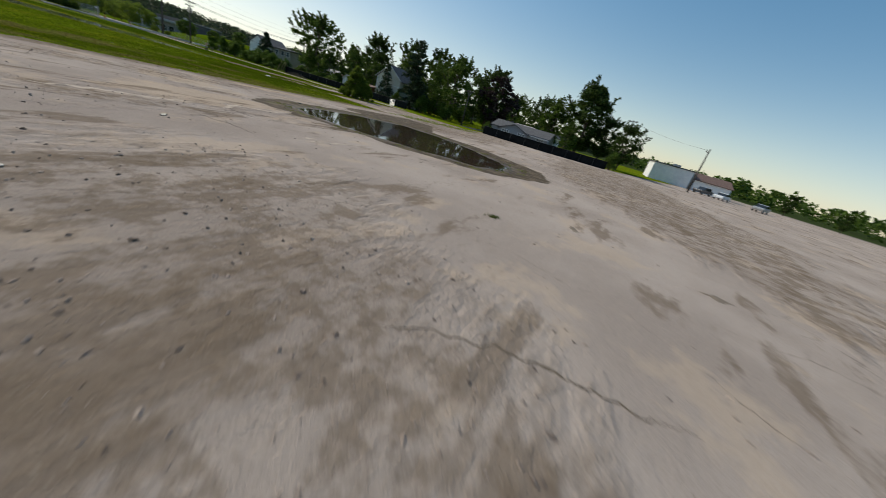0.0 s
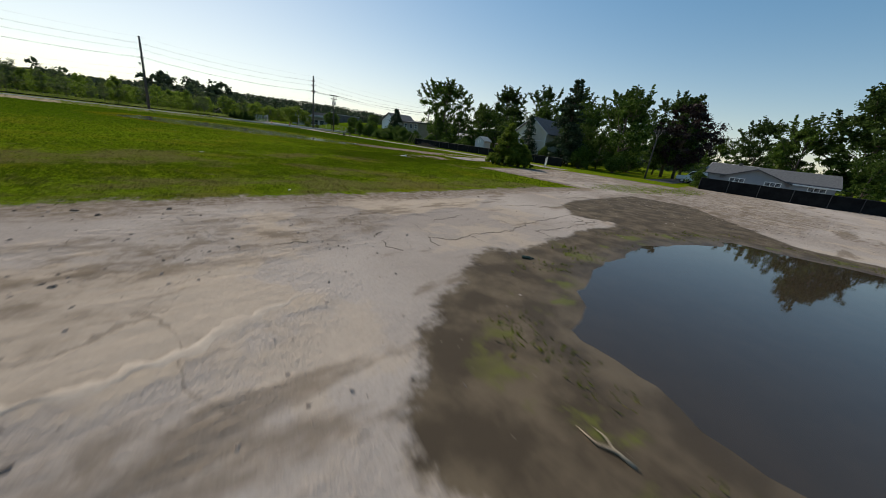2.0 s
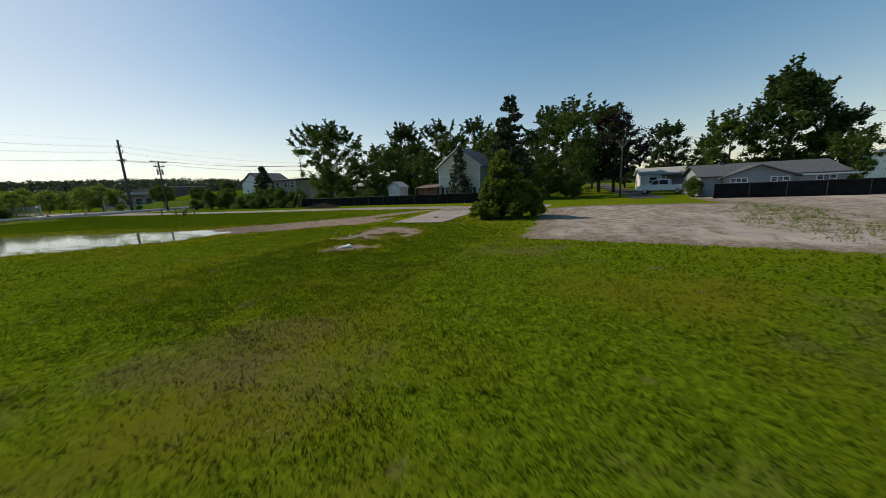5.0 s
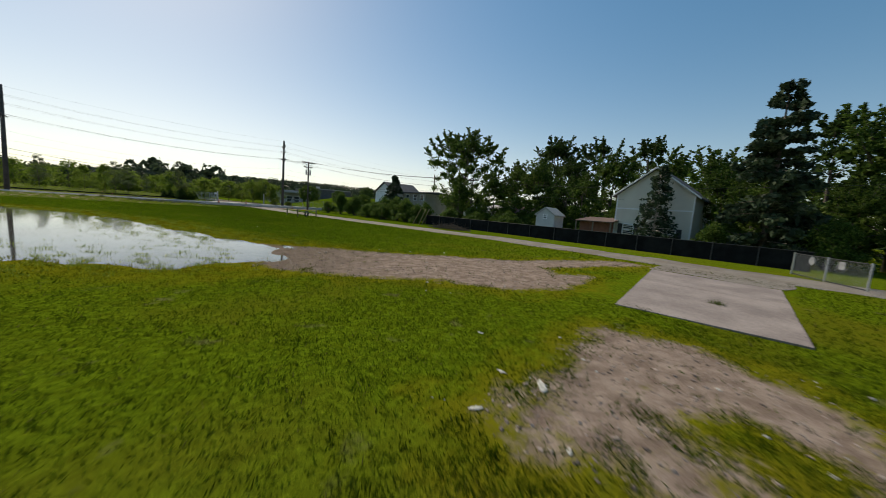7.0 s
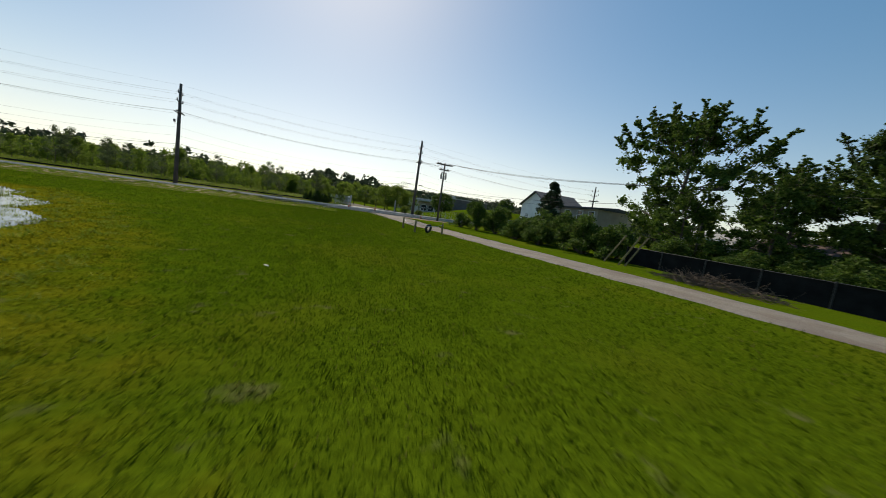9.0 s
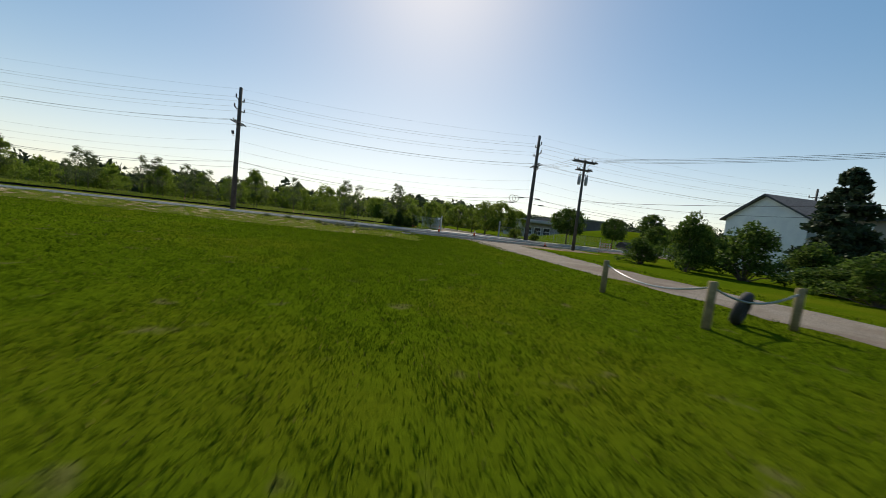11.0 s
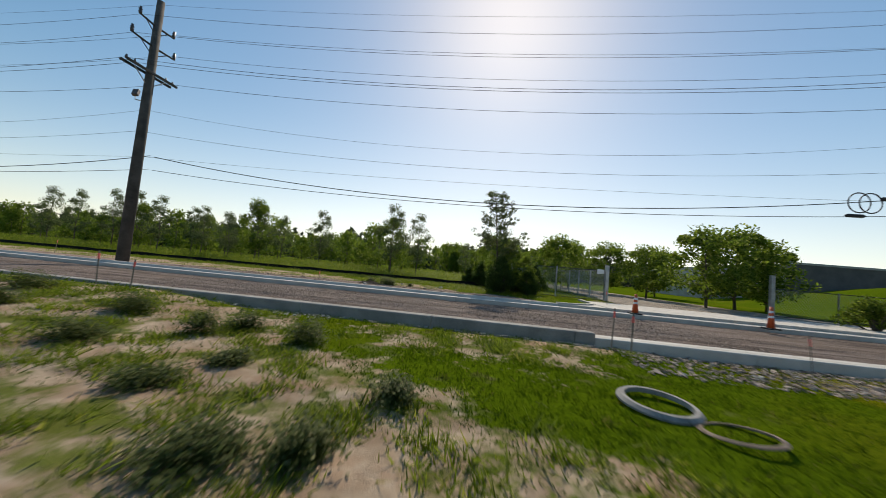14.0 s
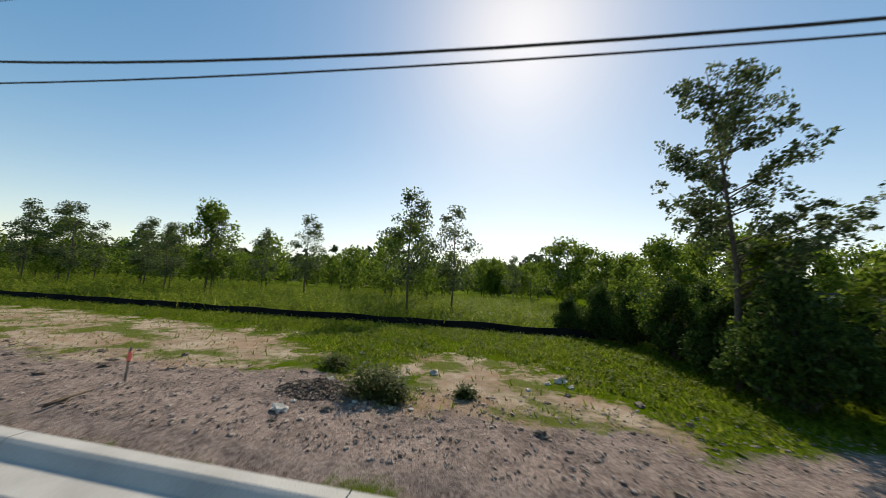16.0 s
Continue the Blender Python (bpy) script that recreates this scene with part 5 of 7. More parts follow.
for x, y, turn, s, sz in ((37.0, -23.0, 50, 0.8, 1.12), (40.0, -20.5, 70, 0.9, 0.75), (41.0, -12.9, 200, 0.26, 0.36), (38.2, -25.4, 100, 0.95, 0.98), (38.8, -29.2, 160, 1.0, 0.5), (38.5, -33.0, 220, 1.2, 1.0), (36.2, -20.0, 0, 0.72, 0.6), (38.0, -39.2, 20, 1.1, 0.95), (37.8, -41.6, 40, 0.85, 0.76), (37.0, -31.2, 310, 0.8, 0.62), (36.9, -35.0, 140, 0.8, 0.6), (39.5, -37.0, 130, 0.9, 0.95), (40.0, -40.5, 210, 0.85, 0.85),
                          (45.2, -14.5, 20, 0.9, 0.8), (41.0, -26.5, 20, 0.9, 0.75), (41.5, -31.0, 120, 0.9, 0.75), (41.8, -43.5, 70, 0.85, 0.7), (42.4, -47.5, 140, 0.9, 0.62), (43.5, -51.5, 230, 0.95, 0.75), (46.5, -54.5, 10, 0.95, 0.8), (46.5, -60.5, 90, 0.9, 0.8), (48, -48, 190, 1.1, 0.9), (41.6, -70.8, 33, 0.7, 0.8), (42.0, -76.5, 77, 0.9, 1.0), (44.5, -80.5, 177, 0.9, 0.9), (52, -45, 0, 1.2, 1.0), (55, -38, 50, 1.2, 0.9), (45.5, -44.5, 300, 1.0, 0.8), (50.5, -49.5, 15, 1.2, 0.9), (47.8, -52.8, 60, 1.1, 0.9), (51.5, -55.5, 120, 1.2, 1.0), (53.0, -60.0, 200, 1.3, 1.1), (44.5, -49.2, 250, 0.8, 0.6), (52.5, -72.5, 80, 1.4, 1.2), (56.5, -78.5, 140, 1.4, 1.1)):
    copy_thing(hedge, at(x, y, turn, s, sz))
copy_thing(hedge, at(40.2, -91.4, 0, 0.58, 0.6))["label"] = "rounded yellow-green bush at the ranch house corner"
copy_thing(hedge, at(44.4, -112.1, 40, 0.75, 0.85))["label"] = "bright green bush at the end of the dark fence"
lawn_tree = broadleaf(17, 4.9, 3.0, M_LEAF, "small clipped lollipop tree on the verge", core=0.1, per=64, clump=0.7, size=0.12, limbs=10, clear=0.30, trunk=0.1, fill=110, taper=0.1, gaps=-0.6, m=at(41.7, 1.2, z=0.2))
for x, y, s, sz in ((50.2, 3.8, 0.78, 0.92), (64.0, 13.5, 0.95, 1.0), (68.0, 7.5, 1.15, 1.05), (57.0, 3.2, 0.85, 0.82)):
    copy_thing(lawn_tree, at(x, y, x * 7, s, sz, z=float(height(np.array([x]), np.array([y]))[0]) - 0.03))
orchard = broadleaf(18, 4.6, 2.6, M_LEAF_LIGHT, "small light green tree with a spreading crown beside the drive", per=56, clump=0.65, size=0.10, limbs=12, clear=0.14, trunk=0.08, fill=90, m=at(24.2, 13.3, z=0.2))
for x, y, s in ((29.4, 17.4, 1.05), (31.2, 13.6, 0.95), (32.0, 7.8, 1.12), (34.7, 9.3, 1.2), (37.5, 10.5, 1.0), (35.5, 21, 1.1), (27.8, 24, 1.2), (20, 26, 1.3), (21.4, 20, 0.9), (26.6, 32, 1.2)):
    copy_thing(orchard, at(x, y, x * 31, s, z=0.2))
# tall thin tree with its undergrowth by the gateway
def slender(seed, h, label, m, boughs=46, leaf=0.038):
    """A thin young tree: steep rising boughs strung with fine leaves, open to the sky."""
    rnd = random.Random(seed)
    ob = thing("tree", label, "tree", m, "trees")
    bm = bmesh.new()
    spine = [Vector((0, 0, -0.1)), Vector((0.05, 0.02, h * 0.35)), Vector((-0.12, 0, h * 0.7)), Vector((-0.3, 0.02, h))]
    tube(bm, spine, [0.055, 0.042, 0.024, 0.006], 8)
    cs = []
    for i in range(boughs):
        f = 0.26 + 0.68 * (i + rnd.random()) / boughs
        base = spine[1].lerp(spine[2], (f - 0.35) / 0.35) if f < 0.7 else spine[2].lerp(spine[3], (f - 0.7) / 0.3)
        a = rnd.uniform(0, 6.283)
        reach = (1.85 - 1.3 * f) * rnd.uniform(0.55, 1.0) * (1.25 if i in (3, 5, 8) else 1.0)
        if i in (3, 5, 8):
            a = -0.35 + 0.25 * (i - 5)
        tip = base + Vector((math.cos(a) * reach, math.sin(a) * reach, reach * rnd.uniform(0.45, 0.95)))
        elbow = base.lerp(tip, 0.5) + Vector((0, 0, -0.06))
        tube(bm, [base, elbow, tip], [0.014, 0.009, 0.003], 5)
        steps = max(3, int(reach / 0.12))
        for j in range(1, steps + 1):
            k = 0.25 + 0.75 * j / steps
            p = base.lerp(elbow, k * 2) if k < 0.5 else elbow.lerp(tip, k * 2 - 1)
            for _ in range(2):
                q = p + Vector((rnd.gauss(0, 0.10), rnd.gauss(0, 0.10), rnd.gauss(0.02, 0.08)))
                cs.append((q.x, q.y, q.z, rnd.uniform(0.08, 0.17)))
    part("trunk", bm, M_BARK, ob, smooth=True)
    q, f = leaves(rnd, cs, 22, 0.12, leaf, 0.2)
    crown_mesh("crown", q, f, M_LEAF_SILVER, ob, 0.3)
    return ob


slender(19, 5.7, "tall thin silver-leaved sapling beside the gateway", at(18.75, 3.6, z=0.2))
brush = shrub(33, 2.0, 1.0, M_LEAF_DEEP, "dense dark green undergrowth by the gateway", per=190, size=0.045, m=at(19.0, 2.9, 0, 0.8, 1.08, z=0.2), lumps=60)
for x, y, turn, s in ((19.1, 4.4, 60, 0.85), (19.0, 6.2, 120, 0.9), (20.0, 5.2, 200, 0.7), (18.6, 8.0, 10, 0.8), (18.0, 8.9, 30, 0.9), (21.0, 10.5, 250, 1.0), (17.2, 9.6, 80, 0.7), (20.4, 2.9, 140, 0.7), (20.9, 4.2, 20, 0.9), (20.3, 7.4, 290, 1.0)):
    copy_thing(brush, at(x, y, turn, s, z=0.2))
# young trees over the meadow
sap_a = broadleaf(41, 6.2, 1.5, M_LEAF_SILVER, "slender young tree standing in the meadow", per=60, clump=0.5, size=0.07, limbs=13, clear=0.2, trunk=0.06, fill=45, taper=0.7, m=at(10.5, 12.2, z=0.2), group="meadow saplings")
sap_b = broadleaf(42, 5.2, 1.7, M_LEAF_LIGHT, "leafy young tree standing in the meadow", per=60, clump=0.6, size=0.08, limbs=11, clear=0.16, trunk=0.06, fill=60, taper=0.5, m=at(-18, 16.2, z=0.2), group="meadow saplings")
rnd = random.Random(5)
for x, y, s in ((-13.5, 14.0, 0.95), (-20.5, 15.5, 1.05), (-27.0, 14.6, 1.0), (-3.8, 15.6, 0.9), (12.2, 14.4, 0.95), (15.7, 32, 0.8), (0.9, 18.6, 1.0), (-12.4, 17.9, 0.92), (-6.4, 23.2, 0.95)):
    copy_thing(sap_a, at(x, y, x * 13, s, z=0.2))
sap_c = broadleaf(43, 5.0, 1.8, M_LEAF_LIGHT, "leafy young tree deep in the meadow", per=22, clump=0.75, size=0.15, limbs=8, clear=0.1, trunk=0.06, fill=40, taper=0.5, m=at(-30, 32, z=0.2), group="meadow saplings")
for i in range(190):
    x = rnd.uniform(-120, 20)
    y = 14 + 46 * rnd.random() ** 0.8 + (x < -60) * rnd.uniform(0, 14)
    if math.hypot(x - 10.5, y - 12) < 4:
        continue
    copy_thing(sap_c if y > 24 or x < -45 else sap_b if i % 3 else sap_a, at(x, y, rnd.uniform(0, 360), rnd.uniform(0.75, 1.25), z=0.2))

vine = shrub(34, 1.8, 1.0, M_LEAF_LIGHT_BUSH, "leafy light green brush at the foot of the utility pole", per=90, size=0.06, m=at(34.5, 1.3, z=0.2), lumps=36)
copy_thing(vine, at(37.2, 1.3, 100, 0.95, 0.7, z=0.2))
# shoots rising out of the undergrowth at the gateway
for x, y, turn, s in ((19.3, 3.5, 40, 0.5), (19.8, 4.9, 130, 0.55), (19.0, 6.9, 220, 0.6), (20.3, 3.1, 300, 0.42), (18.9, 9.2, 10, 0.55)):
    copy_thing(sap_b, at(x, y, turn, s, z=0.2))


# ---- far woods ----
def on_ground(cs):
    """Lifts clumps by the height of the land under them."""
    c = np.array(cs)
    c[:, 2] += height(c[:, 0], c[:, 1])
    return c.tolist()


def far_woods():
    rs = np.random.RandomState(3)
    cs = []
    for i in range(1500):
        a = radians(rs.uniform(-75, 100))
        d = rs.uniform(120, 340)
        x, y = 10 + d * math.sin(a), -50 + d * math.cos(a)
        if y < 64 and not (x > 110):
            continue
        h = rs.uniform(4.5, 9.5) + 2.5 * noise.noise(Vector((x * 0.02, y * 0.02, 5)))
        for _ in range(5):
            cs.append((x + rs.normal(0, 2.4), y + rs.normal(0, 2.4), h * rs.uniform(0.12, 0.95), rs.uniform(1.4, 2.6)))
    cs = on_ground(cs)
    q, f = leaves(random.Random(8), cs, 14, 2.2, 0.95)
    ob = raw("far_woods", q.tolist(), f.tolist(), M_LEAF_FAR)
    tagged(ob, "distant mixed green woods past the meadow and houses", "woods", kind="stuff")
    cs = []
    for i in range(3000):
        a = radians(rs.uniform(-75, 105))
        d = rs.uniform(340, 900)
        x, y = 10 + d * math.sin(a), -50 + d * math.cos(a)
        for _ in range(3):
            cs.append((x + rs.normal(0, 6), y + rs.normal(0, 6), rs.uniform(1, 8), rs.uniform(3.5, 6.5)))
    cs = on_ground(cs)
    for i in range(26):
        x, y, t = rs.uniform(18, 78), rs.uniform(286, 312), rs.uniform(17, 27)
        for _ in range(9):
            cs.append((x + rs.normal(0, 3.2), y + rs.normal(0, 3), t * rs.uniform(0.3, 1.0), rs.uniform(2.2, 4.0)))
    q, f = leaves(random.Random(9), cs, 11, 5, 2.0)
    ob = raw("ridge_woods", q.tolist(), f.tolist(), M_LEAF_FAR)
    tagged(ob, "wooded ridge along the far horizon", "woods", kind="stuff")
    # a ring of woods behind the camera's start
    cs = []
    for i in range(500):
        a = radians(rs.uniform(100, 290))
        d = rs.uniform(170, 300)
        x, y = 10 + d * math.sin(a), -70 + d * math.cos(a)
        for _ in range(4):
            cs.append((x + rs.normal(0, 3), y + rs.normal(0, 3), rs.uniform(1, 7), rs.uniform(2, 3.2)))
    q, f = leaves(random.Random(10), cs, 18, 2.5, 0.9)
    ob = raw("far_woods", q.tolist(), f.tolist(), M_LEAF)
    tagged(ob, "distant line of low green trees behind the lot", "woods", kind="stuff")


far_woods()


# ---- houses ----
def gable_house(name, label, x0, x1, y0, y1, eave, ridge, along, wall, roof, z=0.0, over=0.35):
    """A gabled body; along: the axis of its ridge."""
    ob = thing(name, label, "house")
    if along == "x":
        mid = (y0 + y1) / 2
        body = prism(bmesh.new(), [(y0, 0), (y1, 0), (y1, eave), (mid, ridge), (y0, eave)], "x", x0, x1)
        slope = (ridge - eave) / ((y1 - y0) / 2)
        shape = [(y0 - over, eave - over * slope + 0.03), (mid, ridge + 0.03), (y1 + over, eave - over * slope + 0.03), (y1 + over, eave - over * slope + 0.17), (mid, ridge + 0.19), (y0 - over, eave - over * slope + 0.17)]
        r = prism(bmesh.new(), shape, "x", x0 - over, x1 + over)
    else:
        mid = (x0 + x1) / 2
        body = prism(bmesh.new(), [(x0, 0), (x1, 0), (x1, eave), (mid, ridge), (x0, eave)], "y", y0, y1)
        slope = (ridge - eave) / ((x1 - x0) / 2)
        shape = [(x0 - over, eave - over * slope + 0.03), (mid, ridge + 0.03), (x1 + over, eave - over * slope + 0.03), (x1 + over, eave - over * slope + 0.17), (mid, ridge + 0.19), (x0 - over, eave - over * slope + 0.17)]
        r = prism(bmesh.new(), shape, "y", y0 - over, y1 + over)
    part("wall", body, wall, ob)
    part("roof", r, roof, ob)
    return ob


def window(ob, axis_name, p, u0, u1, z0, z1, out=-1, shutters=False, bars=1, material=None):
    """A framed window on the wall at axis_name = p; u runs along the wall."""
    def b(ua, ub, za, zb, d0, d1):
        lo, hi = sorted((p + out * d0, p + out * d1))
        if axis_name == "x":
            return one_box((lo, ua, za), (hi, ub, zb))
        return one_box((ua, lo, za), (ub, hi, zb))
    pane = part("window", b(u0, u1, z0, z1, -0.02, 0.015), M_GLASS, ob, "dark window with a white frame")
    t = 0.08
    bm = b(u0 - t, u1 + t, z1, z1 + t, 0.0, 0.06)
    for ua, ub, za, zb in ((u0 - t, u1 + t, z0 - t, z0), (u0 - t, u0, z0, z1), (u1, u1 + t, z0, z1), (u0, u1, (z0 + z1) / 2 - 0.03, (z0 + z1) / 2 + 0.03)):
        lo, hi = sorted((p, p + out * 0.055))
        box(bm, (lo, ua, za) if axis_name == "x" else (ua, lo, za), (hi, ub, zb) if axis_name == "x" else (ub, hi, zb))
    for k in range(1, bars):
        uc = u0 + (u1 - u0) * k / bars
        lo, hi = sorted((p, p + out * 0.05))
        box(bm, (lo, uc - 0.035, z0) if axis_name == "x" else (uc - 0.035, lo, z0), (hi, uc + 0.035, z1) if axis_name == "x" else (uc + 0.035, hi, z1))
    part("window_frame", bm, M_WHITE, pane)
    if shutters:
        for ua, ub in ((u0 - 0.48, u0 - 0.1), (u1 + 0.1, u1 + 0.48)):
            part("shutter", b(ua, ub, z0 - 0.05, z1 + 0.05, 0.0, 0.05), M_SHUTTER, ob, "black shutter")


def siding(ob, axis_name, p, u0, u1, z0, z1, pitch, material, out=-1, gable=None):
    """Lapped boards on a wall, joined in one part."""
    bm = bmesh.new()
    z = z0
    while z < z1:
        a, b = u0, u1
        if gable and z > gable[0]:
            k = (z - gable[0]) / (gable[1] - gable[0])
            a, b = u0 + (u1 - u0) / 2 * k, u1 - (u1 - u0) / 2 * k
        if b - a > 0.15:
            lo, hi = p + out * 0.004, p + out * 0.022
            pts = [(lo, z), (hi, z), (lo, z + pitch)]
            if axis_name == "x":
                vs = [[bm.verts.new((d, u, zz)) for d, zz in pts] for u in (a, b)]
            else:
                vs = [[bm.verts.new((u, d, zz)) for d, zz in pts] for u in (a, b)]
            bm.faces.new((vs[0][1], vs[0][2], vs[1][2], vs[1][1]))
            bm.faces.new((vs[0][0], vs[0][1], vs[1][1], vs[1][0]))
        z += pitch
    part("siding", bm, material, ob)["kind"] = "stuff"


# beige two-storey house with its gable to the alley
h1 = gable_house("house", "beige two-storey house with a plain gable end and black shutters", 44.3, 54.0, -69.0, -63.0, 4.6, 6.9, "x", M_SIDING, M_ROOF)
siding(h1, "x", 44.3, -69.0, -63.0, 0.2, 6.7, 0.16, M_SIDING, gable=(4.6, 6.9))
window(h1, "x", 44.3, -64.65, -63.85, 0.95, 1.9, shutters=True)
window(h1, "x", 44.3, -67.9, -67.1, 0.85, 1.75, shutters=True)
part("band", one_box((44.24, -69.0, 3.3), (44.29, -63.0, 3.42)), M_WHITE, h1)
for ua, ub in ((-69.0, -68.9), (-63.1, -63.0)):
    part("corner_board", one_box((44.23, ua, 0), (44.29, ub, 4.6)), M_WHITE, h1)
for s in (-1, 1):
    bm = bmesh.new()
    tube(bm, [(43.93, -66 + s * 3.4, 4.42), (43.93, -66, 7.0)], 0.08, 4)
    part("bargeboard", bm, M_WHITE, h1)
# garden shed
shed = gable_house("shed", "small white garden shed with a gable", 41.7, 43.7, -58.2, -56.2, 2.2, 2.85, "x", M_WHITE_SHADE_DULL, M_ROOF_PALE, over=0.15)
window(shed, "x", 41.7, -57.35, -57.05, 1.9, 2.25)
siding(shed, "x", 41.7, -58.2, -56.2, 0.2, 2.8, 0.14, M_WHITE_SHADE_DULL, gable=(2.2, 2.85))
# red-brown lean-to
lean = thing("lean_to", "red-brown wooden lean-to with a rusty sheet roof", "shed")
part("wall", one_box((43.0, -63.0, 0), (45.6, -60.3, 1.9)), M_REDWOOD, lean)
part("roof", prism(bmesh.new(), [(42.4, 1.92), (46.0, 2.35), (46.0, 2.42), (42.4, 2.0)], "y", -63.4, -60.0), M_ROOF_BROWN, lean)
for y in (-63.3, -61.7, -60.1):
    part("post", one_box((42.5, y - 0.05, 0), (42.6, y + 0.05, 1.92)), M_WOOD, lean)
# tan boards of the rear wing, darkened in colour for the shade there
M_WING = plain("shade_toned_tan_board", (0.30, 0.27, 0.22), (0.40, 0.365, 0.31), 0.8, 0.8)
# white house by the road end of the alley
wh = gable_house("house", "white two-storey house with a tan rear wing", 50.0, 57.0, -19.5, -13.0, 4.7, 6.6, "x", M_WHITE, M_ROOF)
siding(wh, "x", 50.0, -19.5, -13.0, 0.3, 6.4, 0.18, M_WHITE, gable=(4.7, 6.6))
window(wh, "x", 50.0, -15.1, -14.4, 2.3, 3.2)
window(wh, "x", 50.0, -17.9, -17.2, 2.3, 3.2)
part("rear_wing", one_box((52.2, -26.6, 0), (58.5, -19.5, 4.75)), M_WING, wh, "tan rear wing with its shade in the colour")
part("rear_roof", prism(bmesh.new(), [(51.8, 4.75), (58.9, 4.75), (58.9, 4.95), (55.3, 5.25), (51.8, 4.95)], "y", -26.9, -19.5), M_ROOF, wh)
for y in (-25.6, -23.6, -21.2):
    window(wh, "x", 52.2, y - 0.45, y + 0.45, 3.4, 4.4)
low = gable_house("house", "low white house behind bushes and the maple", 55, 66, -40.5, -33.5, 2.3, 3.4, "y", M_WHITE, M_ROOF_PALE)
window(low, "x", 55, -36, -35, 1.1, 1.9)
garage = gable_house("garage", "brown wooden garage behind the fence and trees", 55.5, 60.5, -47.6, -42.0, 2.3, 3.2, "y", M_REDWOOD, M_ROOF_BROWN)
part("door", one_box((55.44, -46.2, 0), (55.49, -43.4, 2.0)), M_WOOD, garage)
# grey ranch house
ranch = gable_house("house", "low grey ranch house with a front gable and white windows", 45.6, 53.5, -110.6, -98.6, 2.25, 3.55, "y", M_SIDING_GREY, M_ROOF)
siding(ranch, "x", 45.6, -110.6, -98.6, 0.1, 2.2, 0.15, M_SIDING_GREY)
part("front_gable", prism(bmesh.new(), [(-106.4, 0), (-100.5, 0), (-100.5, 2.1), (-103.45, 3.25), (-106.4, 2.1)], "x", 45.0, 49.0), M_SIDING_GREY, ranch)
siding(ranch, "x", 45.0, -106.4, -100.5, 0.1, 3.15, 0.15, M_SIDING_GREY, gable=(2.1, 3.25))
part("front_roof", prism(bmesh.new(), [(-106.9, 1.93), (-103.45, 3.28), (-100.0, 1.93), (-100.0, 2.06), (-103.45, 3.42), (-106.9, 2.06)], "x", 44.6, 49.3), M_ROOF, ranch)
for u in (-102.5, -105.95):
    window(ranch, "x", 45.0, u, u + 1.4, 1.05, 1.95, bars=3)
window(ranch, "x", 45.6, -109.8, -108.4, 1.05, 1.95, bars=3)
part("fascia", one_box((45.14, -110.9, 2.02), (45.2, -106.95, 2.17)), M_WHITE, ranch)
part("chimney", one_box((49.3, -101.6, 3.2), (49.7, -101.2, 4.0)), M_BRICK, ranch)
dorm = gable_house("house", "white gabled house behind the ranch roof", 84, 92, -106.5, -101.0, 3.4, 5.2, "x", M_WHITE, M_ROOF)
RANCH_PLOT = pose(-4.97, -91.14, 0, 0, 0, 1.55) @ Matrix.Diagonal((0.82, 0.82, 0.79, 1)) @ Matrix.Translation((9.946, 96.027, 0))
ranch.matrix_basis = RANCH_PLOT
dorm.matrix_basis = RANCH_PLOT
# white bungalow over the side street
bung = gable_house("house", "white bungalow with a pale roof across the side street", 60.5, 68, -96.0, -89.2, 2.3, 3.2, "y", M_WHITE, M_ROOF_PALE)
part("carport_roof", one_box((58.2, -95.9, 2.05), (60.8, -91.8, 2.2)), M_ROOF, bung)
for y in (-95.7, -92.0):
    part("post", one_box((58.3, y - 0.05, 0), (58.4, y + 0.05, 2.05)), M_WHITE, bung)
# added grey panel: puts the carport's shade on the white front as colour
part("shade_panel", one_box((60.2, -95.8, 0), (60.45, -91.9, 2.05)), M_SIDING_GREY, bung, "grey panel standing in for the shade under the carport")
window(bung, "x", 60.5, -91.2, -90.3, 1.0, 1.9)


def fence(label, pts, h, material, posts=2.4, panel=True, rails=True):
    ob = thing("fence", label, "fence", kind="structure")
    for a, b in zip(pts, pts[1:]):
        a, b = Vector((*a, 0)), Vector((*b, 0))
        n = max(1, round((b - a).length / posts))
        way = (b - a).normalized()
        side = Vector((-way.y, way.x, 0))
        for i in range(n):
            p, q = a.lerp(b, i / n), a.lerp(b, (i + 1) / n)
            if panel:
                bm = bmesh.new()
                steps = 6
                rows = []
                for j in range(steps + 1):
                    s = p.lerp(q, j / steps) + side * 0.03 * noise.noise(Vector((i * 2.1, j * 0.8, p.y)))
                    hh = h * (1 + 0.03 * noise.noise(Vector((i * 1.3, j * 0.5, 7))))
                    rows.append([bm.verts.new(s + side * o + Vector((0, 0, zz))) for o, zz in ((-0.012, 0.01), (-0.012, hh), (0.012, hh), (0.012, 0.01))])
                for u, v in zip(rows, rows[1:]):
                    for k in range(4):
                        bm.faces.new((u[k], v[k], v[(k + 1) % 4], u[(k + 1) % 4]))
                bmesh.ops.recalc_face_normals(bm, faces=bm.faces)
                part("screen", bm, material, ob)
            part("post", tube(bmesh.new(), [tuple(p + side * -0.05 + Vector((0, 0, -0.05))), tuple(p + side * -0.05 + Vector((0, 0, h + 0.06)))], 0.035, 6), M_DARKMETAL, ob)
            if rails:
                part("rail", tube(bmesh.new(), [tuple(p + side * -0.05 + Vector((0, 0, h))), tuple(q + side * -0.05 + Vector((0, 0, h)))], 0.022, 6), M_DARKMETAL, ob)
    return ob


fence("low dark screened fence along the alley", [(38.6, -42.5), (38.5, -60), (38.4, -75.6)], 1.15, M_BLACK)
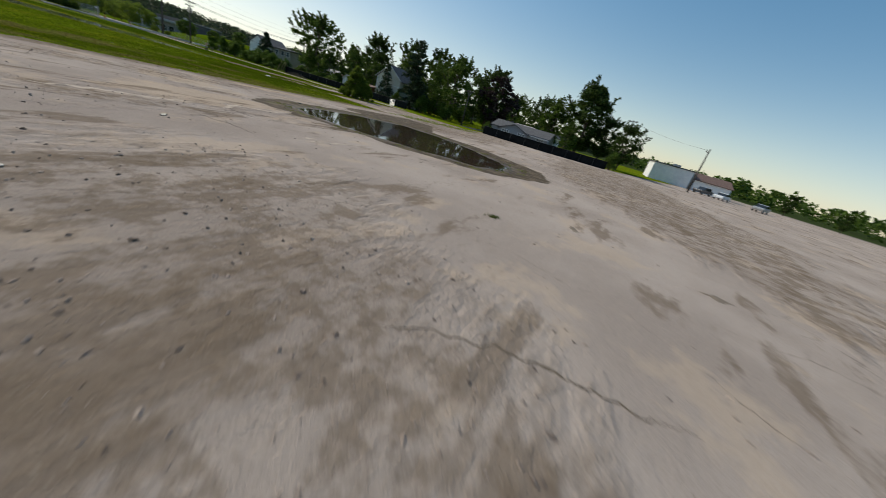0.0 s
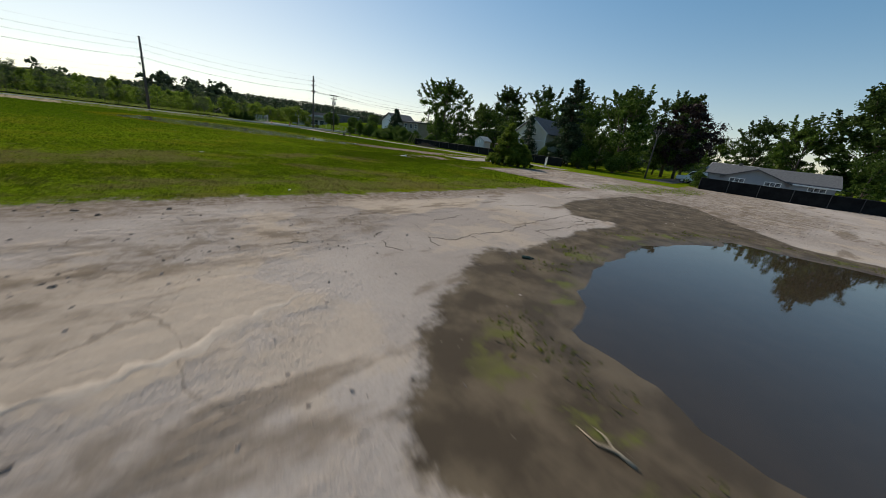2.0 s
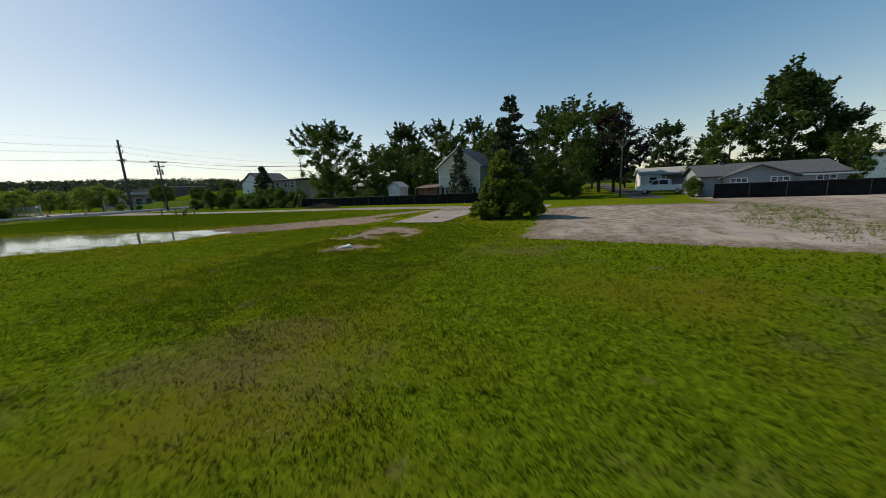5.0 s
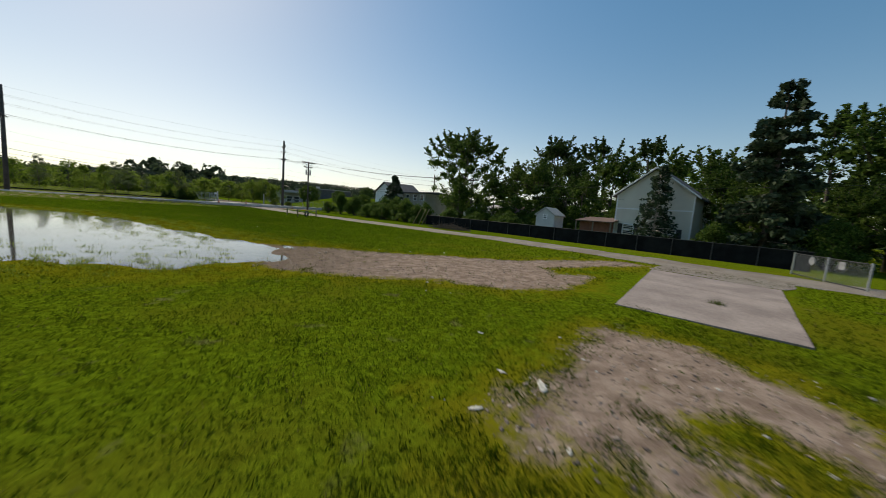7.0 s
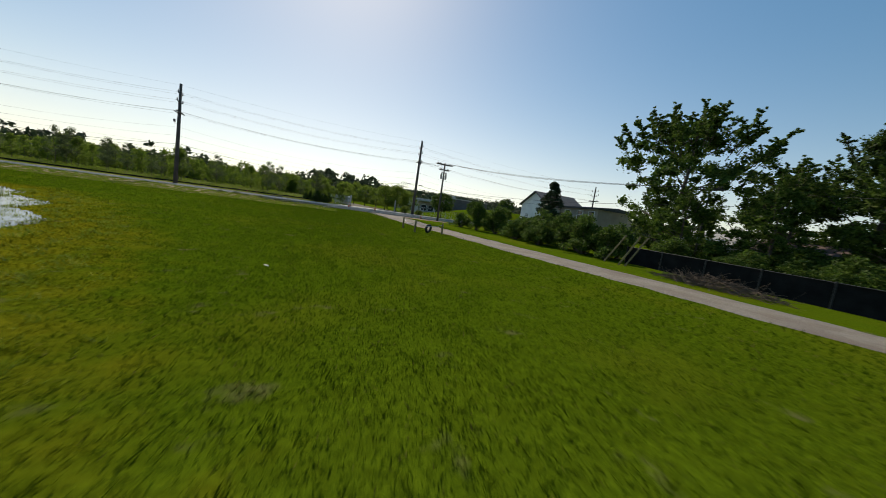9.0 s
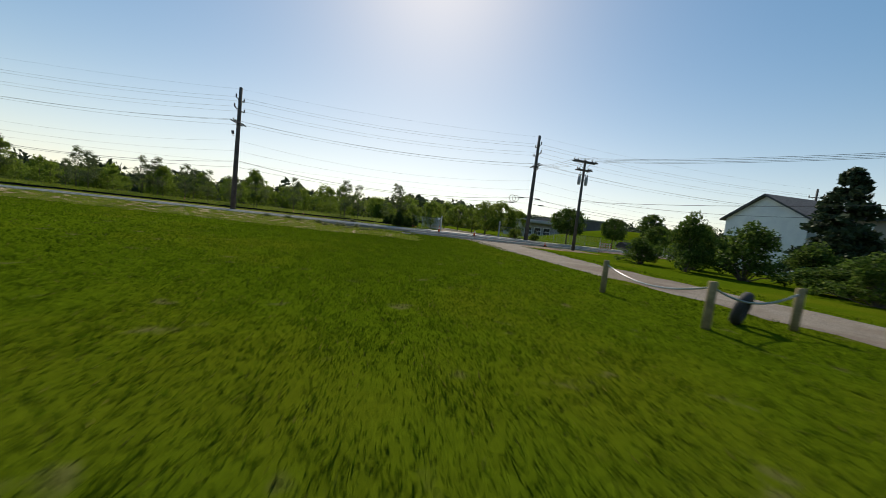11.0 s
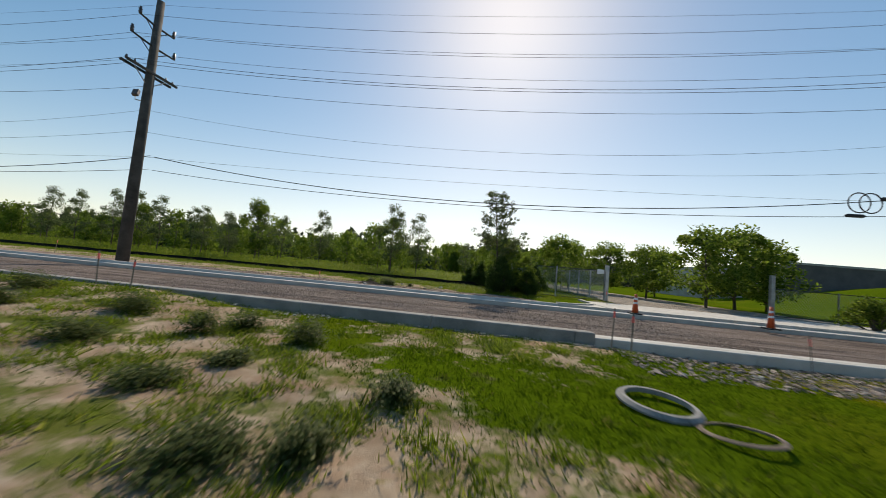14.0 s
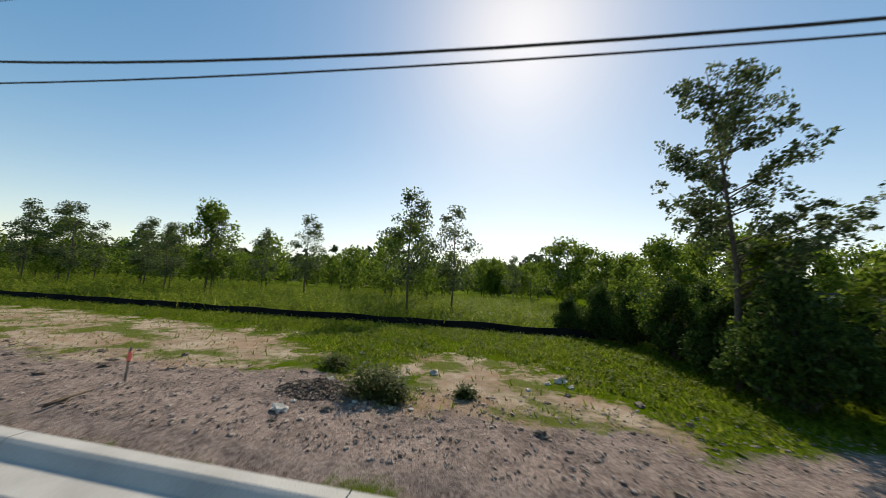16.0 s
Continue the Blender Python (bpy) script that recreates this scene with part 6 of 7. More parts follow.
fence("low dark screened fence in front of the ranch house", [(37.0, -92.1), (37.4, -101.5), (41.9, -111.6)], 1.2, M_BLACK)


def chain_link(label, pts, h, z=0.0, sign=False):
    """Posts, rails and a lattice of real wires."""
    ob = thing("chain_link_fence", label, "fence", kind="structure")
    for a, b in zip(pts, pts[1:]):
        a, b = Vector((*a, z)), Vector((*b, z))
        L = (b - a).length
        n = max(1, round(L / 2.5))
        for i in range(n + 1):
            p = a.lerp(b, i / n)
            part("post", tube(bmesh.new(), [tuple(p - Vector((0, 0, 0.1))), tuple(p + Vector((0, 0, h + 0.05)))], 0.04, 7), M_METAL, ob)
        for zz in (h, 0.06):
            part("rail", tube(bmesh.new(), [tuple(a + Vector((0, 0, zz))), tuple(b + Vector((0, 0, zz)))], 0.022, 6), M_DARKMETAL, ob)
        bm = bmesh.new()
        s = -h
        while s < L:
            for up in (1, -1):
                u0, u1 = s, s + h
                z0, z1 = (0, h) if up > 0 else (h, 0)
                c0, c1 = max(u0, 0), min(u1, L)
                if c1 > c0:
                    f0, f1 = (c0 - u0) / h, (c1 - u0) / h
                    tube(bm, [tuple(a.lerp(b, c0 / L) + Vector((0, 0, z0 + (z1 - z0) * f0))), tuple(a.lerp(b, c1 / L) + Vector((0, 0, z0 + (z1 - z0) * f1)))], 0.004, 3, False)
            s += 0.16
        part("mesh", bm, M_METAL, ob)
    return ob


chain_link("galvanised chain-link gate and fence at the alley bend", [(35.6, -74.8), (31.6, -76.8)], 1.1)
chain_link("chain-link fence beside the gateway", [(19.8, 5.4), (24.8, 4.6), (24.6, 16), (23.8, 30)], 1.7, 0.25)
chain_link("chain-link fence past the drive", [(33.4, 4.9), (36.8, 5.2), (52, 5.6), (68, 5.0)], 1.5, 0.25)
for x, y, h in ((24.9, 4.6, 2.0), (33.3, 4.8, 2.2)):
    tagged(part("gate_post", one_box((x - 0.09, y - 0.09, 0.1), (x + 0.09, y + 0.09, 0.25 + h), 0.01), M_METAL), "square grey steel gate post beside the drive", "gate post", "gate posts")
tagged(part("sign", one_box((24.35, 4.48, 1.75), (24.7, 4.5, 2.0)), M_WHITE), "small blank white sign on the gate fence", "sign")

# flat-roofed building past the drive
fb = thing("building", "long grey flat-roofed building past the drive", "building")
part("wall", one_box((46.5, 31.5, 0), (56, 45, 4.4)), M_BLOCK, fb)
part("hall", one_box((56, 30.5, 0), (68, 48, 5.6)), M_BRICK, fb)
part("canopy", one_box((44.5, 29.6, 3.6), (54, 31.5, 4.0)), M_BLOCK, fb)
part("parapet", one_box((55.9, 30.4, 5.5), (68.1, 30.7, 5.75)), M_BLOCK, fb)
part("roof_unit", one_box((58.0, 34, 5.6), (58.8, 35, 6.5)), M_METAL, fb)
for x in (47.4, 49.6, 51.8):
    window(fb, "y", 31.5, x, x + 1.5, 1.0, 2.6)

# ---- vehicles ----
def wheel(ob, x, y, r=0.36, w=0.24, side=1):
    t = part("wheel", tube(bmesh.new(), [(x, y - w / 2, r), (x, y - w / 2 + 0.03, r), (x, y + w / 2 - 0.03, r), (x, y + w / 2, r)], [r * 0.86, r, r, r * 0.86], 16), M_RUBBER, ob)
    part("rim", tube(bmesh.new(), [(x, y - w / 2 - 0.012, r), (x, y + w / 2 + 0.012, r)], r * 0.6, 12), M_METAL, t)


def pickup(label, m):
    ob = thing("pickup_truck", label, "truck", m)
    w = 0.97
    body = [(-2.9, 0.45), (2.85, 0.45), (2.9, 0.8), (2.8, 1.02), (1.45, 1.12), (-2.9, 1.12)]
    bm = prism(bmesh.new(), body, "y", -w, w)
    bmesh.ops.bevel(bm, geom=list(bm.edges), offset=0.05, segments=2, affect="EDGES")
    part("body", bm, M_CAR_WHITE, ob)
    cab = prism(bmesh.new(), [(-0.95, 1.1), (1.5, 1.1), (0.85, 1.8), (-0.8, 1.85)], "y", -0.86, 0.86)
    bmesh.ops.bevel(cab, geom=list(cab.edges), offset=0.05, segments=2, affect="EDGES")
    part("cab", cab, M_CAR_WHITE, ob)
    for s in (-1, 1):
        part("side_window", prism(bmesh.new(), [(-0.75, 1.2), (0.22, 1.2), (0.22, 1.72), (-0.72, 1.74)], "y", s * 0.85, s * 0.875), M_GLASS, ob)
        part("side_window", prism(bmesh.new(), [(0.32, 1.2), (1.25, 1.2), (0.82, 1.7), (0.32, 1.72)], "y", s * 0.85, s * 0.875), M_GLASS, ob)
        part("headlight", one_box((2.8, s * 0.6 - 0.2, 0.8), (2.9, s * 0.6 + 0.2, 0.95)), M_METAL, ob)
        part("tail_light", one_box((-2.92, s * 0.85 - 0.08, 0.75), (-2.86, s * 0.85 + 0.08, 1.05)), M_RED, ob)
    for x in (-1.85, 1.85):
        for y in (-0.85, 0.85):
            wheel(ob, x, y)
    part("bumper", one_box((2.85, -0.9, 0.45), (3.0, 0.9, 0.62), 0.02), M_METAL, ob)
    return ob


def car(label, m, paint, name="car"):
    ob = thing(name, label, "car", m, "parked cars")
    bm = prism(bmesh.new(), [(-2.2, 0.35), (2.2, 0.35), (2.25, 0.65), (2.1, 0.85), (1.1, 0.95), (-2.1, 1.0), (-2.25, 0.7)], "y", -0.87, 0.87)
    bmesh.ops.bevel(bm, geom=list(bm.edges), offset=0.06, segments=2, affect="EDGES")
    part("body", bm, paint, ob)
    bm = prism(bmesh.new(), [(-1.7, 0.95), (1.05, 0.93), (0.35, 1.42), (-1.2, 1.45)], "y", -0.76, 0.76)
    part("cabin", bm, M_GLASS, ob, "dark glazed cabin")
    part("roof", prism(bmesh.new(), [(-1.25, 1.42), (0.38, 1.4), (0.3, 1.47), (-1.1, 1.49)], "y", -0.77, 0.77), paint, ob)
    for x in (-1.35, 1.35):
        for y in (-0.78, 0.78):
            wheel(ob, x, y, 0.31, 0.2)
    return ob


pickup("white crew-cab pickup truck parked across the side street", pose(48.8, -90.2, 0, 0, 0, 72) @ Matrix.Diagonal((0.88, 0.92, 0.92, 1)))
car("dark car parked in front of the warehouse", pose(68.6, -130.1, 0, 0, 0, 140), M_CAR_DARK)
car("white car parked in front of the warehouse", pose(66.7, -133.1, 0, 0, 0, 150), M_CAR_WHITE)
car("grey car parked beyond the leaning pole", pose(64.4, -138.9, 0, 0, 0, 150), M_METAL)
# far buildings seen past the lot
ware = thing("warehouse", "long white flat-roofed warehouse beyond the lot", "building")
part("wall", one_box((92, -145, 0), (108, -134.5, 4.4)), M_WHITE, ware)
part("roof", one_box((91.8, -145.2, 4.4), (108.2, -134.3, 4.65)), M_ROOF, ware)
part("roof_unit", one_box((94, -141.5, 4.65), (95.4, -139.5, 5.2)), M_METAL, ware)
brownh = gable_house("house", "white house with a brown roof beside the warehouse", 92, 102, -155, -146, 2.8, 4.4, "y", M_WHITE, M_ROOF_BROWN)
yard = gable_house("shed", "weathered wooden yard building with a pale front", 80, 88, -196, -189, 3.0, 4.2, "x", M_REDWOOD, M_ROOF_BROWN)
EAST_PLOT = pose(-4.97, -91.14, 0, 0, 0, 1.55) @ Matrix.Diagonal((0.82, 0.82, 0.88, 1)) @ Matrix.Translation((9.946, 96.027, 0))
for far_house in (ware, brownh, yard):
    far_house.matrix_basis = EAST_PLOT
for i, (x, y, paint, label) in enumerate(((68.7, -178.5, M_RED, "faded red box trailer in a yard"), (65.6, -186, M_METAL, "grey box trailer in a yard"), (62.5, -192.6, M_RED, "dark red box trailer in a yard"))):
    tr = thing("trailer", label, "trailer", pose(x, y, 0, 0, 0, 20), "trailers")
    part("box", one_box((-1.2, -3.2, 0.8), (1.2, 3.2, 3.2), 0.04), paint, tr)
    part("chassis", one_box((-0.9, -3.1, 0.55), (0.9, 3.1, 0.78)), M_RUBBER, tr)
    for yy in (-2.2, 2.2):
        for xx in (-1.0, 1.0):
            t = part("wheel", tube(bmesh.new(), [(xx - 0.14, yy, 0.45), (xx + 0.14, yy, 0.45)], 0.45, 12), M_RUBBER, tr)
for x, y, s in ((95.1, -153.2, 1.0), (90.4, -162.4, 0.8), (85.8, -174, 0.9), (81.2, -183.9, 0.8), (78.2, -195.5, 0.9), (70.3, -207.2, 0.9), (101.3, -140.7, 0.9)):
    copy_thing(round_maple, at(x, y, x * 3, s * 0.36))
# covered boat behind the barricade
boat = thing("covered_boat", "boat on a trailer under a dark tarpaulin", "boat", pose(51.3, 0.3, 0.1, 0, 0, 8) @ Matrix.Diagonal((0.85, 0.85, 0.85, 1)))
bm = prism(bmesh.new(), [(-2.9, 0.55), (2.4, 0.5), (3.2, 0.95), (-2.9, 0.95)], "y", -0.95, 0.95)
part("hull", bm, M_DULL_HULL, boat)
bm = prism(bmesh.new(), [(-1.1, 0.68), (1.1, 0.68), (0.8, 1.25), (0.0, 1.6), (-0.8, 1.25)], "x", -2.95, 2.3)
bmesh.ops.bevel(bm, geom=list(bm.edges), offset=0.08, segments=2, affect="EDGES")
part("tarpaulin", bm, M_TARP, boat)
part("trailer_frame", one_box((-2.6, -0.8, 0.32), (3.6, 0.8, 0.5)), M_METAL, boat)
for y in (-1.0, 1.0):
    wheel(boat, -0.6, y, 0.32, 0.2)
# striped barricade
bar = thing("barricade", "orange and white striped road barricade", "barricade", pose(44.8, -2.8, 0.05, 0, 0, 6) @ Matrix.Diagonal((0.8, 0.8, 0.86, 1)))
for x in (-0.85, 0.85):
    part("leg", one_box((x - 0.04, -0.04, 0.0), (x + 0.04, 0.04, 1.25)), M_WHITE_SHADE_DULL, bar)
    part("foot", one_box((x - 0.05, -0.4, 0.0), (x + 0.05, 0.4, 0.08)), M_METAL, bar)
for z in (0.35, 0.7, 1.05):
    board = part("board", one_box((-1.1, -0.07, z - 0.1), (1.1, -0.04, z + 0.1)), M_WHITE_SHADE_DULL, bar)
    for k in range(5):
        x = -0.95 + k * 0.45
        part("stripe", prism(bmesh.new(), [(x, z - 0.1), (x + 0.16, z - 0.1), (x + 0.3, z + 0.1), (x + 0.14, z + 0.1)], "y", -0.075, -0.071), M_ORANGE, board)


# ---- small things ----
def cone(x, y, z, label, tall=0.9):
    ob = thing("traffic_cone", label, "traffic cone", pose(x, y, z), "traffic cones")
    part("base", one_box((-0.2, -0.2, 0), (0.2, 0.2, 0.05), 0.01), M_RUBBER, ob)
    part("body", tube(bmesh.new(), [(0, 0, 0.05), (0, 0, tall * 0.75), (0, 0, tall)], [0.12, 0.06, 0.045], 14), M_ORANGE, ob, smooth=True)
    for k in (0.5, 0.72):
        r = 0.12 - 0.06 * k / 0.75 + 0.006
        part("band", tube(bmesh.new(), [(0, 0, tall * k), (0, 0, tall * (k + 0.1))], [r, r - 0.01], 14), M_WHITE, ob)
    return ob


cone(24.1, -0.75, 0.19, "slim orange traffic cone with white bands at the driveway", 0.78)
cone(28.4, -1.4, 0.17, "slim orange traffic cone with white bands on the apron", 0.8)
cone(34.8, -7.6, 0.02, "slim orange and white channel marker beside rubble", 0.5)


def stake(x, y, z, h, label, ribbon=True, lean=4):
    ob = thing("survey_stake", label, "survey stake", pose(x, y, z, lean, lean * 0.6, x * 40), "survey stakes")
    part("lath", one_box((-0.013, -0.006, -0.1), (0.013, 0.006, h)), M_WOOD, ob)
    if ribbon:
        bm = one_box((-0.02, -0.012, h - 0.18), (0.02, 0.012, h - 0.06))
        part("ribbon", bm, M_PINK, ob, "pink flagging ribbon")


for x, y, z, h in ((9.2, -7.9, 0.15, 0.9), (10.1, -7.9, 0.13, 0.8), (20.6, -7.75, 0, 0.85), (20.9, -7.9, 0, 0.8), (23.6, -8.3, 0, 0.75), (23.9, 1.6, 0.25, 0.7), (10.1, 0.9, 0.25, 0.45), (-6, 1.4, 0.25, 0.8)):
    stake(x, y, z, h, "thin wooden survey stake with a pink ribbon")


def post(x, y, h, label, r=0.07):
    ob = part("bollard_post", tube(bmesh.new(), [(x, y, -0.1), (x, y, h - 0.03), (x, y, h)], [r, r, r * 0.8], 10), M_POST, smooth=True)
    return tagged(ob, label, "post", "posts with a chain")


POSTS = [(24.95, -33.0), (25.05, -35.9), (27.3, -35.6)]
for i, (x, y) in enumerate(POSTS):
    post(x, y, 0.85, "short weathered timber post at the alley edge")
wire((24.95, -33.0, 0.75), (25.05, -35.9, 0.75), 0.25, 0.02, M_METAL, "chain", "rusty chain slung between short posts")
wire((25.05, -35.9, 0.75), (27.3, -35.6, 0.75), 0.25, 0.02, M_METAL, "chain", "rusty chain slung between short posts")
tyre = bmesh.new()
tube(tyre, [(0.26 * math.cos(a), 0, 0.34 + 0.26 * math.sin(a)) for a in np.linspace(0, 6.283, 21)], 0.09, 8, False)
bmesh.ops.transform(tyre, matrix=pose(26.2, -35.4, 0.0, 12, 0, 30), verts=tyre.verts)
tagged(part("tyre", tyre, M_RUBBER, smooth=True), "old black tyre standing against the posts", "tyre")
# leaning boards by the hedge
for x, y, lx in ((36.1, -42.9, 14), (36.0, -44.1, 8), (36.2, -44.4, 10)):
    ob = part("leaning_board", one_box((-0.045, -0.035, 0), (0.045, 0.035, 2.2), 0.006), M_POST)
    ob.matrix_basis = pose(x, y, -0.02, 24 + lx * 0.4, lx * 0.5, 0)
    tagged(ob, "pale timber leaning against the hedge", "board", "leaning boards")
# heap of cut brush
rnd = random.Random(15)
bm = bmesh.new()
for _ in range(520):
    a, r = rnd.uniform(0, 6.283), rnd.random() ** 0.6
    c = Vector((35.6 + math.cos(a) * r * 1.1, -49.6 + math.sin(a) * r * 2.6, 0.05 + 0.55 * (1 - r) * rnd.random()))
    d = Vector((rnd.gauss(0, 1), rnd.gauss(0, 1), rnd.gauss(0, 0.35))).normalized() * rnd.uniform(0.3, 0.8)
    p, q = c - d, c + d
    p.z, q.z = max(p.z, 0.01), max(q.z, 0.01)
    tube(bm, [p, c + Vector((0, 0, 0.04)), q], [0.011, 0.008, 0.003], 4)
tagged(part("brush_heap", bm, M_TWIG), "heap of dry cut branches beside the alley", "brush heap", kind="stuff")
M_DULL = plain("weathered_ring", (0.15, 0.145, 0.138), (0.27, 0.262, 0.25), 5.0, 0.9)
# manhole frame and lid left on the grass
def ring(name, label, x, y, r, w, h, tilt, material):
    bm = bmesh.new()
    rows = []
    for k in range(28):
        a = 2 * math.pi * k / 28
        rows.append([bm.verts.new((math.cos(a) * q, math.sin(a) * q, z)) for q, z in ((r, 0), (r, h * 0.4), (r - w * 0.45, h), (r - w, h), (r - w, 0))])
    for u, v in zip(rows, rows[1:] + rows[:1]):
        for j in range(4):
            bm.faces.new((u[j], v[j], v[j + 1], u[j + 1]))
        bm.faces.new((u[4], v[4], v[0], u[0]))
    bmesh.ops.recalc_face_normals(bm, faces=bm.faces)
    ob = part(name, bm, material)
    ob.matrix_basis = pose(x, y, 0.03, tilt, 0, 30)
    return tagged(ob, label, "manhole ring", "manhole rings")


ring("manhole_ring", "pale grey concrete manhole ring lying in the grass", 20.05, -10.55, 0.42, 0.085, 0.055, 4, M_DULL)
ring("manhole_ring", "dark iron manhole ring half sunk in the grass", 20.5, -11.1, 0.33, 0.05, 0.02, -7, M_DARKSTONE)
# silt barrier at the meadow edge
bm = bmesh.new()
rows = []
for i in range(181):
    x = -52 + i * 0.4
    y = 7.4 + 0.055 * max(0, x + 10) + 0.12 * math.sin(x * 0.7)
    h = 0.30 + 0.07 * noise.noise(Vector((x * 0.6, 0, 2)))
    rows.append([bm.verts.new((x, y + o, z)) for o, z in ((-0.02, 0.2), (-0.02, 0.22 + h), (0.02, 0.22 + h), (0.02, 0.2))])
for u, v in zip(rows, rows[1:]):
    for k in range(4):
        bm.faces.new((u[k], v[k], v[(k + 1) % 4], u[(k + 1) % 4]))
bmesh.ops.recalc_face_normals(bm, faces=bm.faces)
tagged(part("silt_fence", bm, M_BLACK), "low black silt fence along the meadow edge", "silt fence", kind="structure")


def blob(r, seed, flat=0.6, material=None, rough=0.35, fine=2):
    rb = random.Random(seed)
    bm = bmesh.new()
    bmesh.ops.create_icosphere(bm, subdivisions=fine, radius=r)
    for v in bm.verts:
        k = 1 + rough * noise.noise(v.co * (1.6 / r) + Vector((seed, 0, 0)))
        v.co *= k
        v.co.z *= flat
    return bm


# crumpled white bag and scattered litter
bag = bmesh.new()
rows = []
for i in range(29):
    u = i / 28
    r = 0.012 + 0.075 * math.exp(-((u - 0.34) / 0.25) ** 2) + 0.12 * math.exp(-((u - 0.76) / 0.22) ** 2)
    r *= min(1.0, math.sqrt(max(0.0, 1.0 - u)) * 2.6 + 0.04)
    ring_v = []
    for k in range(26):
        a = k * math.tau / 26
        c = Vector((math.cos(a), u * 4, math.sin(a)))
        rr = r * (1 + 0.30 * noise.noise(c * 1.5) + 0.22 * noise.noise(c * 4.3) - 0.14 * abs(noise.noise(c * 9.0)))
        ring_v.append(bag.verts.new((rr * math.cos(a) + 0.02 * math.sin(u * 7), 0.58 * u + 0.02 * noise.noise(c * 3), max(0.004, 0.4 * r + 0.6 * rr * math.sin(a)))))
    rows.append(ring_v)
for p, q in zip(rows, rows[1:]):
    for k in range(26):
        bag.faces.new((p[k], p[(k + 1) % 26], q[(k + 1) % 26], q[k]))
bag.faces.new(rows[0])
bag.faces.new(rows[-1][::-1])
bmesh.ops.recalc_face_normals(bag, faces=bag.faces)
bmesh.ops.transform(bag, matrix=pose(11.15, -74.12, 0.0, 0, 0, -146), verts=bag.verts)
tagged(part("plastic_bag", bag, M_PLASTIC_WHITE, smooth=True), "knotted white plastic bag lying on bare earth", "plastic bag")
LITTER = [(-4.2, -79.1, 0.13), (-3.7, -88.6, 0.09), (17.0, -50.3, 0.10), (-8.4, -94.7, 0.12), (-12.2, -102.9, 0.15), (17.2, -91.7, 0.16), (-15.8, -106.8, 0.18),
          (14.03, -72.3, 0.13), (13.93, -71.79, 0.07), (13.07, -72.08, 0.08), (13.24, -72.99, 0.05), (14.75, -70.78, 0.07), (13.17, -74.0, 0.05), (13.06, -74.68, 0.07), (13.3, -75.98, 0.06), (14.14, -77.07, 0.06), (15.74, -71.69, 0.05)]
for i, (x, y, r) in enumerate(LITTER):
    bm = bmesh.new()
    bmesh.ops.create_grid(bm, x_segments=6, y_segments=4, size=r)
    for v in bm.verts:
        p = v.co * (5 / r) * 0.22 + Vector((i * 7.3, 0, 0))
        sx, sy = v.co.x / r, v.co.y / r
        v.co.x, v.co.y = r * sx * math.sqrt(1 - sy * sy / 2), r * sy * math.sqrt(1 - sx * sx / 2)
        v.co = Vector((v.co.x * (1 + 0.3 * noise.noise(p * 2)), v.co.y * (0.38 + 0.4 * noise.noise(p * 3)), 0.012 + r * 0.28 * abs(noise.noise(p * 1.7)) ** 1.2))
    bmesh.ops.solidify(bm, geom=list(bm.faces), thickness=0.004)
    ob = part("litter", bm, M_PAPER, smooth=True)
    ob.matrix_basis = pose(x, y, float(height(np.array([x]), np.array([y]))[0]) , 0, 0, i * 57)
    tagged(ob, "crumpled scrap of white litter on the ground", "litter", "litter")
# stones
rnd = random.Random(77)
stones = []
for k in range(5):
    mesh = bpy.data.meshes.new("stone")
    bm = blob(0.1, 40 + k, 0.6, rough=0.9)
    bm.to_mesh(mesh)
    bm.free()
    mesh.materials.append(M_STONE if k < 3 else M_DARKSTONE)
    stones.append(mesh)


def strew(n, x0, x1, y0, y1, lo, hi, dark=False, label="pale broken stone lying on the ground", z=0.0):
    for _ in range(n):
        x, y = rnd.uniform(x0, x1), rnd.uniform(y0, y1)
        s = lo + (hi - lo) * rnd.random() ** 2.5
        ob = new("stone", stones[rnd.randint(3, 4) if dark else rnd.randint(0, 2)])
        zz = float(height(np.array([x]), np.array([y]))[0])
        ob.matrix_basis = pose(x, y, max(zz, -0.03) + 0.03 * s + z, 0, 0, rnd.uniform(0, 360)) @ Matrix.Diagonal((s * rnd.uniform(0.8, 1.5), s, s, 1))
        tagged(ob, label, "stone", "loose stones")


strew(24, 12.8, 17.4, -75.6, -71.6, 0.08, 0.3)
strew(20, 14, 22, -69.5, -61.5, 0.12, 0.4)
strew(60, -20, -11.5, -113.5, -104.5, 0.08, 0.35, True, "dark lump of rubble on the concrete")
strew(40, -9, 12, -90.8, -89.4, 0.08, 0.4, True, "dark lump of rubble at the turf edge")
strew(60, 4, 17.5, 0.1, 2.4, 0.1, 0.7, True, "broken lump of earth and stone behind the kerb")
strew(20, 12, 17, 0.6, 4.4, 0.3, 1.0)
strew(46, 20.8, 34, -9.0, -7.7, 0.15, 0.7, False, "broken concrete rubble beside the low gutter")
strew(60, 12.5, 15.5, -8.0, -7.55, 0.12, 0.45)


# ---- grass, weeds and gravel as loose stuff ----
def sample(n, x0, x1, y0, y1, keep, rs):
    x, y = rs.uniform(x0, x1, n), rs.uniform(y0, y1, n)
    k = rs.rand(n) < keep(x, y)
    return x[k], y[k]


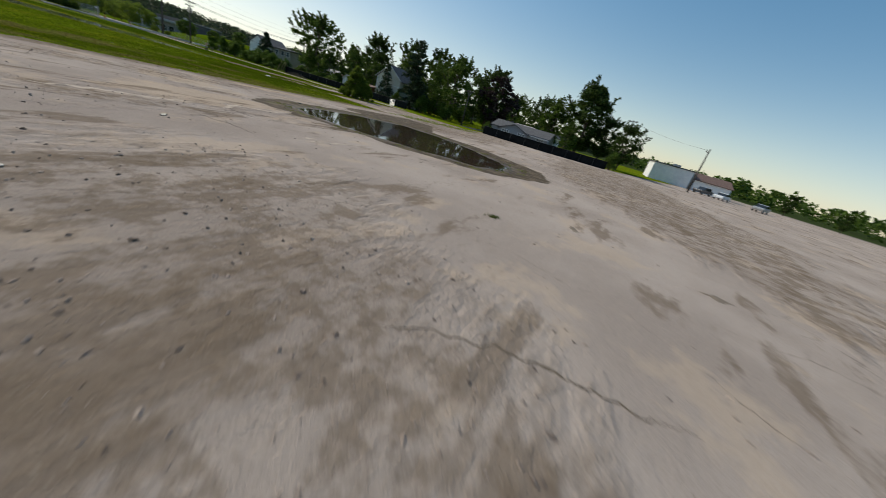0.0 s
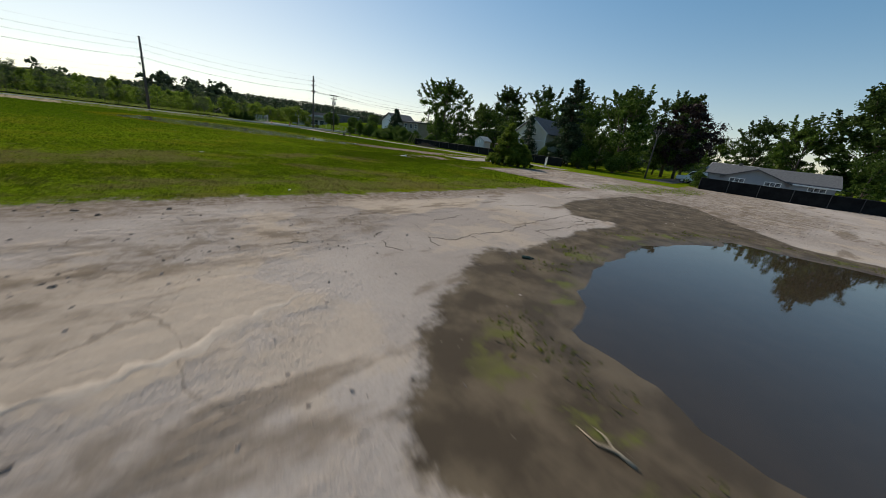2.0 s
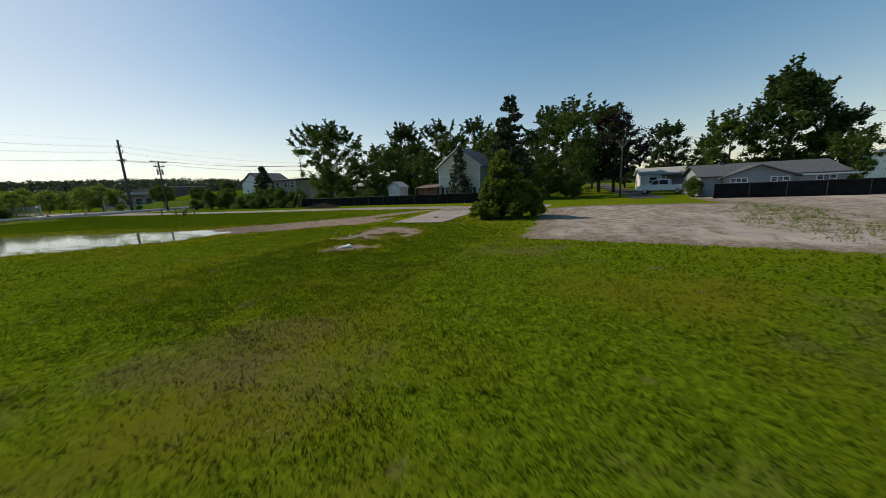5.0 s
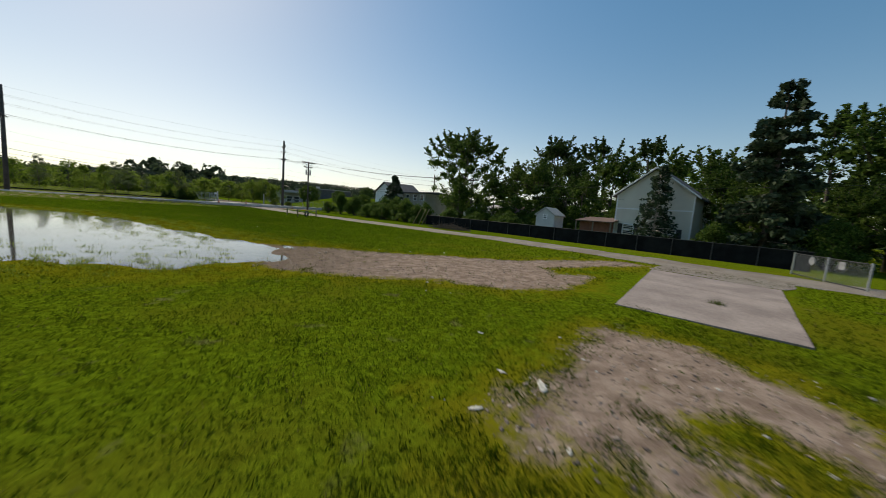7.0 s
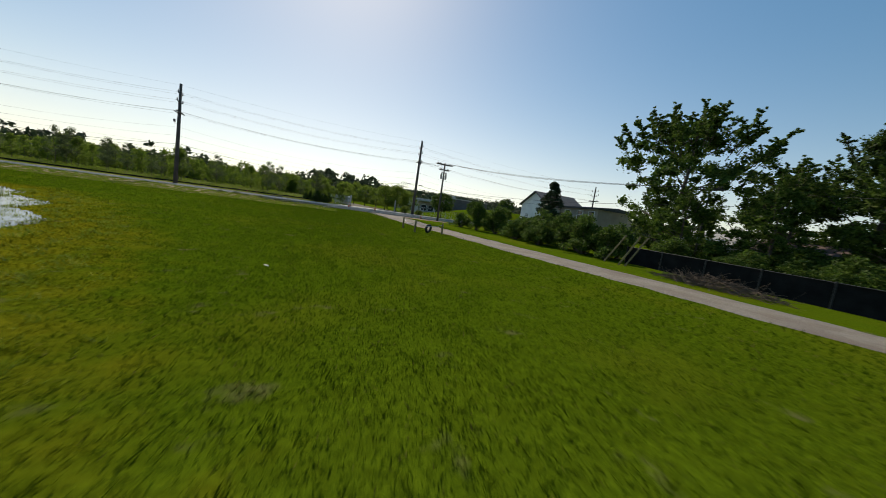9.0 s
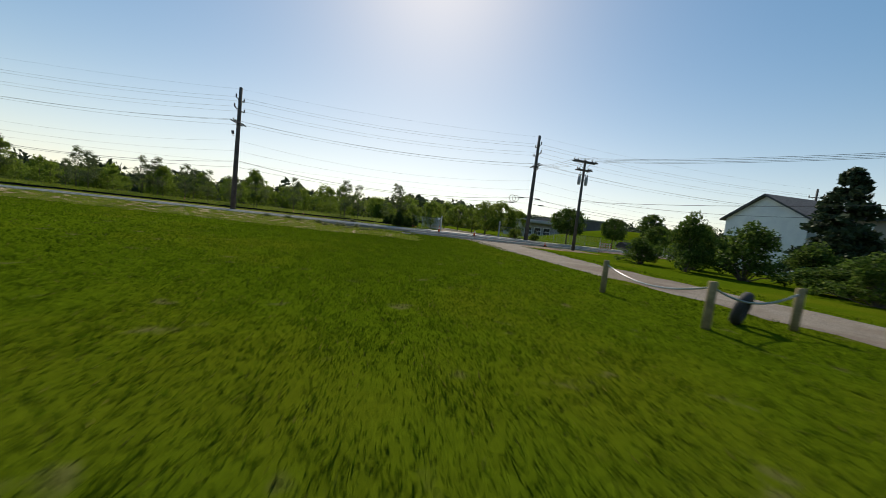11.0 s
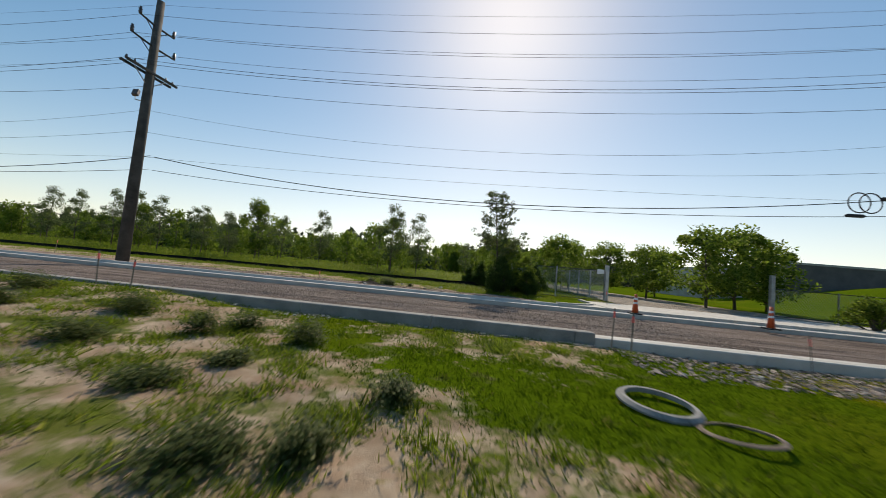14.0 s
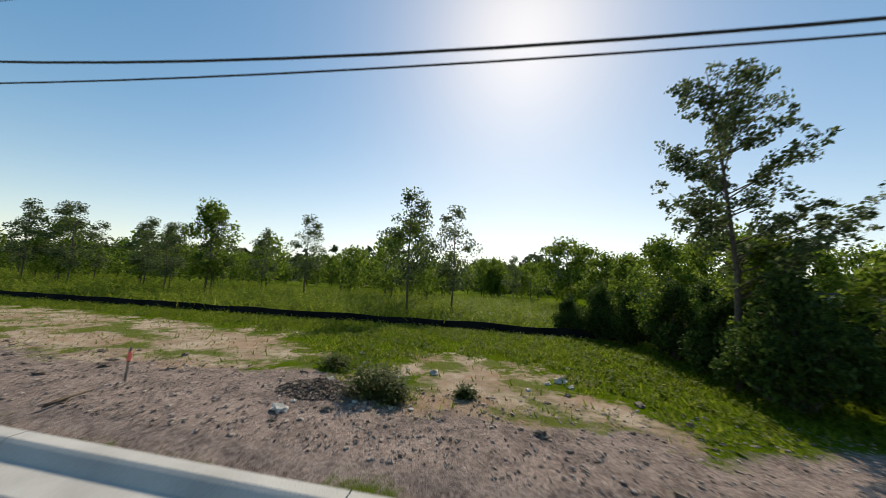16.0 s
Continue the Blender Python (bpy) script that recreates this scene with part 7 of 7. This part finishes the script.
def turf_density(x, y):
    d = np.minimum(zone(x, y, [LOT]) + 0.45 * wave(x, y, 1.1, 7) + 0.3 * wave(x, y, 3.2, 17), 3)
    k = step(d, -0.1, 0.4)
    k *= step(zone(x, y, DIRTS) + 0.7 * wave(x, y, 1.2, 8), -0.3, 0.35) * 0.90 + 0.10 * (wave(x, y, 0.9, 9) > 0.0)
    k *= 0.45 + 0.55 * step(zone(x, y, DRY) + 1.5 * wave(x, y, 1.3, 19), -0.2, 0.8)
    k *= step(zone(x, y, SANDS) + 1.6 * wave(x, y, 1.5, 10), -0.6, 0.3) * 0.75 + 0.25 * (wave(x, y, 1.4, 12) > 0.05)
    k *= step(zone(x, y, [WATER_B]) + 0.9 * wave(x, y, 2.6, 4), -0.5, 0.3) * 0.95 + 0.05 * 1.6 * (wave(x, y, 1.7, 14) > 0.1)
    k *= (np.abs(x - np.interp(-y, [8, 25, 45, 58, 64, 80], [28.6, 28.5, 30.7, 32.2, 32.3, 31.5])) > 1.75)
    k *= ~((x > 19.4) & (x < 27.8) & (y > -74.7) & (y < -70.3))
    k *= (y < -7.6) | (y > 0.0)
    return k * (0.55 + 0.45 * (wave(x, y, 2.2, 13) > -0.35))


def blades(name, x, y, h, w, material, label, category, rs, lean=0.5):
    n = len(x)
    z = height(x, y)
    a = rs.uniform(0, 6.283, n)
    hh = h * rs.uniform(0.5, 1.3, n) * (1 + 0.55 * np.clip(wave(x, y, 0.45, 51) * 1.6 + wave(x, y, 1.4, 52), -0.65, 1.3))
    ww = w * rs.uniform(0.6, 1.3, n)
    lx, ly = rs.normal(0, lean, n) * hh, rs.normal(0, lean, n) * hh
    q = np.empty((n, 3, 3))
    q[:, 0] = np.stack([x - np.cos(a) * ww, y - np.sin(a) * ww, z - 0.005], 1)
    q[:, 1] = np.stack([x + np.cos(a) * ww, y + np.sin(a) * ww, z - 0.005], 1)
    q[:, 2] = np.stack([x + lx, y + ly, z + hh], 1)
    mesh = bpy.data.meshes.new(name)
    mesh.vertices.add(n * 3)
    mesh.vertices.foreach_set("co", q.ravel())
    mesh.loops.add(n * 3)
    mesh.loops.foreach_set("vertex_index", np.arange(n * 3, dtype=np.int32))
    mesh.polygons.add(n)
    mesh.polygons.foreach_set("loop_start", np.arange(0, n * 3, 3, dtype=np.int32))
    mesh.update()
    for key, polys in (("water_b", [WATER_B]), ("dry", DRY)):
        mesh.attributes.new(key, "FLOAT", "FACE").data.foreach_set("value", np.clip(zone(x, y, polys), -20, 20).astype(np.float32))
    mesh.materials.append(material)
    return tagged(new(name, mesh), label, category, kind="stuff")


WEEDS = [(14.0, -90.0), (19.5, -88.4), (25.0, -90.0), (33.0, -93.0), (26.0, -94.0), (17.0, -92.0)]


def build_turf():
    rs = np.random.RandomState(21)
    X, Y = [], []
    spine = [(-9, -87), (0, -83.5), (9, -76), (14, -68), (18, -58), (19.5, -40), (19, -20), (18, -8)]

    def near(u, v):
        d = np.full(u.shape, 1e9)
        for (ax, ay), (bx, by) in zip(spine, spine[1:]):
            ex, ey = bx - ax, by - ay
            k = np.clip(((u - ax) * ex + (v - ay) * ey) / (ex * ex + ey * ey), 0, 1)
            d = np.minimum(d, np.hypot(u - ax - k * ex, v - ay - k * ey))
        return np.clip(1.15 - d / 9.0, 0, 1) * turf_density(u, v)

    for n, x0, x1, y0, y1 in ((640000, -16, 22, -90.6, -72), (520000, 4, 32, -79, -50), (760000, 7, 31, -50, -7.5)):
        x, y = sample(n, x0, x1, y0, y1, near, rs)
        X.append(x)
        Y.append(y)
    x, y = np.concatenate(X), np.concatenate(Y)
    blades("grass", x, y, 0.042, 0.009, M_TURF, "short mown green grass with yellowing patches", "grass", rs, 0.9)
    # coarser turf further from the walk
    def beyond(u, v):
        d = np.full(u.shape, 1e9)
        for (ax, ay), (bx, by) in zip(spine, spine[1:]):
            ex, ey = bx - ax, by - ay
            k = np.clip(((u - ax) * ex + (v - ay) * ey) / (ex * ex + ey * ey), 0, 1)
            d = np.minimum(d, np.hypot(u - ax - k * ex, v - ay - k * ey))
        return np.clip((d - 4.5) / 4.0, 0, 1) * turf_density(u, v)

    x, y = sample(420000, -34, 32, -90.6, -7.6, beyond, rs)
    blades("grass", x, y, 0.06, 0.02, M_TURF, "mown green grass across the open field", "grass", rs, 0.8)
    # tufts on the sandy verge
    x, y = sample(7000, -12, 21, -19.5, -8, lambda u, v: (wave(u, v, 1.6, 30) > 0.02) * step(zone(u, v, SANDS), 0.9, -0.2), rs)
    tx = np.repeat(x, 44) + rs.normal(0, 0.11, len(x) * 44)
    ty = np.repeat(y, 44) + rs.normal(0, 0.11, len(x) * 44)
    blades("grass_tufts", tx, ty, 0.085, 0.011, M_WEED, "rough green tufts on sandy soil", "grass", rs, 1.0)
    # grass standing out of the shallow puddle along its ragged edge
    x, y = sample(42000, -2, 17, -64, -36, lambda u, v: step(np.abs(zone(u, v, [WATER_B]) + 0.5 + 0.9 * wave(u, v, 2.6, 4)), 3.6, 0.2) * (wave(u, v, 1.1, 36) > 0.08) * (zone(u, v, DIRTS) > 0.5), rs)
    tx = np.repeat(x, 6) + rs.normal(0, 0.07, len(x) * 6)
    ty = np.repeat(y, 6) + rs.normal(0, 0.07, len(x) * 6)
    blades("wet_grass", tx, ty, 0.075, 0.008, M_WEED, "yellow-green grass standing in shallow water", "grass", rs, 0.7)
    # mossy rim of the brown puddle
    x, y = sample(40000, -7, 9.5, -111, -93, lambda u, v: step(zone(u, v, [WATER_A]), 0.2, 0.5) * step(zone(u, v, [WATER_A]), 1.5, 0.9) * (wave(u, v, 1.5, 31) > 0.1), rs)
    blades("shore_grass", x, y, 0.05, 0.012, M_GRASS, "short mossy grass round the brown puddle", "grass", rs, 0.8)
    # weeds at the brink of the old lot
    x, y = sample(60000, 8, 40, -94, -84, lambda u, v: step(zone(u, v, [WEEDS]) + 1.2 * wave(u, v, 2.0, 41), 0.4, -0.8) * (0.25 + 0.75 * (wave(u, v, 0.9, 42) > 0.0)), rs)
    blades("lot_weeds", x, y, 0.07, 0.014, M_WEED, "low yellow-green weeds on silted concrete", "weeds", rs, 0.8)
    # meadow weeds
    x, y = sample(130000, -70, 21, 6.4, 46, lambda u, v: step(v - 7.6 - 0.055 * np.maximum(0, u + 10), -0.3, 0.5) * np.clip(14 / (v + 4), 0, 1), rs)
    blades("meadow_weeds", x, y, 0.45, 0.022, M_WEED, "tall green meadow weeds past the silt fence", "weeds", rs, 0.75)
    x, y = sample(170000, -24, 25, 0.2, 8.6, lambda u, v: (step(zone(u, v, SANDS) + 0.8 * wave(u, v, 1.2, 33), -0.2, 0.5) * 0.9 + 0.05) * step(zone(u, v, [SPOIL]) + 0.3 * wave(u, v, 0.8, 35), -0.1, 0.3) * ~((u > 21.6) & (v < 3.3)), rs)
    blades("verge_grass", x, y, 0.075, 0.013, M_WEED, "ragged green grass on the verge past the kerb", "grass", rs, 0.6)


build_turf()


def leafy_weeds(name, x, y, h, per, size, material, label, seed):
    """Broad-leaved weeds: small leaves set round upright stalks."""
    n = len(x)
    rw = np.random.RandomState(seed)
    tall = h * rw.uniform(0.4, 1.15, n) * (1 + 0.5 * np.clip(wave(x, y, 2.4, seed), -0.8, 1.2))
    lift = np.repeat(tall, per) * rw.uniform(0.05, 1.0, n * per)
    reach = np.repeat(tall, per) * 0.38 * (1.15 - lift / np.repeat(tall, per))
    a = rw.uniform(0, 6.283, n * per)
    p = np.stack([np.repeat(x, per) + np.cos(a) * reach, np.repeat(y, per) + np.sin(a) * reach, np.repeat(height(x, y), per) + lift], 1)
    u = np.stack([np.cos(a), np.sin(a), rw.uniform(-0.5, 0.6, n * per)], 1)
    v = np.stack([-np.sin(a), np.cos(a), rw.uniform(-0.4, 0.4, n * per)], 1)
    s = (size * rw.uniform(0.6, 1.4, n * per))[:, None]
    q = np.stack([p - u * s, p + v * s * 0.5, p + u * s, p - v * s * 0.5], 1)
    mesh = bpy.data.meshes.new(name)
    m = n * per
    mesh.vertices.add(m * 4)
    mesh.vertices.foreach_set("co", q.ravel())
    mesh.loops.add(m * 4)
    mesh.loops.foreach_set("vertex_index", np.arange(m * 4, dtype=np.int32))
    mesh.polygons.add(m)
    mesh.polygons.foreach_set("loop_start", np.arange(0, m * 4, 4, dtype=np.int32))
    mesh.update()
    mesh.materials.append(material)
    return tagged(new(name, mesh), label, "weeds", kind="stuff")


def build_weeds():
    rw = np.random.RandomState(91)
    x, y = sample(15000, -45, 21, 7.2, 30, lambda u, v: step(v - 7.5 - 0.055 * np.maximum(0, u + 10), 0.0, 0.6) * np.clip(10 / (v + 1), 0, 1), rw)
    leafy_weeds("meadow_plants", x, y, 0.62, 13, 0.06, M_WEED, "tall broad-leaved green weeds thick along the meadow edge", 92)
    x, y = sample(9000, -6, 21, 0.9, 8.6, lambda u, v: step(zone(u, v, SANDS) + 0.8 * wave(u, v, 1.2, 33), 0.0, 0.6) * step(zone(u, v, [SPOIL]), 0.0, 0.4) * (wave(u, v, 1.6, 93) > -0.25), rw)
    leafy_weeds("verge_plants", x, y, 0.13, 8, 0.032, M_WEED, "low clover and broad-leaved weeds on the verge", 94)
    # bushy weeds standing out of the sandy verge and the spoil
    for k, (wx, wy, r, h) in enumerate(((9.1, -9.0, 0.35, 0.3), (12.85, -10.8, 0.3, 0.24), (12.0, -9.4, 0.32, 0.36), (13.7, -9.8, 0.24, 0.3), (14.1, -9.3, 0.26, 0.26), (15.4, -9.7, 0.24, 0.32), (15.1, -10.9, 0.22, 0.18), (14.9, -11.7, 0.25, 0.16), (16.3, -12.6, 0.3, 0.22), (16.9, -12.4, 0.2, 0.2), (17.25, -11.35, 0.22, 0.2), (10.4, -10.2, 0.3, 0.25), (7.4, -9.2, 0.35, 0.3),
                                         (13.25, 1.45, 0.22, 0.42), (13.65, 1.4, 0.18, 0.36), (13.4, 1.75, 0.2, 0.38), (14.5, 1.85, 0.14, 0.2), (12.2, 2.6, 0.22, 0.22))):
        m = int(900 * r)
        leafy_weeds("weed_clump", wx + rw.normal(0, r * 0.5, m), wy + rw.normal(0, r * 0.5, m), h, 9, 0.022, M_WEED_DULL, "bushy grey-green weed growing from bare ground", 100 + k)


M_WEED_DULL = leafy("dull_weed", (0.06, 0.082, 0.022), (0.13, 0.16, 0.045), (0.20, 0.20, 0.08), 0.5)
build_weeds()


def gravel():
    """Loose crushed stone over the road bed."""
    rs = np.random.RandomState(40)
    n = 30000
    x, y = rs.uniform(6, 25, n), rs.uniform(-6.85, -1.1, n)
    s = 0.006 + 0.017 * rs.rand(n) ** 2.2
    z = np.full(n, 0.024)
    k = 12000
    x2, y2 = rs.uniform(2, 20, k), 0.02 + 2.1 * rs.rand(k) ** 1.3
    x, y, s, z = np.concatenate([x, x2]), np.concatenate([y, y2]), np.concatenate([s, 0.004 + 0.022 * rs.rand(k) ** 5]), np.concatenate([z, np.full(k, 0.26)])
    chips("road_stones", x, y, z, s, rs, "loose crushed grey and brown road stones")


def chips(name, x, y, z, s, rs, label, material=None):
    base = np.array([(-1, -1, -0.5), (1, -1, -0.5), (1, 1, -0.5), (-1, 1, -0.5), (-0.7, -0.7, 0.6), (0.7, -0.7, 0.6), (0.7, 0.7, 0.6), (-0.7, 0.7, 0.6)], float) * 0.72
    tri = np.array([(4, 5, 6), (4, 6, 7), (0, 1, 5), (0, 5, 4), (1, 2, 6), (1, 6, 5), (2, 3, 7), (2, 7, 6), (3, 0, 4), (3, 4, 7)])
    m = len(x)
    p = (base[None] + 0.28 * rs.normal(0, 1, (m, 8, 3))) * np.stack([rs.uniform(0.8, 1.5, m), np.ones(m), rs.uniform(0.45, 0.9, m)], 1)[:, None] * s[:, None, None]
    a = rs.uniform(0, 6.283, m)
    c, sn = np.cos(a)[:, None], np.sin(a)[:, None]
    q = np.stack([p[:, :, 0] * c - p[:, :, 1] * sn, p[:, :, 0] * sn + p[:, :, 1] * c, p[:, :, 2]], 2) + np.stack([x, y, z], 1)[:, None]
    f = (tri[None] + 8 * np.arange(m)[:, None, None]).reshape(-1, 3)
    ob = raw(name, q.reshape(-1, 3).tolist(), f.tolist(), material or M_STONE_LOOSE)
    tagged(ob, label, "gravel", kind="stuff")


M_STICK = plain("pale_stick", (0.20, 0.15, 0.10), (0.34, 0.28, 0.20), 8.0, 0.85)
M_BOTTLE = plain("bottle_glass", (0.015, 0.03, 0.018), (0.03, 0.05, 0.03), 4.0, 0.12, bump=0.0)
nl = Nodes("loose_stone")
isl = nl.add("ShaderNodeNewGeometry").outputs["Random Per Island"]
M_STONE_LOOSE = nl.put(nl.mix(isl, (0.10, 0.074, 0.06), (0.40, 0.32, 0.265)), 0.95, nl.bump(nl.noise(60.0), 0.3, 0.01))
npale = Nodes("pale_gravel")
M_STONE_PALE = npale.put(npale.mix(npale.add("ShaderNodeNewGeometry").outputs["Random Per Island"], (0.17, 0.145, 0.12), (0.50, 0.455, 0.40)), 0.9)
gravel()


def pebbles():
    """Crumbs and grit over the old lot, thicker where soil lies."""
    rs = np.random.RandomState(61)
    n = 60000
    x, y = rs.uniform(-26, 19, n), rs.uniform(-117, -89, n)
    thick = 0.10 + 0.9 * step(zone(x, y, SOILS) + 2.2 * wave(x, y, 3.0, 62), 1.0, -0.8) * (0.35 + 0.65 * (wave(x, y, 1.5, 63) > 0.0))
    k = (rs.rand(n) < thick) & (zone(x, y, [WATER_A]) > 0.8) & (zone(x, y, [LOT]) < 0.1)
    x, y = x[k], y[k]
    s = 0.005 + 0.022 * rs.rand(len(x)) ** 3.5
    z = height(x, y) + 0.3 * s
    chips("lot_pebbles", x, y, z, s, rs, "small stones and crumbs of soil on weathered concrete")
    n = 30000
    x, y = rs.uniform(10, 30, n), rs.uniform(-76, -59, n)
    k = zone(x, y, DIRTS) < 0.2
    x, y = x[k], y[k]
    s = 0.005 + 0.024 * rs.rand(len(x)) ** 4
    chips("gravel", x, y, height(x, y) + 0.3 * s, s, rs, "loose stones scattered over bare earth")


pebbles()
rs = np.random.RandomState(71)
x, y = rs.uniform(12.2, 21.5, 5200), -7.5 - 0.36 * rs.rand(5200) ** 1.8
k = wave(x, y, 0.9, 73) + 0.5 * wave(x, y, 0.3, 74) > 0.12
x, y = x[k], y[k]
chips("kerb_gravel", x, y, height(x, y) + 0.012, 0.006 + 0.014 * rs.rand(len(x)) ** 2, rs, "pale gravel spilled along the foot of the kerb", M_STONE_PALE)
n_rub = 6000
x, y = rs.uniform(20.6, 33, n_rub), -7.5 - 1.7 * rs.rand(n_rub) ** 1.4
chips("rubble_gravel", x, y, height(x, y) + 0.015, 0.008 + 0.05 * rs.rand(n_rub) ** 4, rs, "dark and pale rubble heaped beside the low gutter")
n_heap = 1600
rr, aa = 0.42 * rs.rand(n_heap) ** 0.6, rs.uniform(0, 6.283, n_heap)
x, y = 12.55 + rr * np.cos(aa) * 1.3, 1.5 + rr * np.sin(aa)
heap = bpy.data.materials["dark_rubble"]
chips("asphalt_heap", x, y, height(x, y) + 0.14 * (1 - rr / 0.42) * rs.uniform(0.3, 1.0, n_heap) + 0.01, 0.008 + 0.025 * rs.rand(n_heap) ** 3, rs, "small heap of dark broken asphalt behind the kerb", heap)
bm = tube(bmesh.new(), [(10.4, -0.05, 0.29), (10.33, 0.15, 0.3), (10.2, 0.5, 0.28)], [0.02, 0.016, 0.008], 6)
tagged(part("fallen_branch", bm, M_TWIG, smooth=True), "dry brown branch lying on the spoil", "branch")
# branch, bottle and weed tuft on the old lot
ob = part("fallen_branch", tube(bmesh.new(), [(0, 0, 0.02), (0.03, 0.16, 0.035), (-0.02, 0.3, 0.03), (0.05, 0.46, 0.02)], [0.02, 0.018, 0.014, 0.008], 7), M_STICK, smooth=True)
tube_side = tube(bmesh.new(), [(0.03, 0.17, 0.035), (0.12, 0.27, 0.05), (0.16, 0.36, 0.03)], [0.011, 0.009, 0.005], 6)
part("twig", tube_side, M_STICK, ob)
ob.matrix_basis = pose(-5.02, -98.35, -0.012, 0, 0, 4) @ Matrix.Diagonal((0.75, 0.9, 0.75, 1))
tagged(ob, "pale barkless branch lying on wet mud", "branch")
ob = part("bottle", tube(bmesh.new(), [(0, 0, 0), (0, 0, 0.01), (0, 0, 0.14), (0, 0, 0.18), (0, 0, 0.23), (0, 0, 0.235)], [0.02, 0.032, 0.032, 0.014, 0.013, 0.011], 12), M_BOTTLE, smooth=True)
ob.matrix_basis = pose(-2.0, -95.45, 0.02, 90, 0, 40)
tagged(ob, "dark green glass bottle lying in the mud", "bottle")
tx, ty = -9.4 + rs.normal(0, 0.08, 260), -111.05 + rs.normal(0, 0.06, 260)
blades("weed_tuft", tx, ty, 0.05, 0.007, M_WEED_DULL, "small green weed tuft growing from a crack", "weeds", rs, 0.9)
wx, wy = 21.9 + rs.normal(0, 0.09, 160), -73.15 + rs.normal(0, 0.09, 160)
blades("weed_tuft", wx, wy, 0.12, 0.008, M_WEED_DULL, "dull green weed tuft rooted in the old slab", "weeds", rs, 0.7)
# signs on the alley gate
for x, y, kind in ((34.6, -75.32, "disc"), (33.0, -76.12, "plate")):
    bm = tube(bmesh.new(), [(0, -0.01, 0), (0, 0.01, 0)], 0.2, 20) if kind == "disc" else one_box((-0.17, -0.01, -0.17), (0.17, 0.01, 0.17))
    ob = part("sign", bm, M_CAN)
    ob.matrix_basis = pose(x, y - 0.05, 0.85, 0, 0, 26)
    tagged(ob, "blank pale sign hung on the alley gate", "sign", "gate signs")
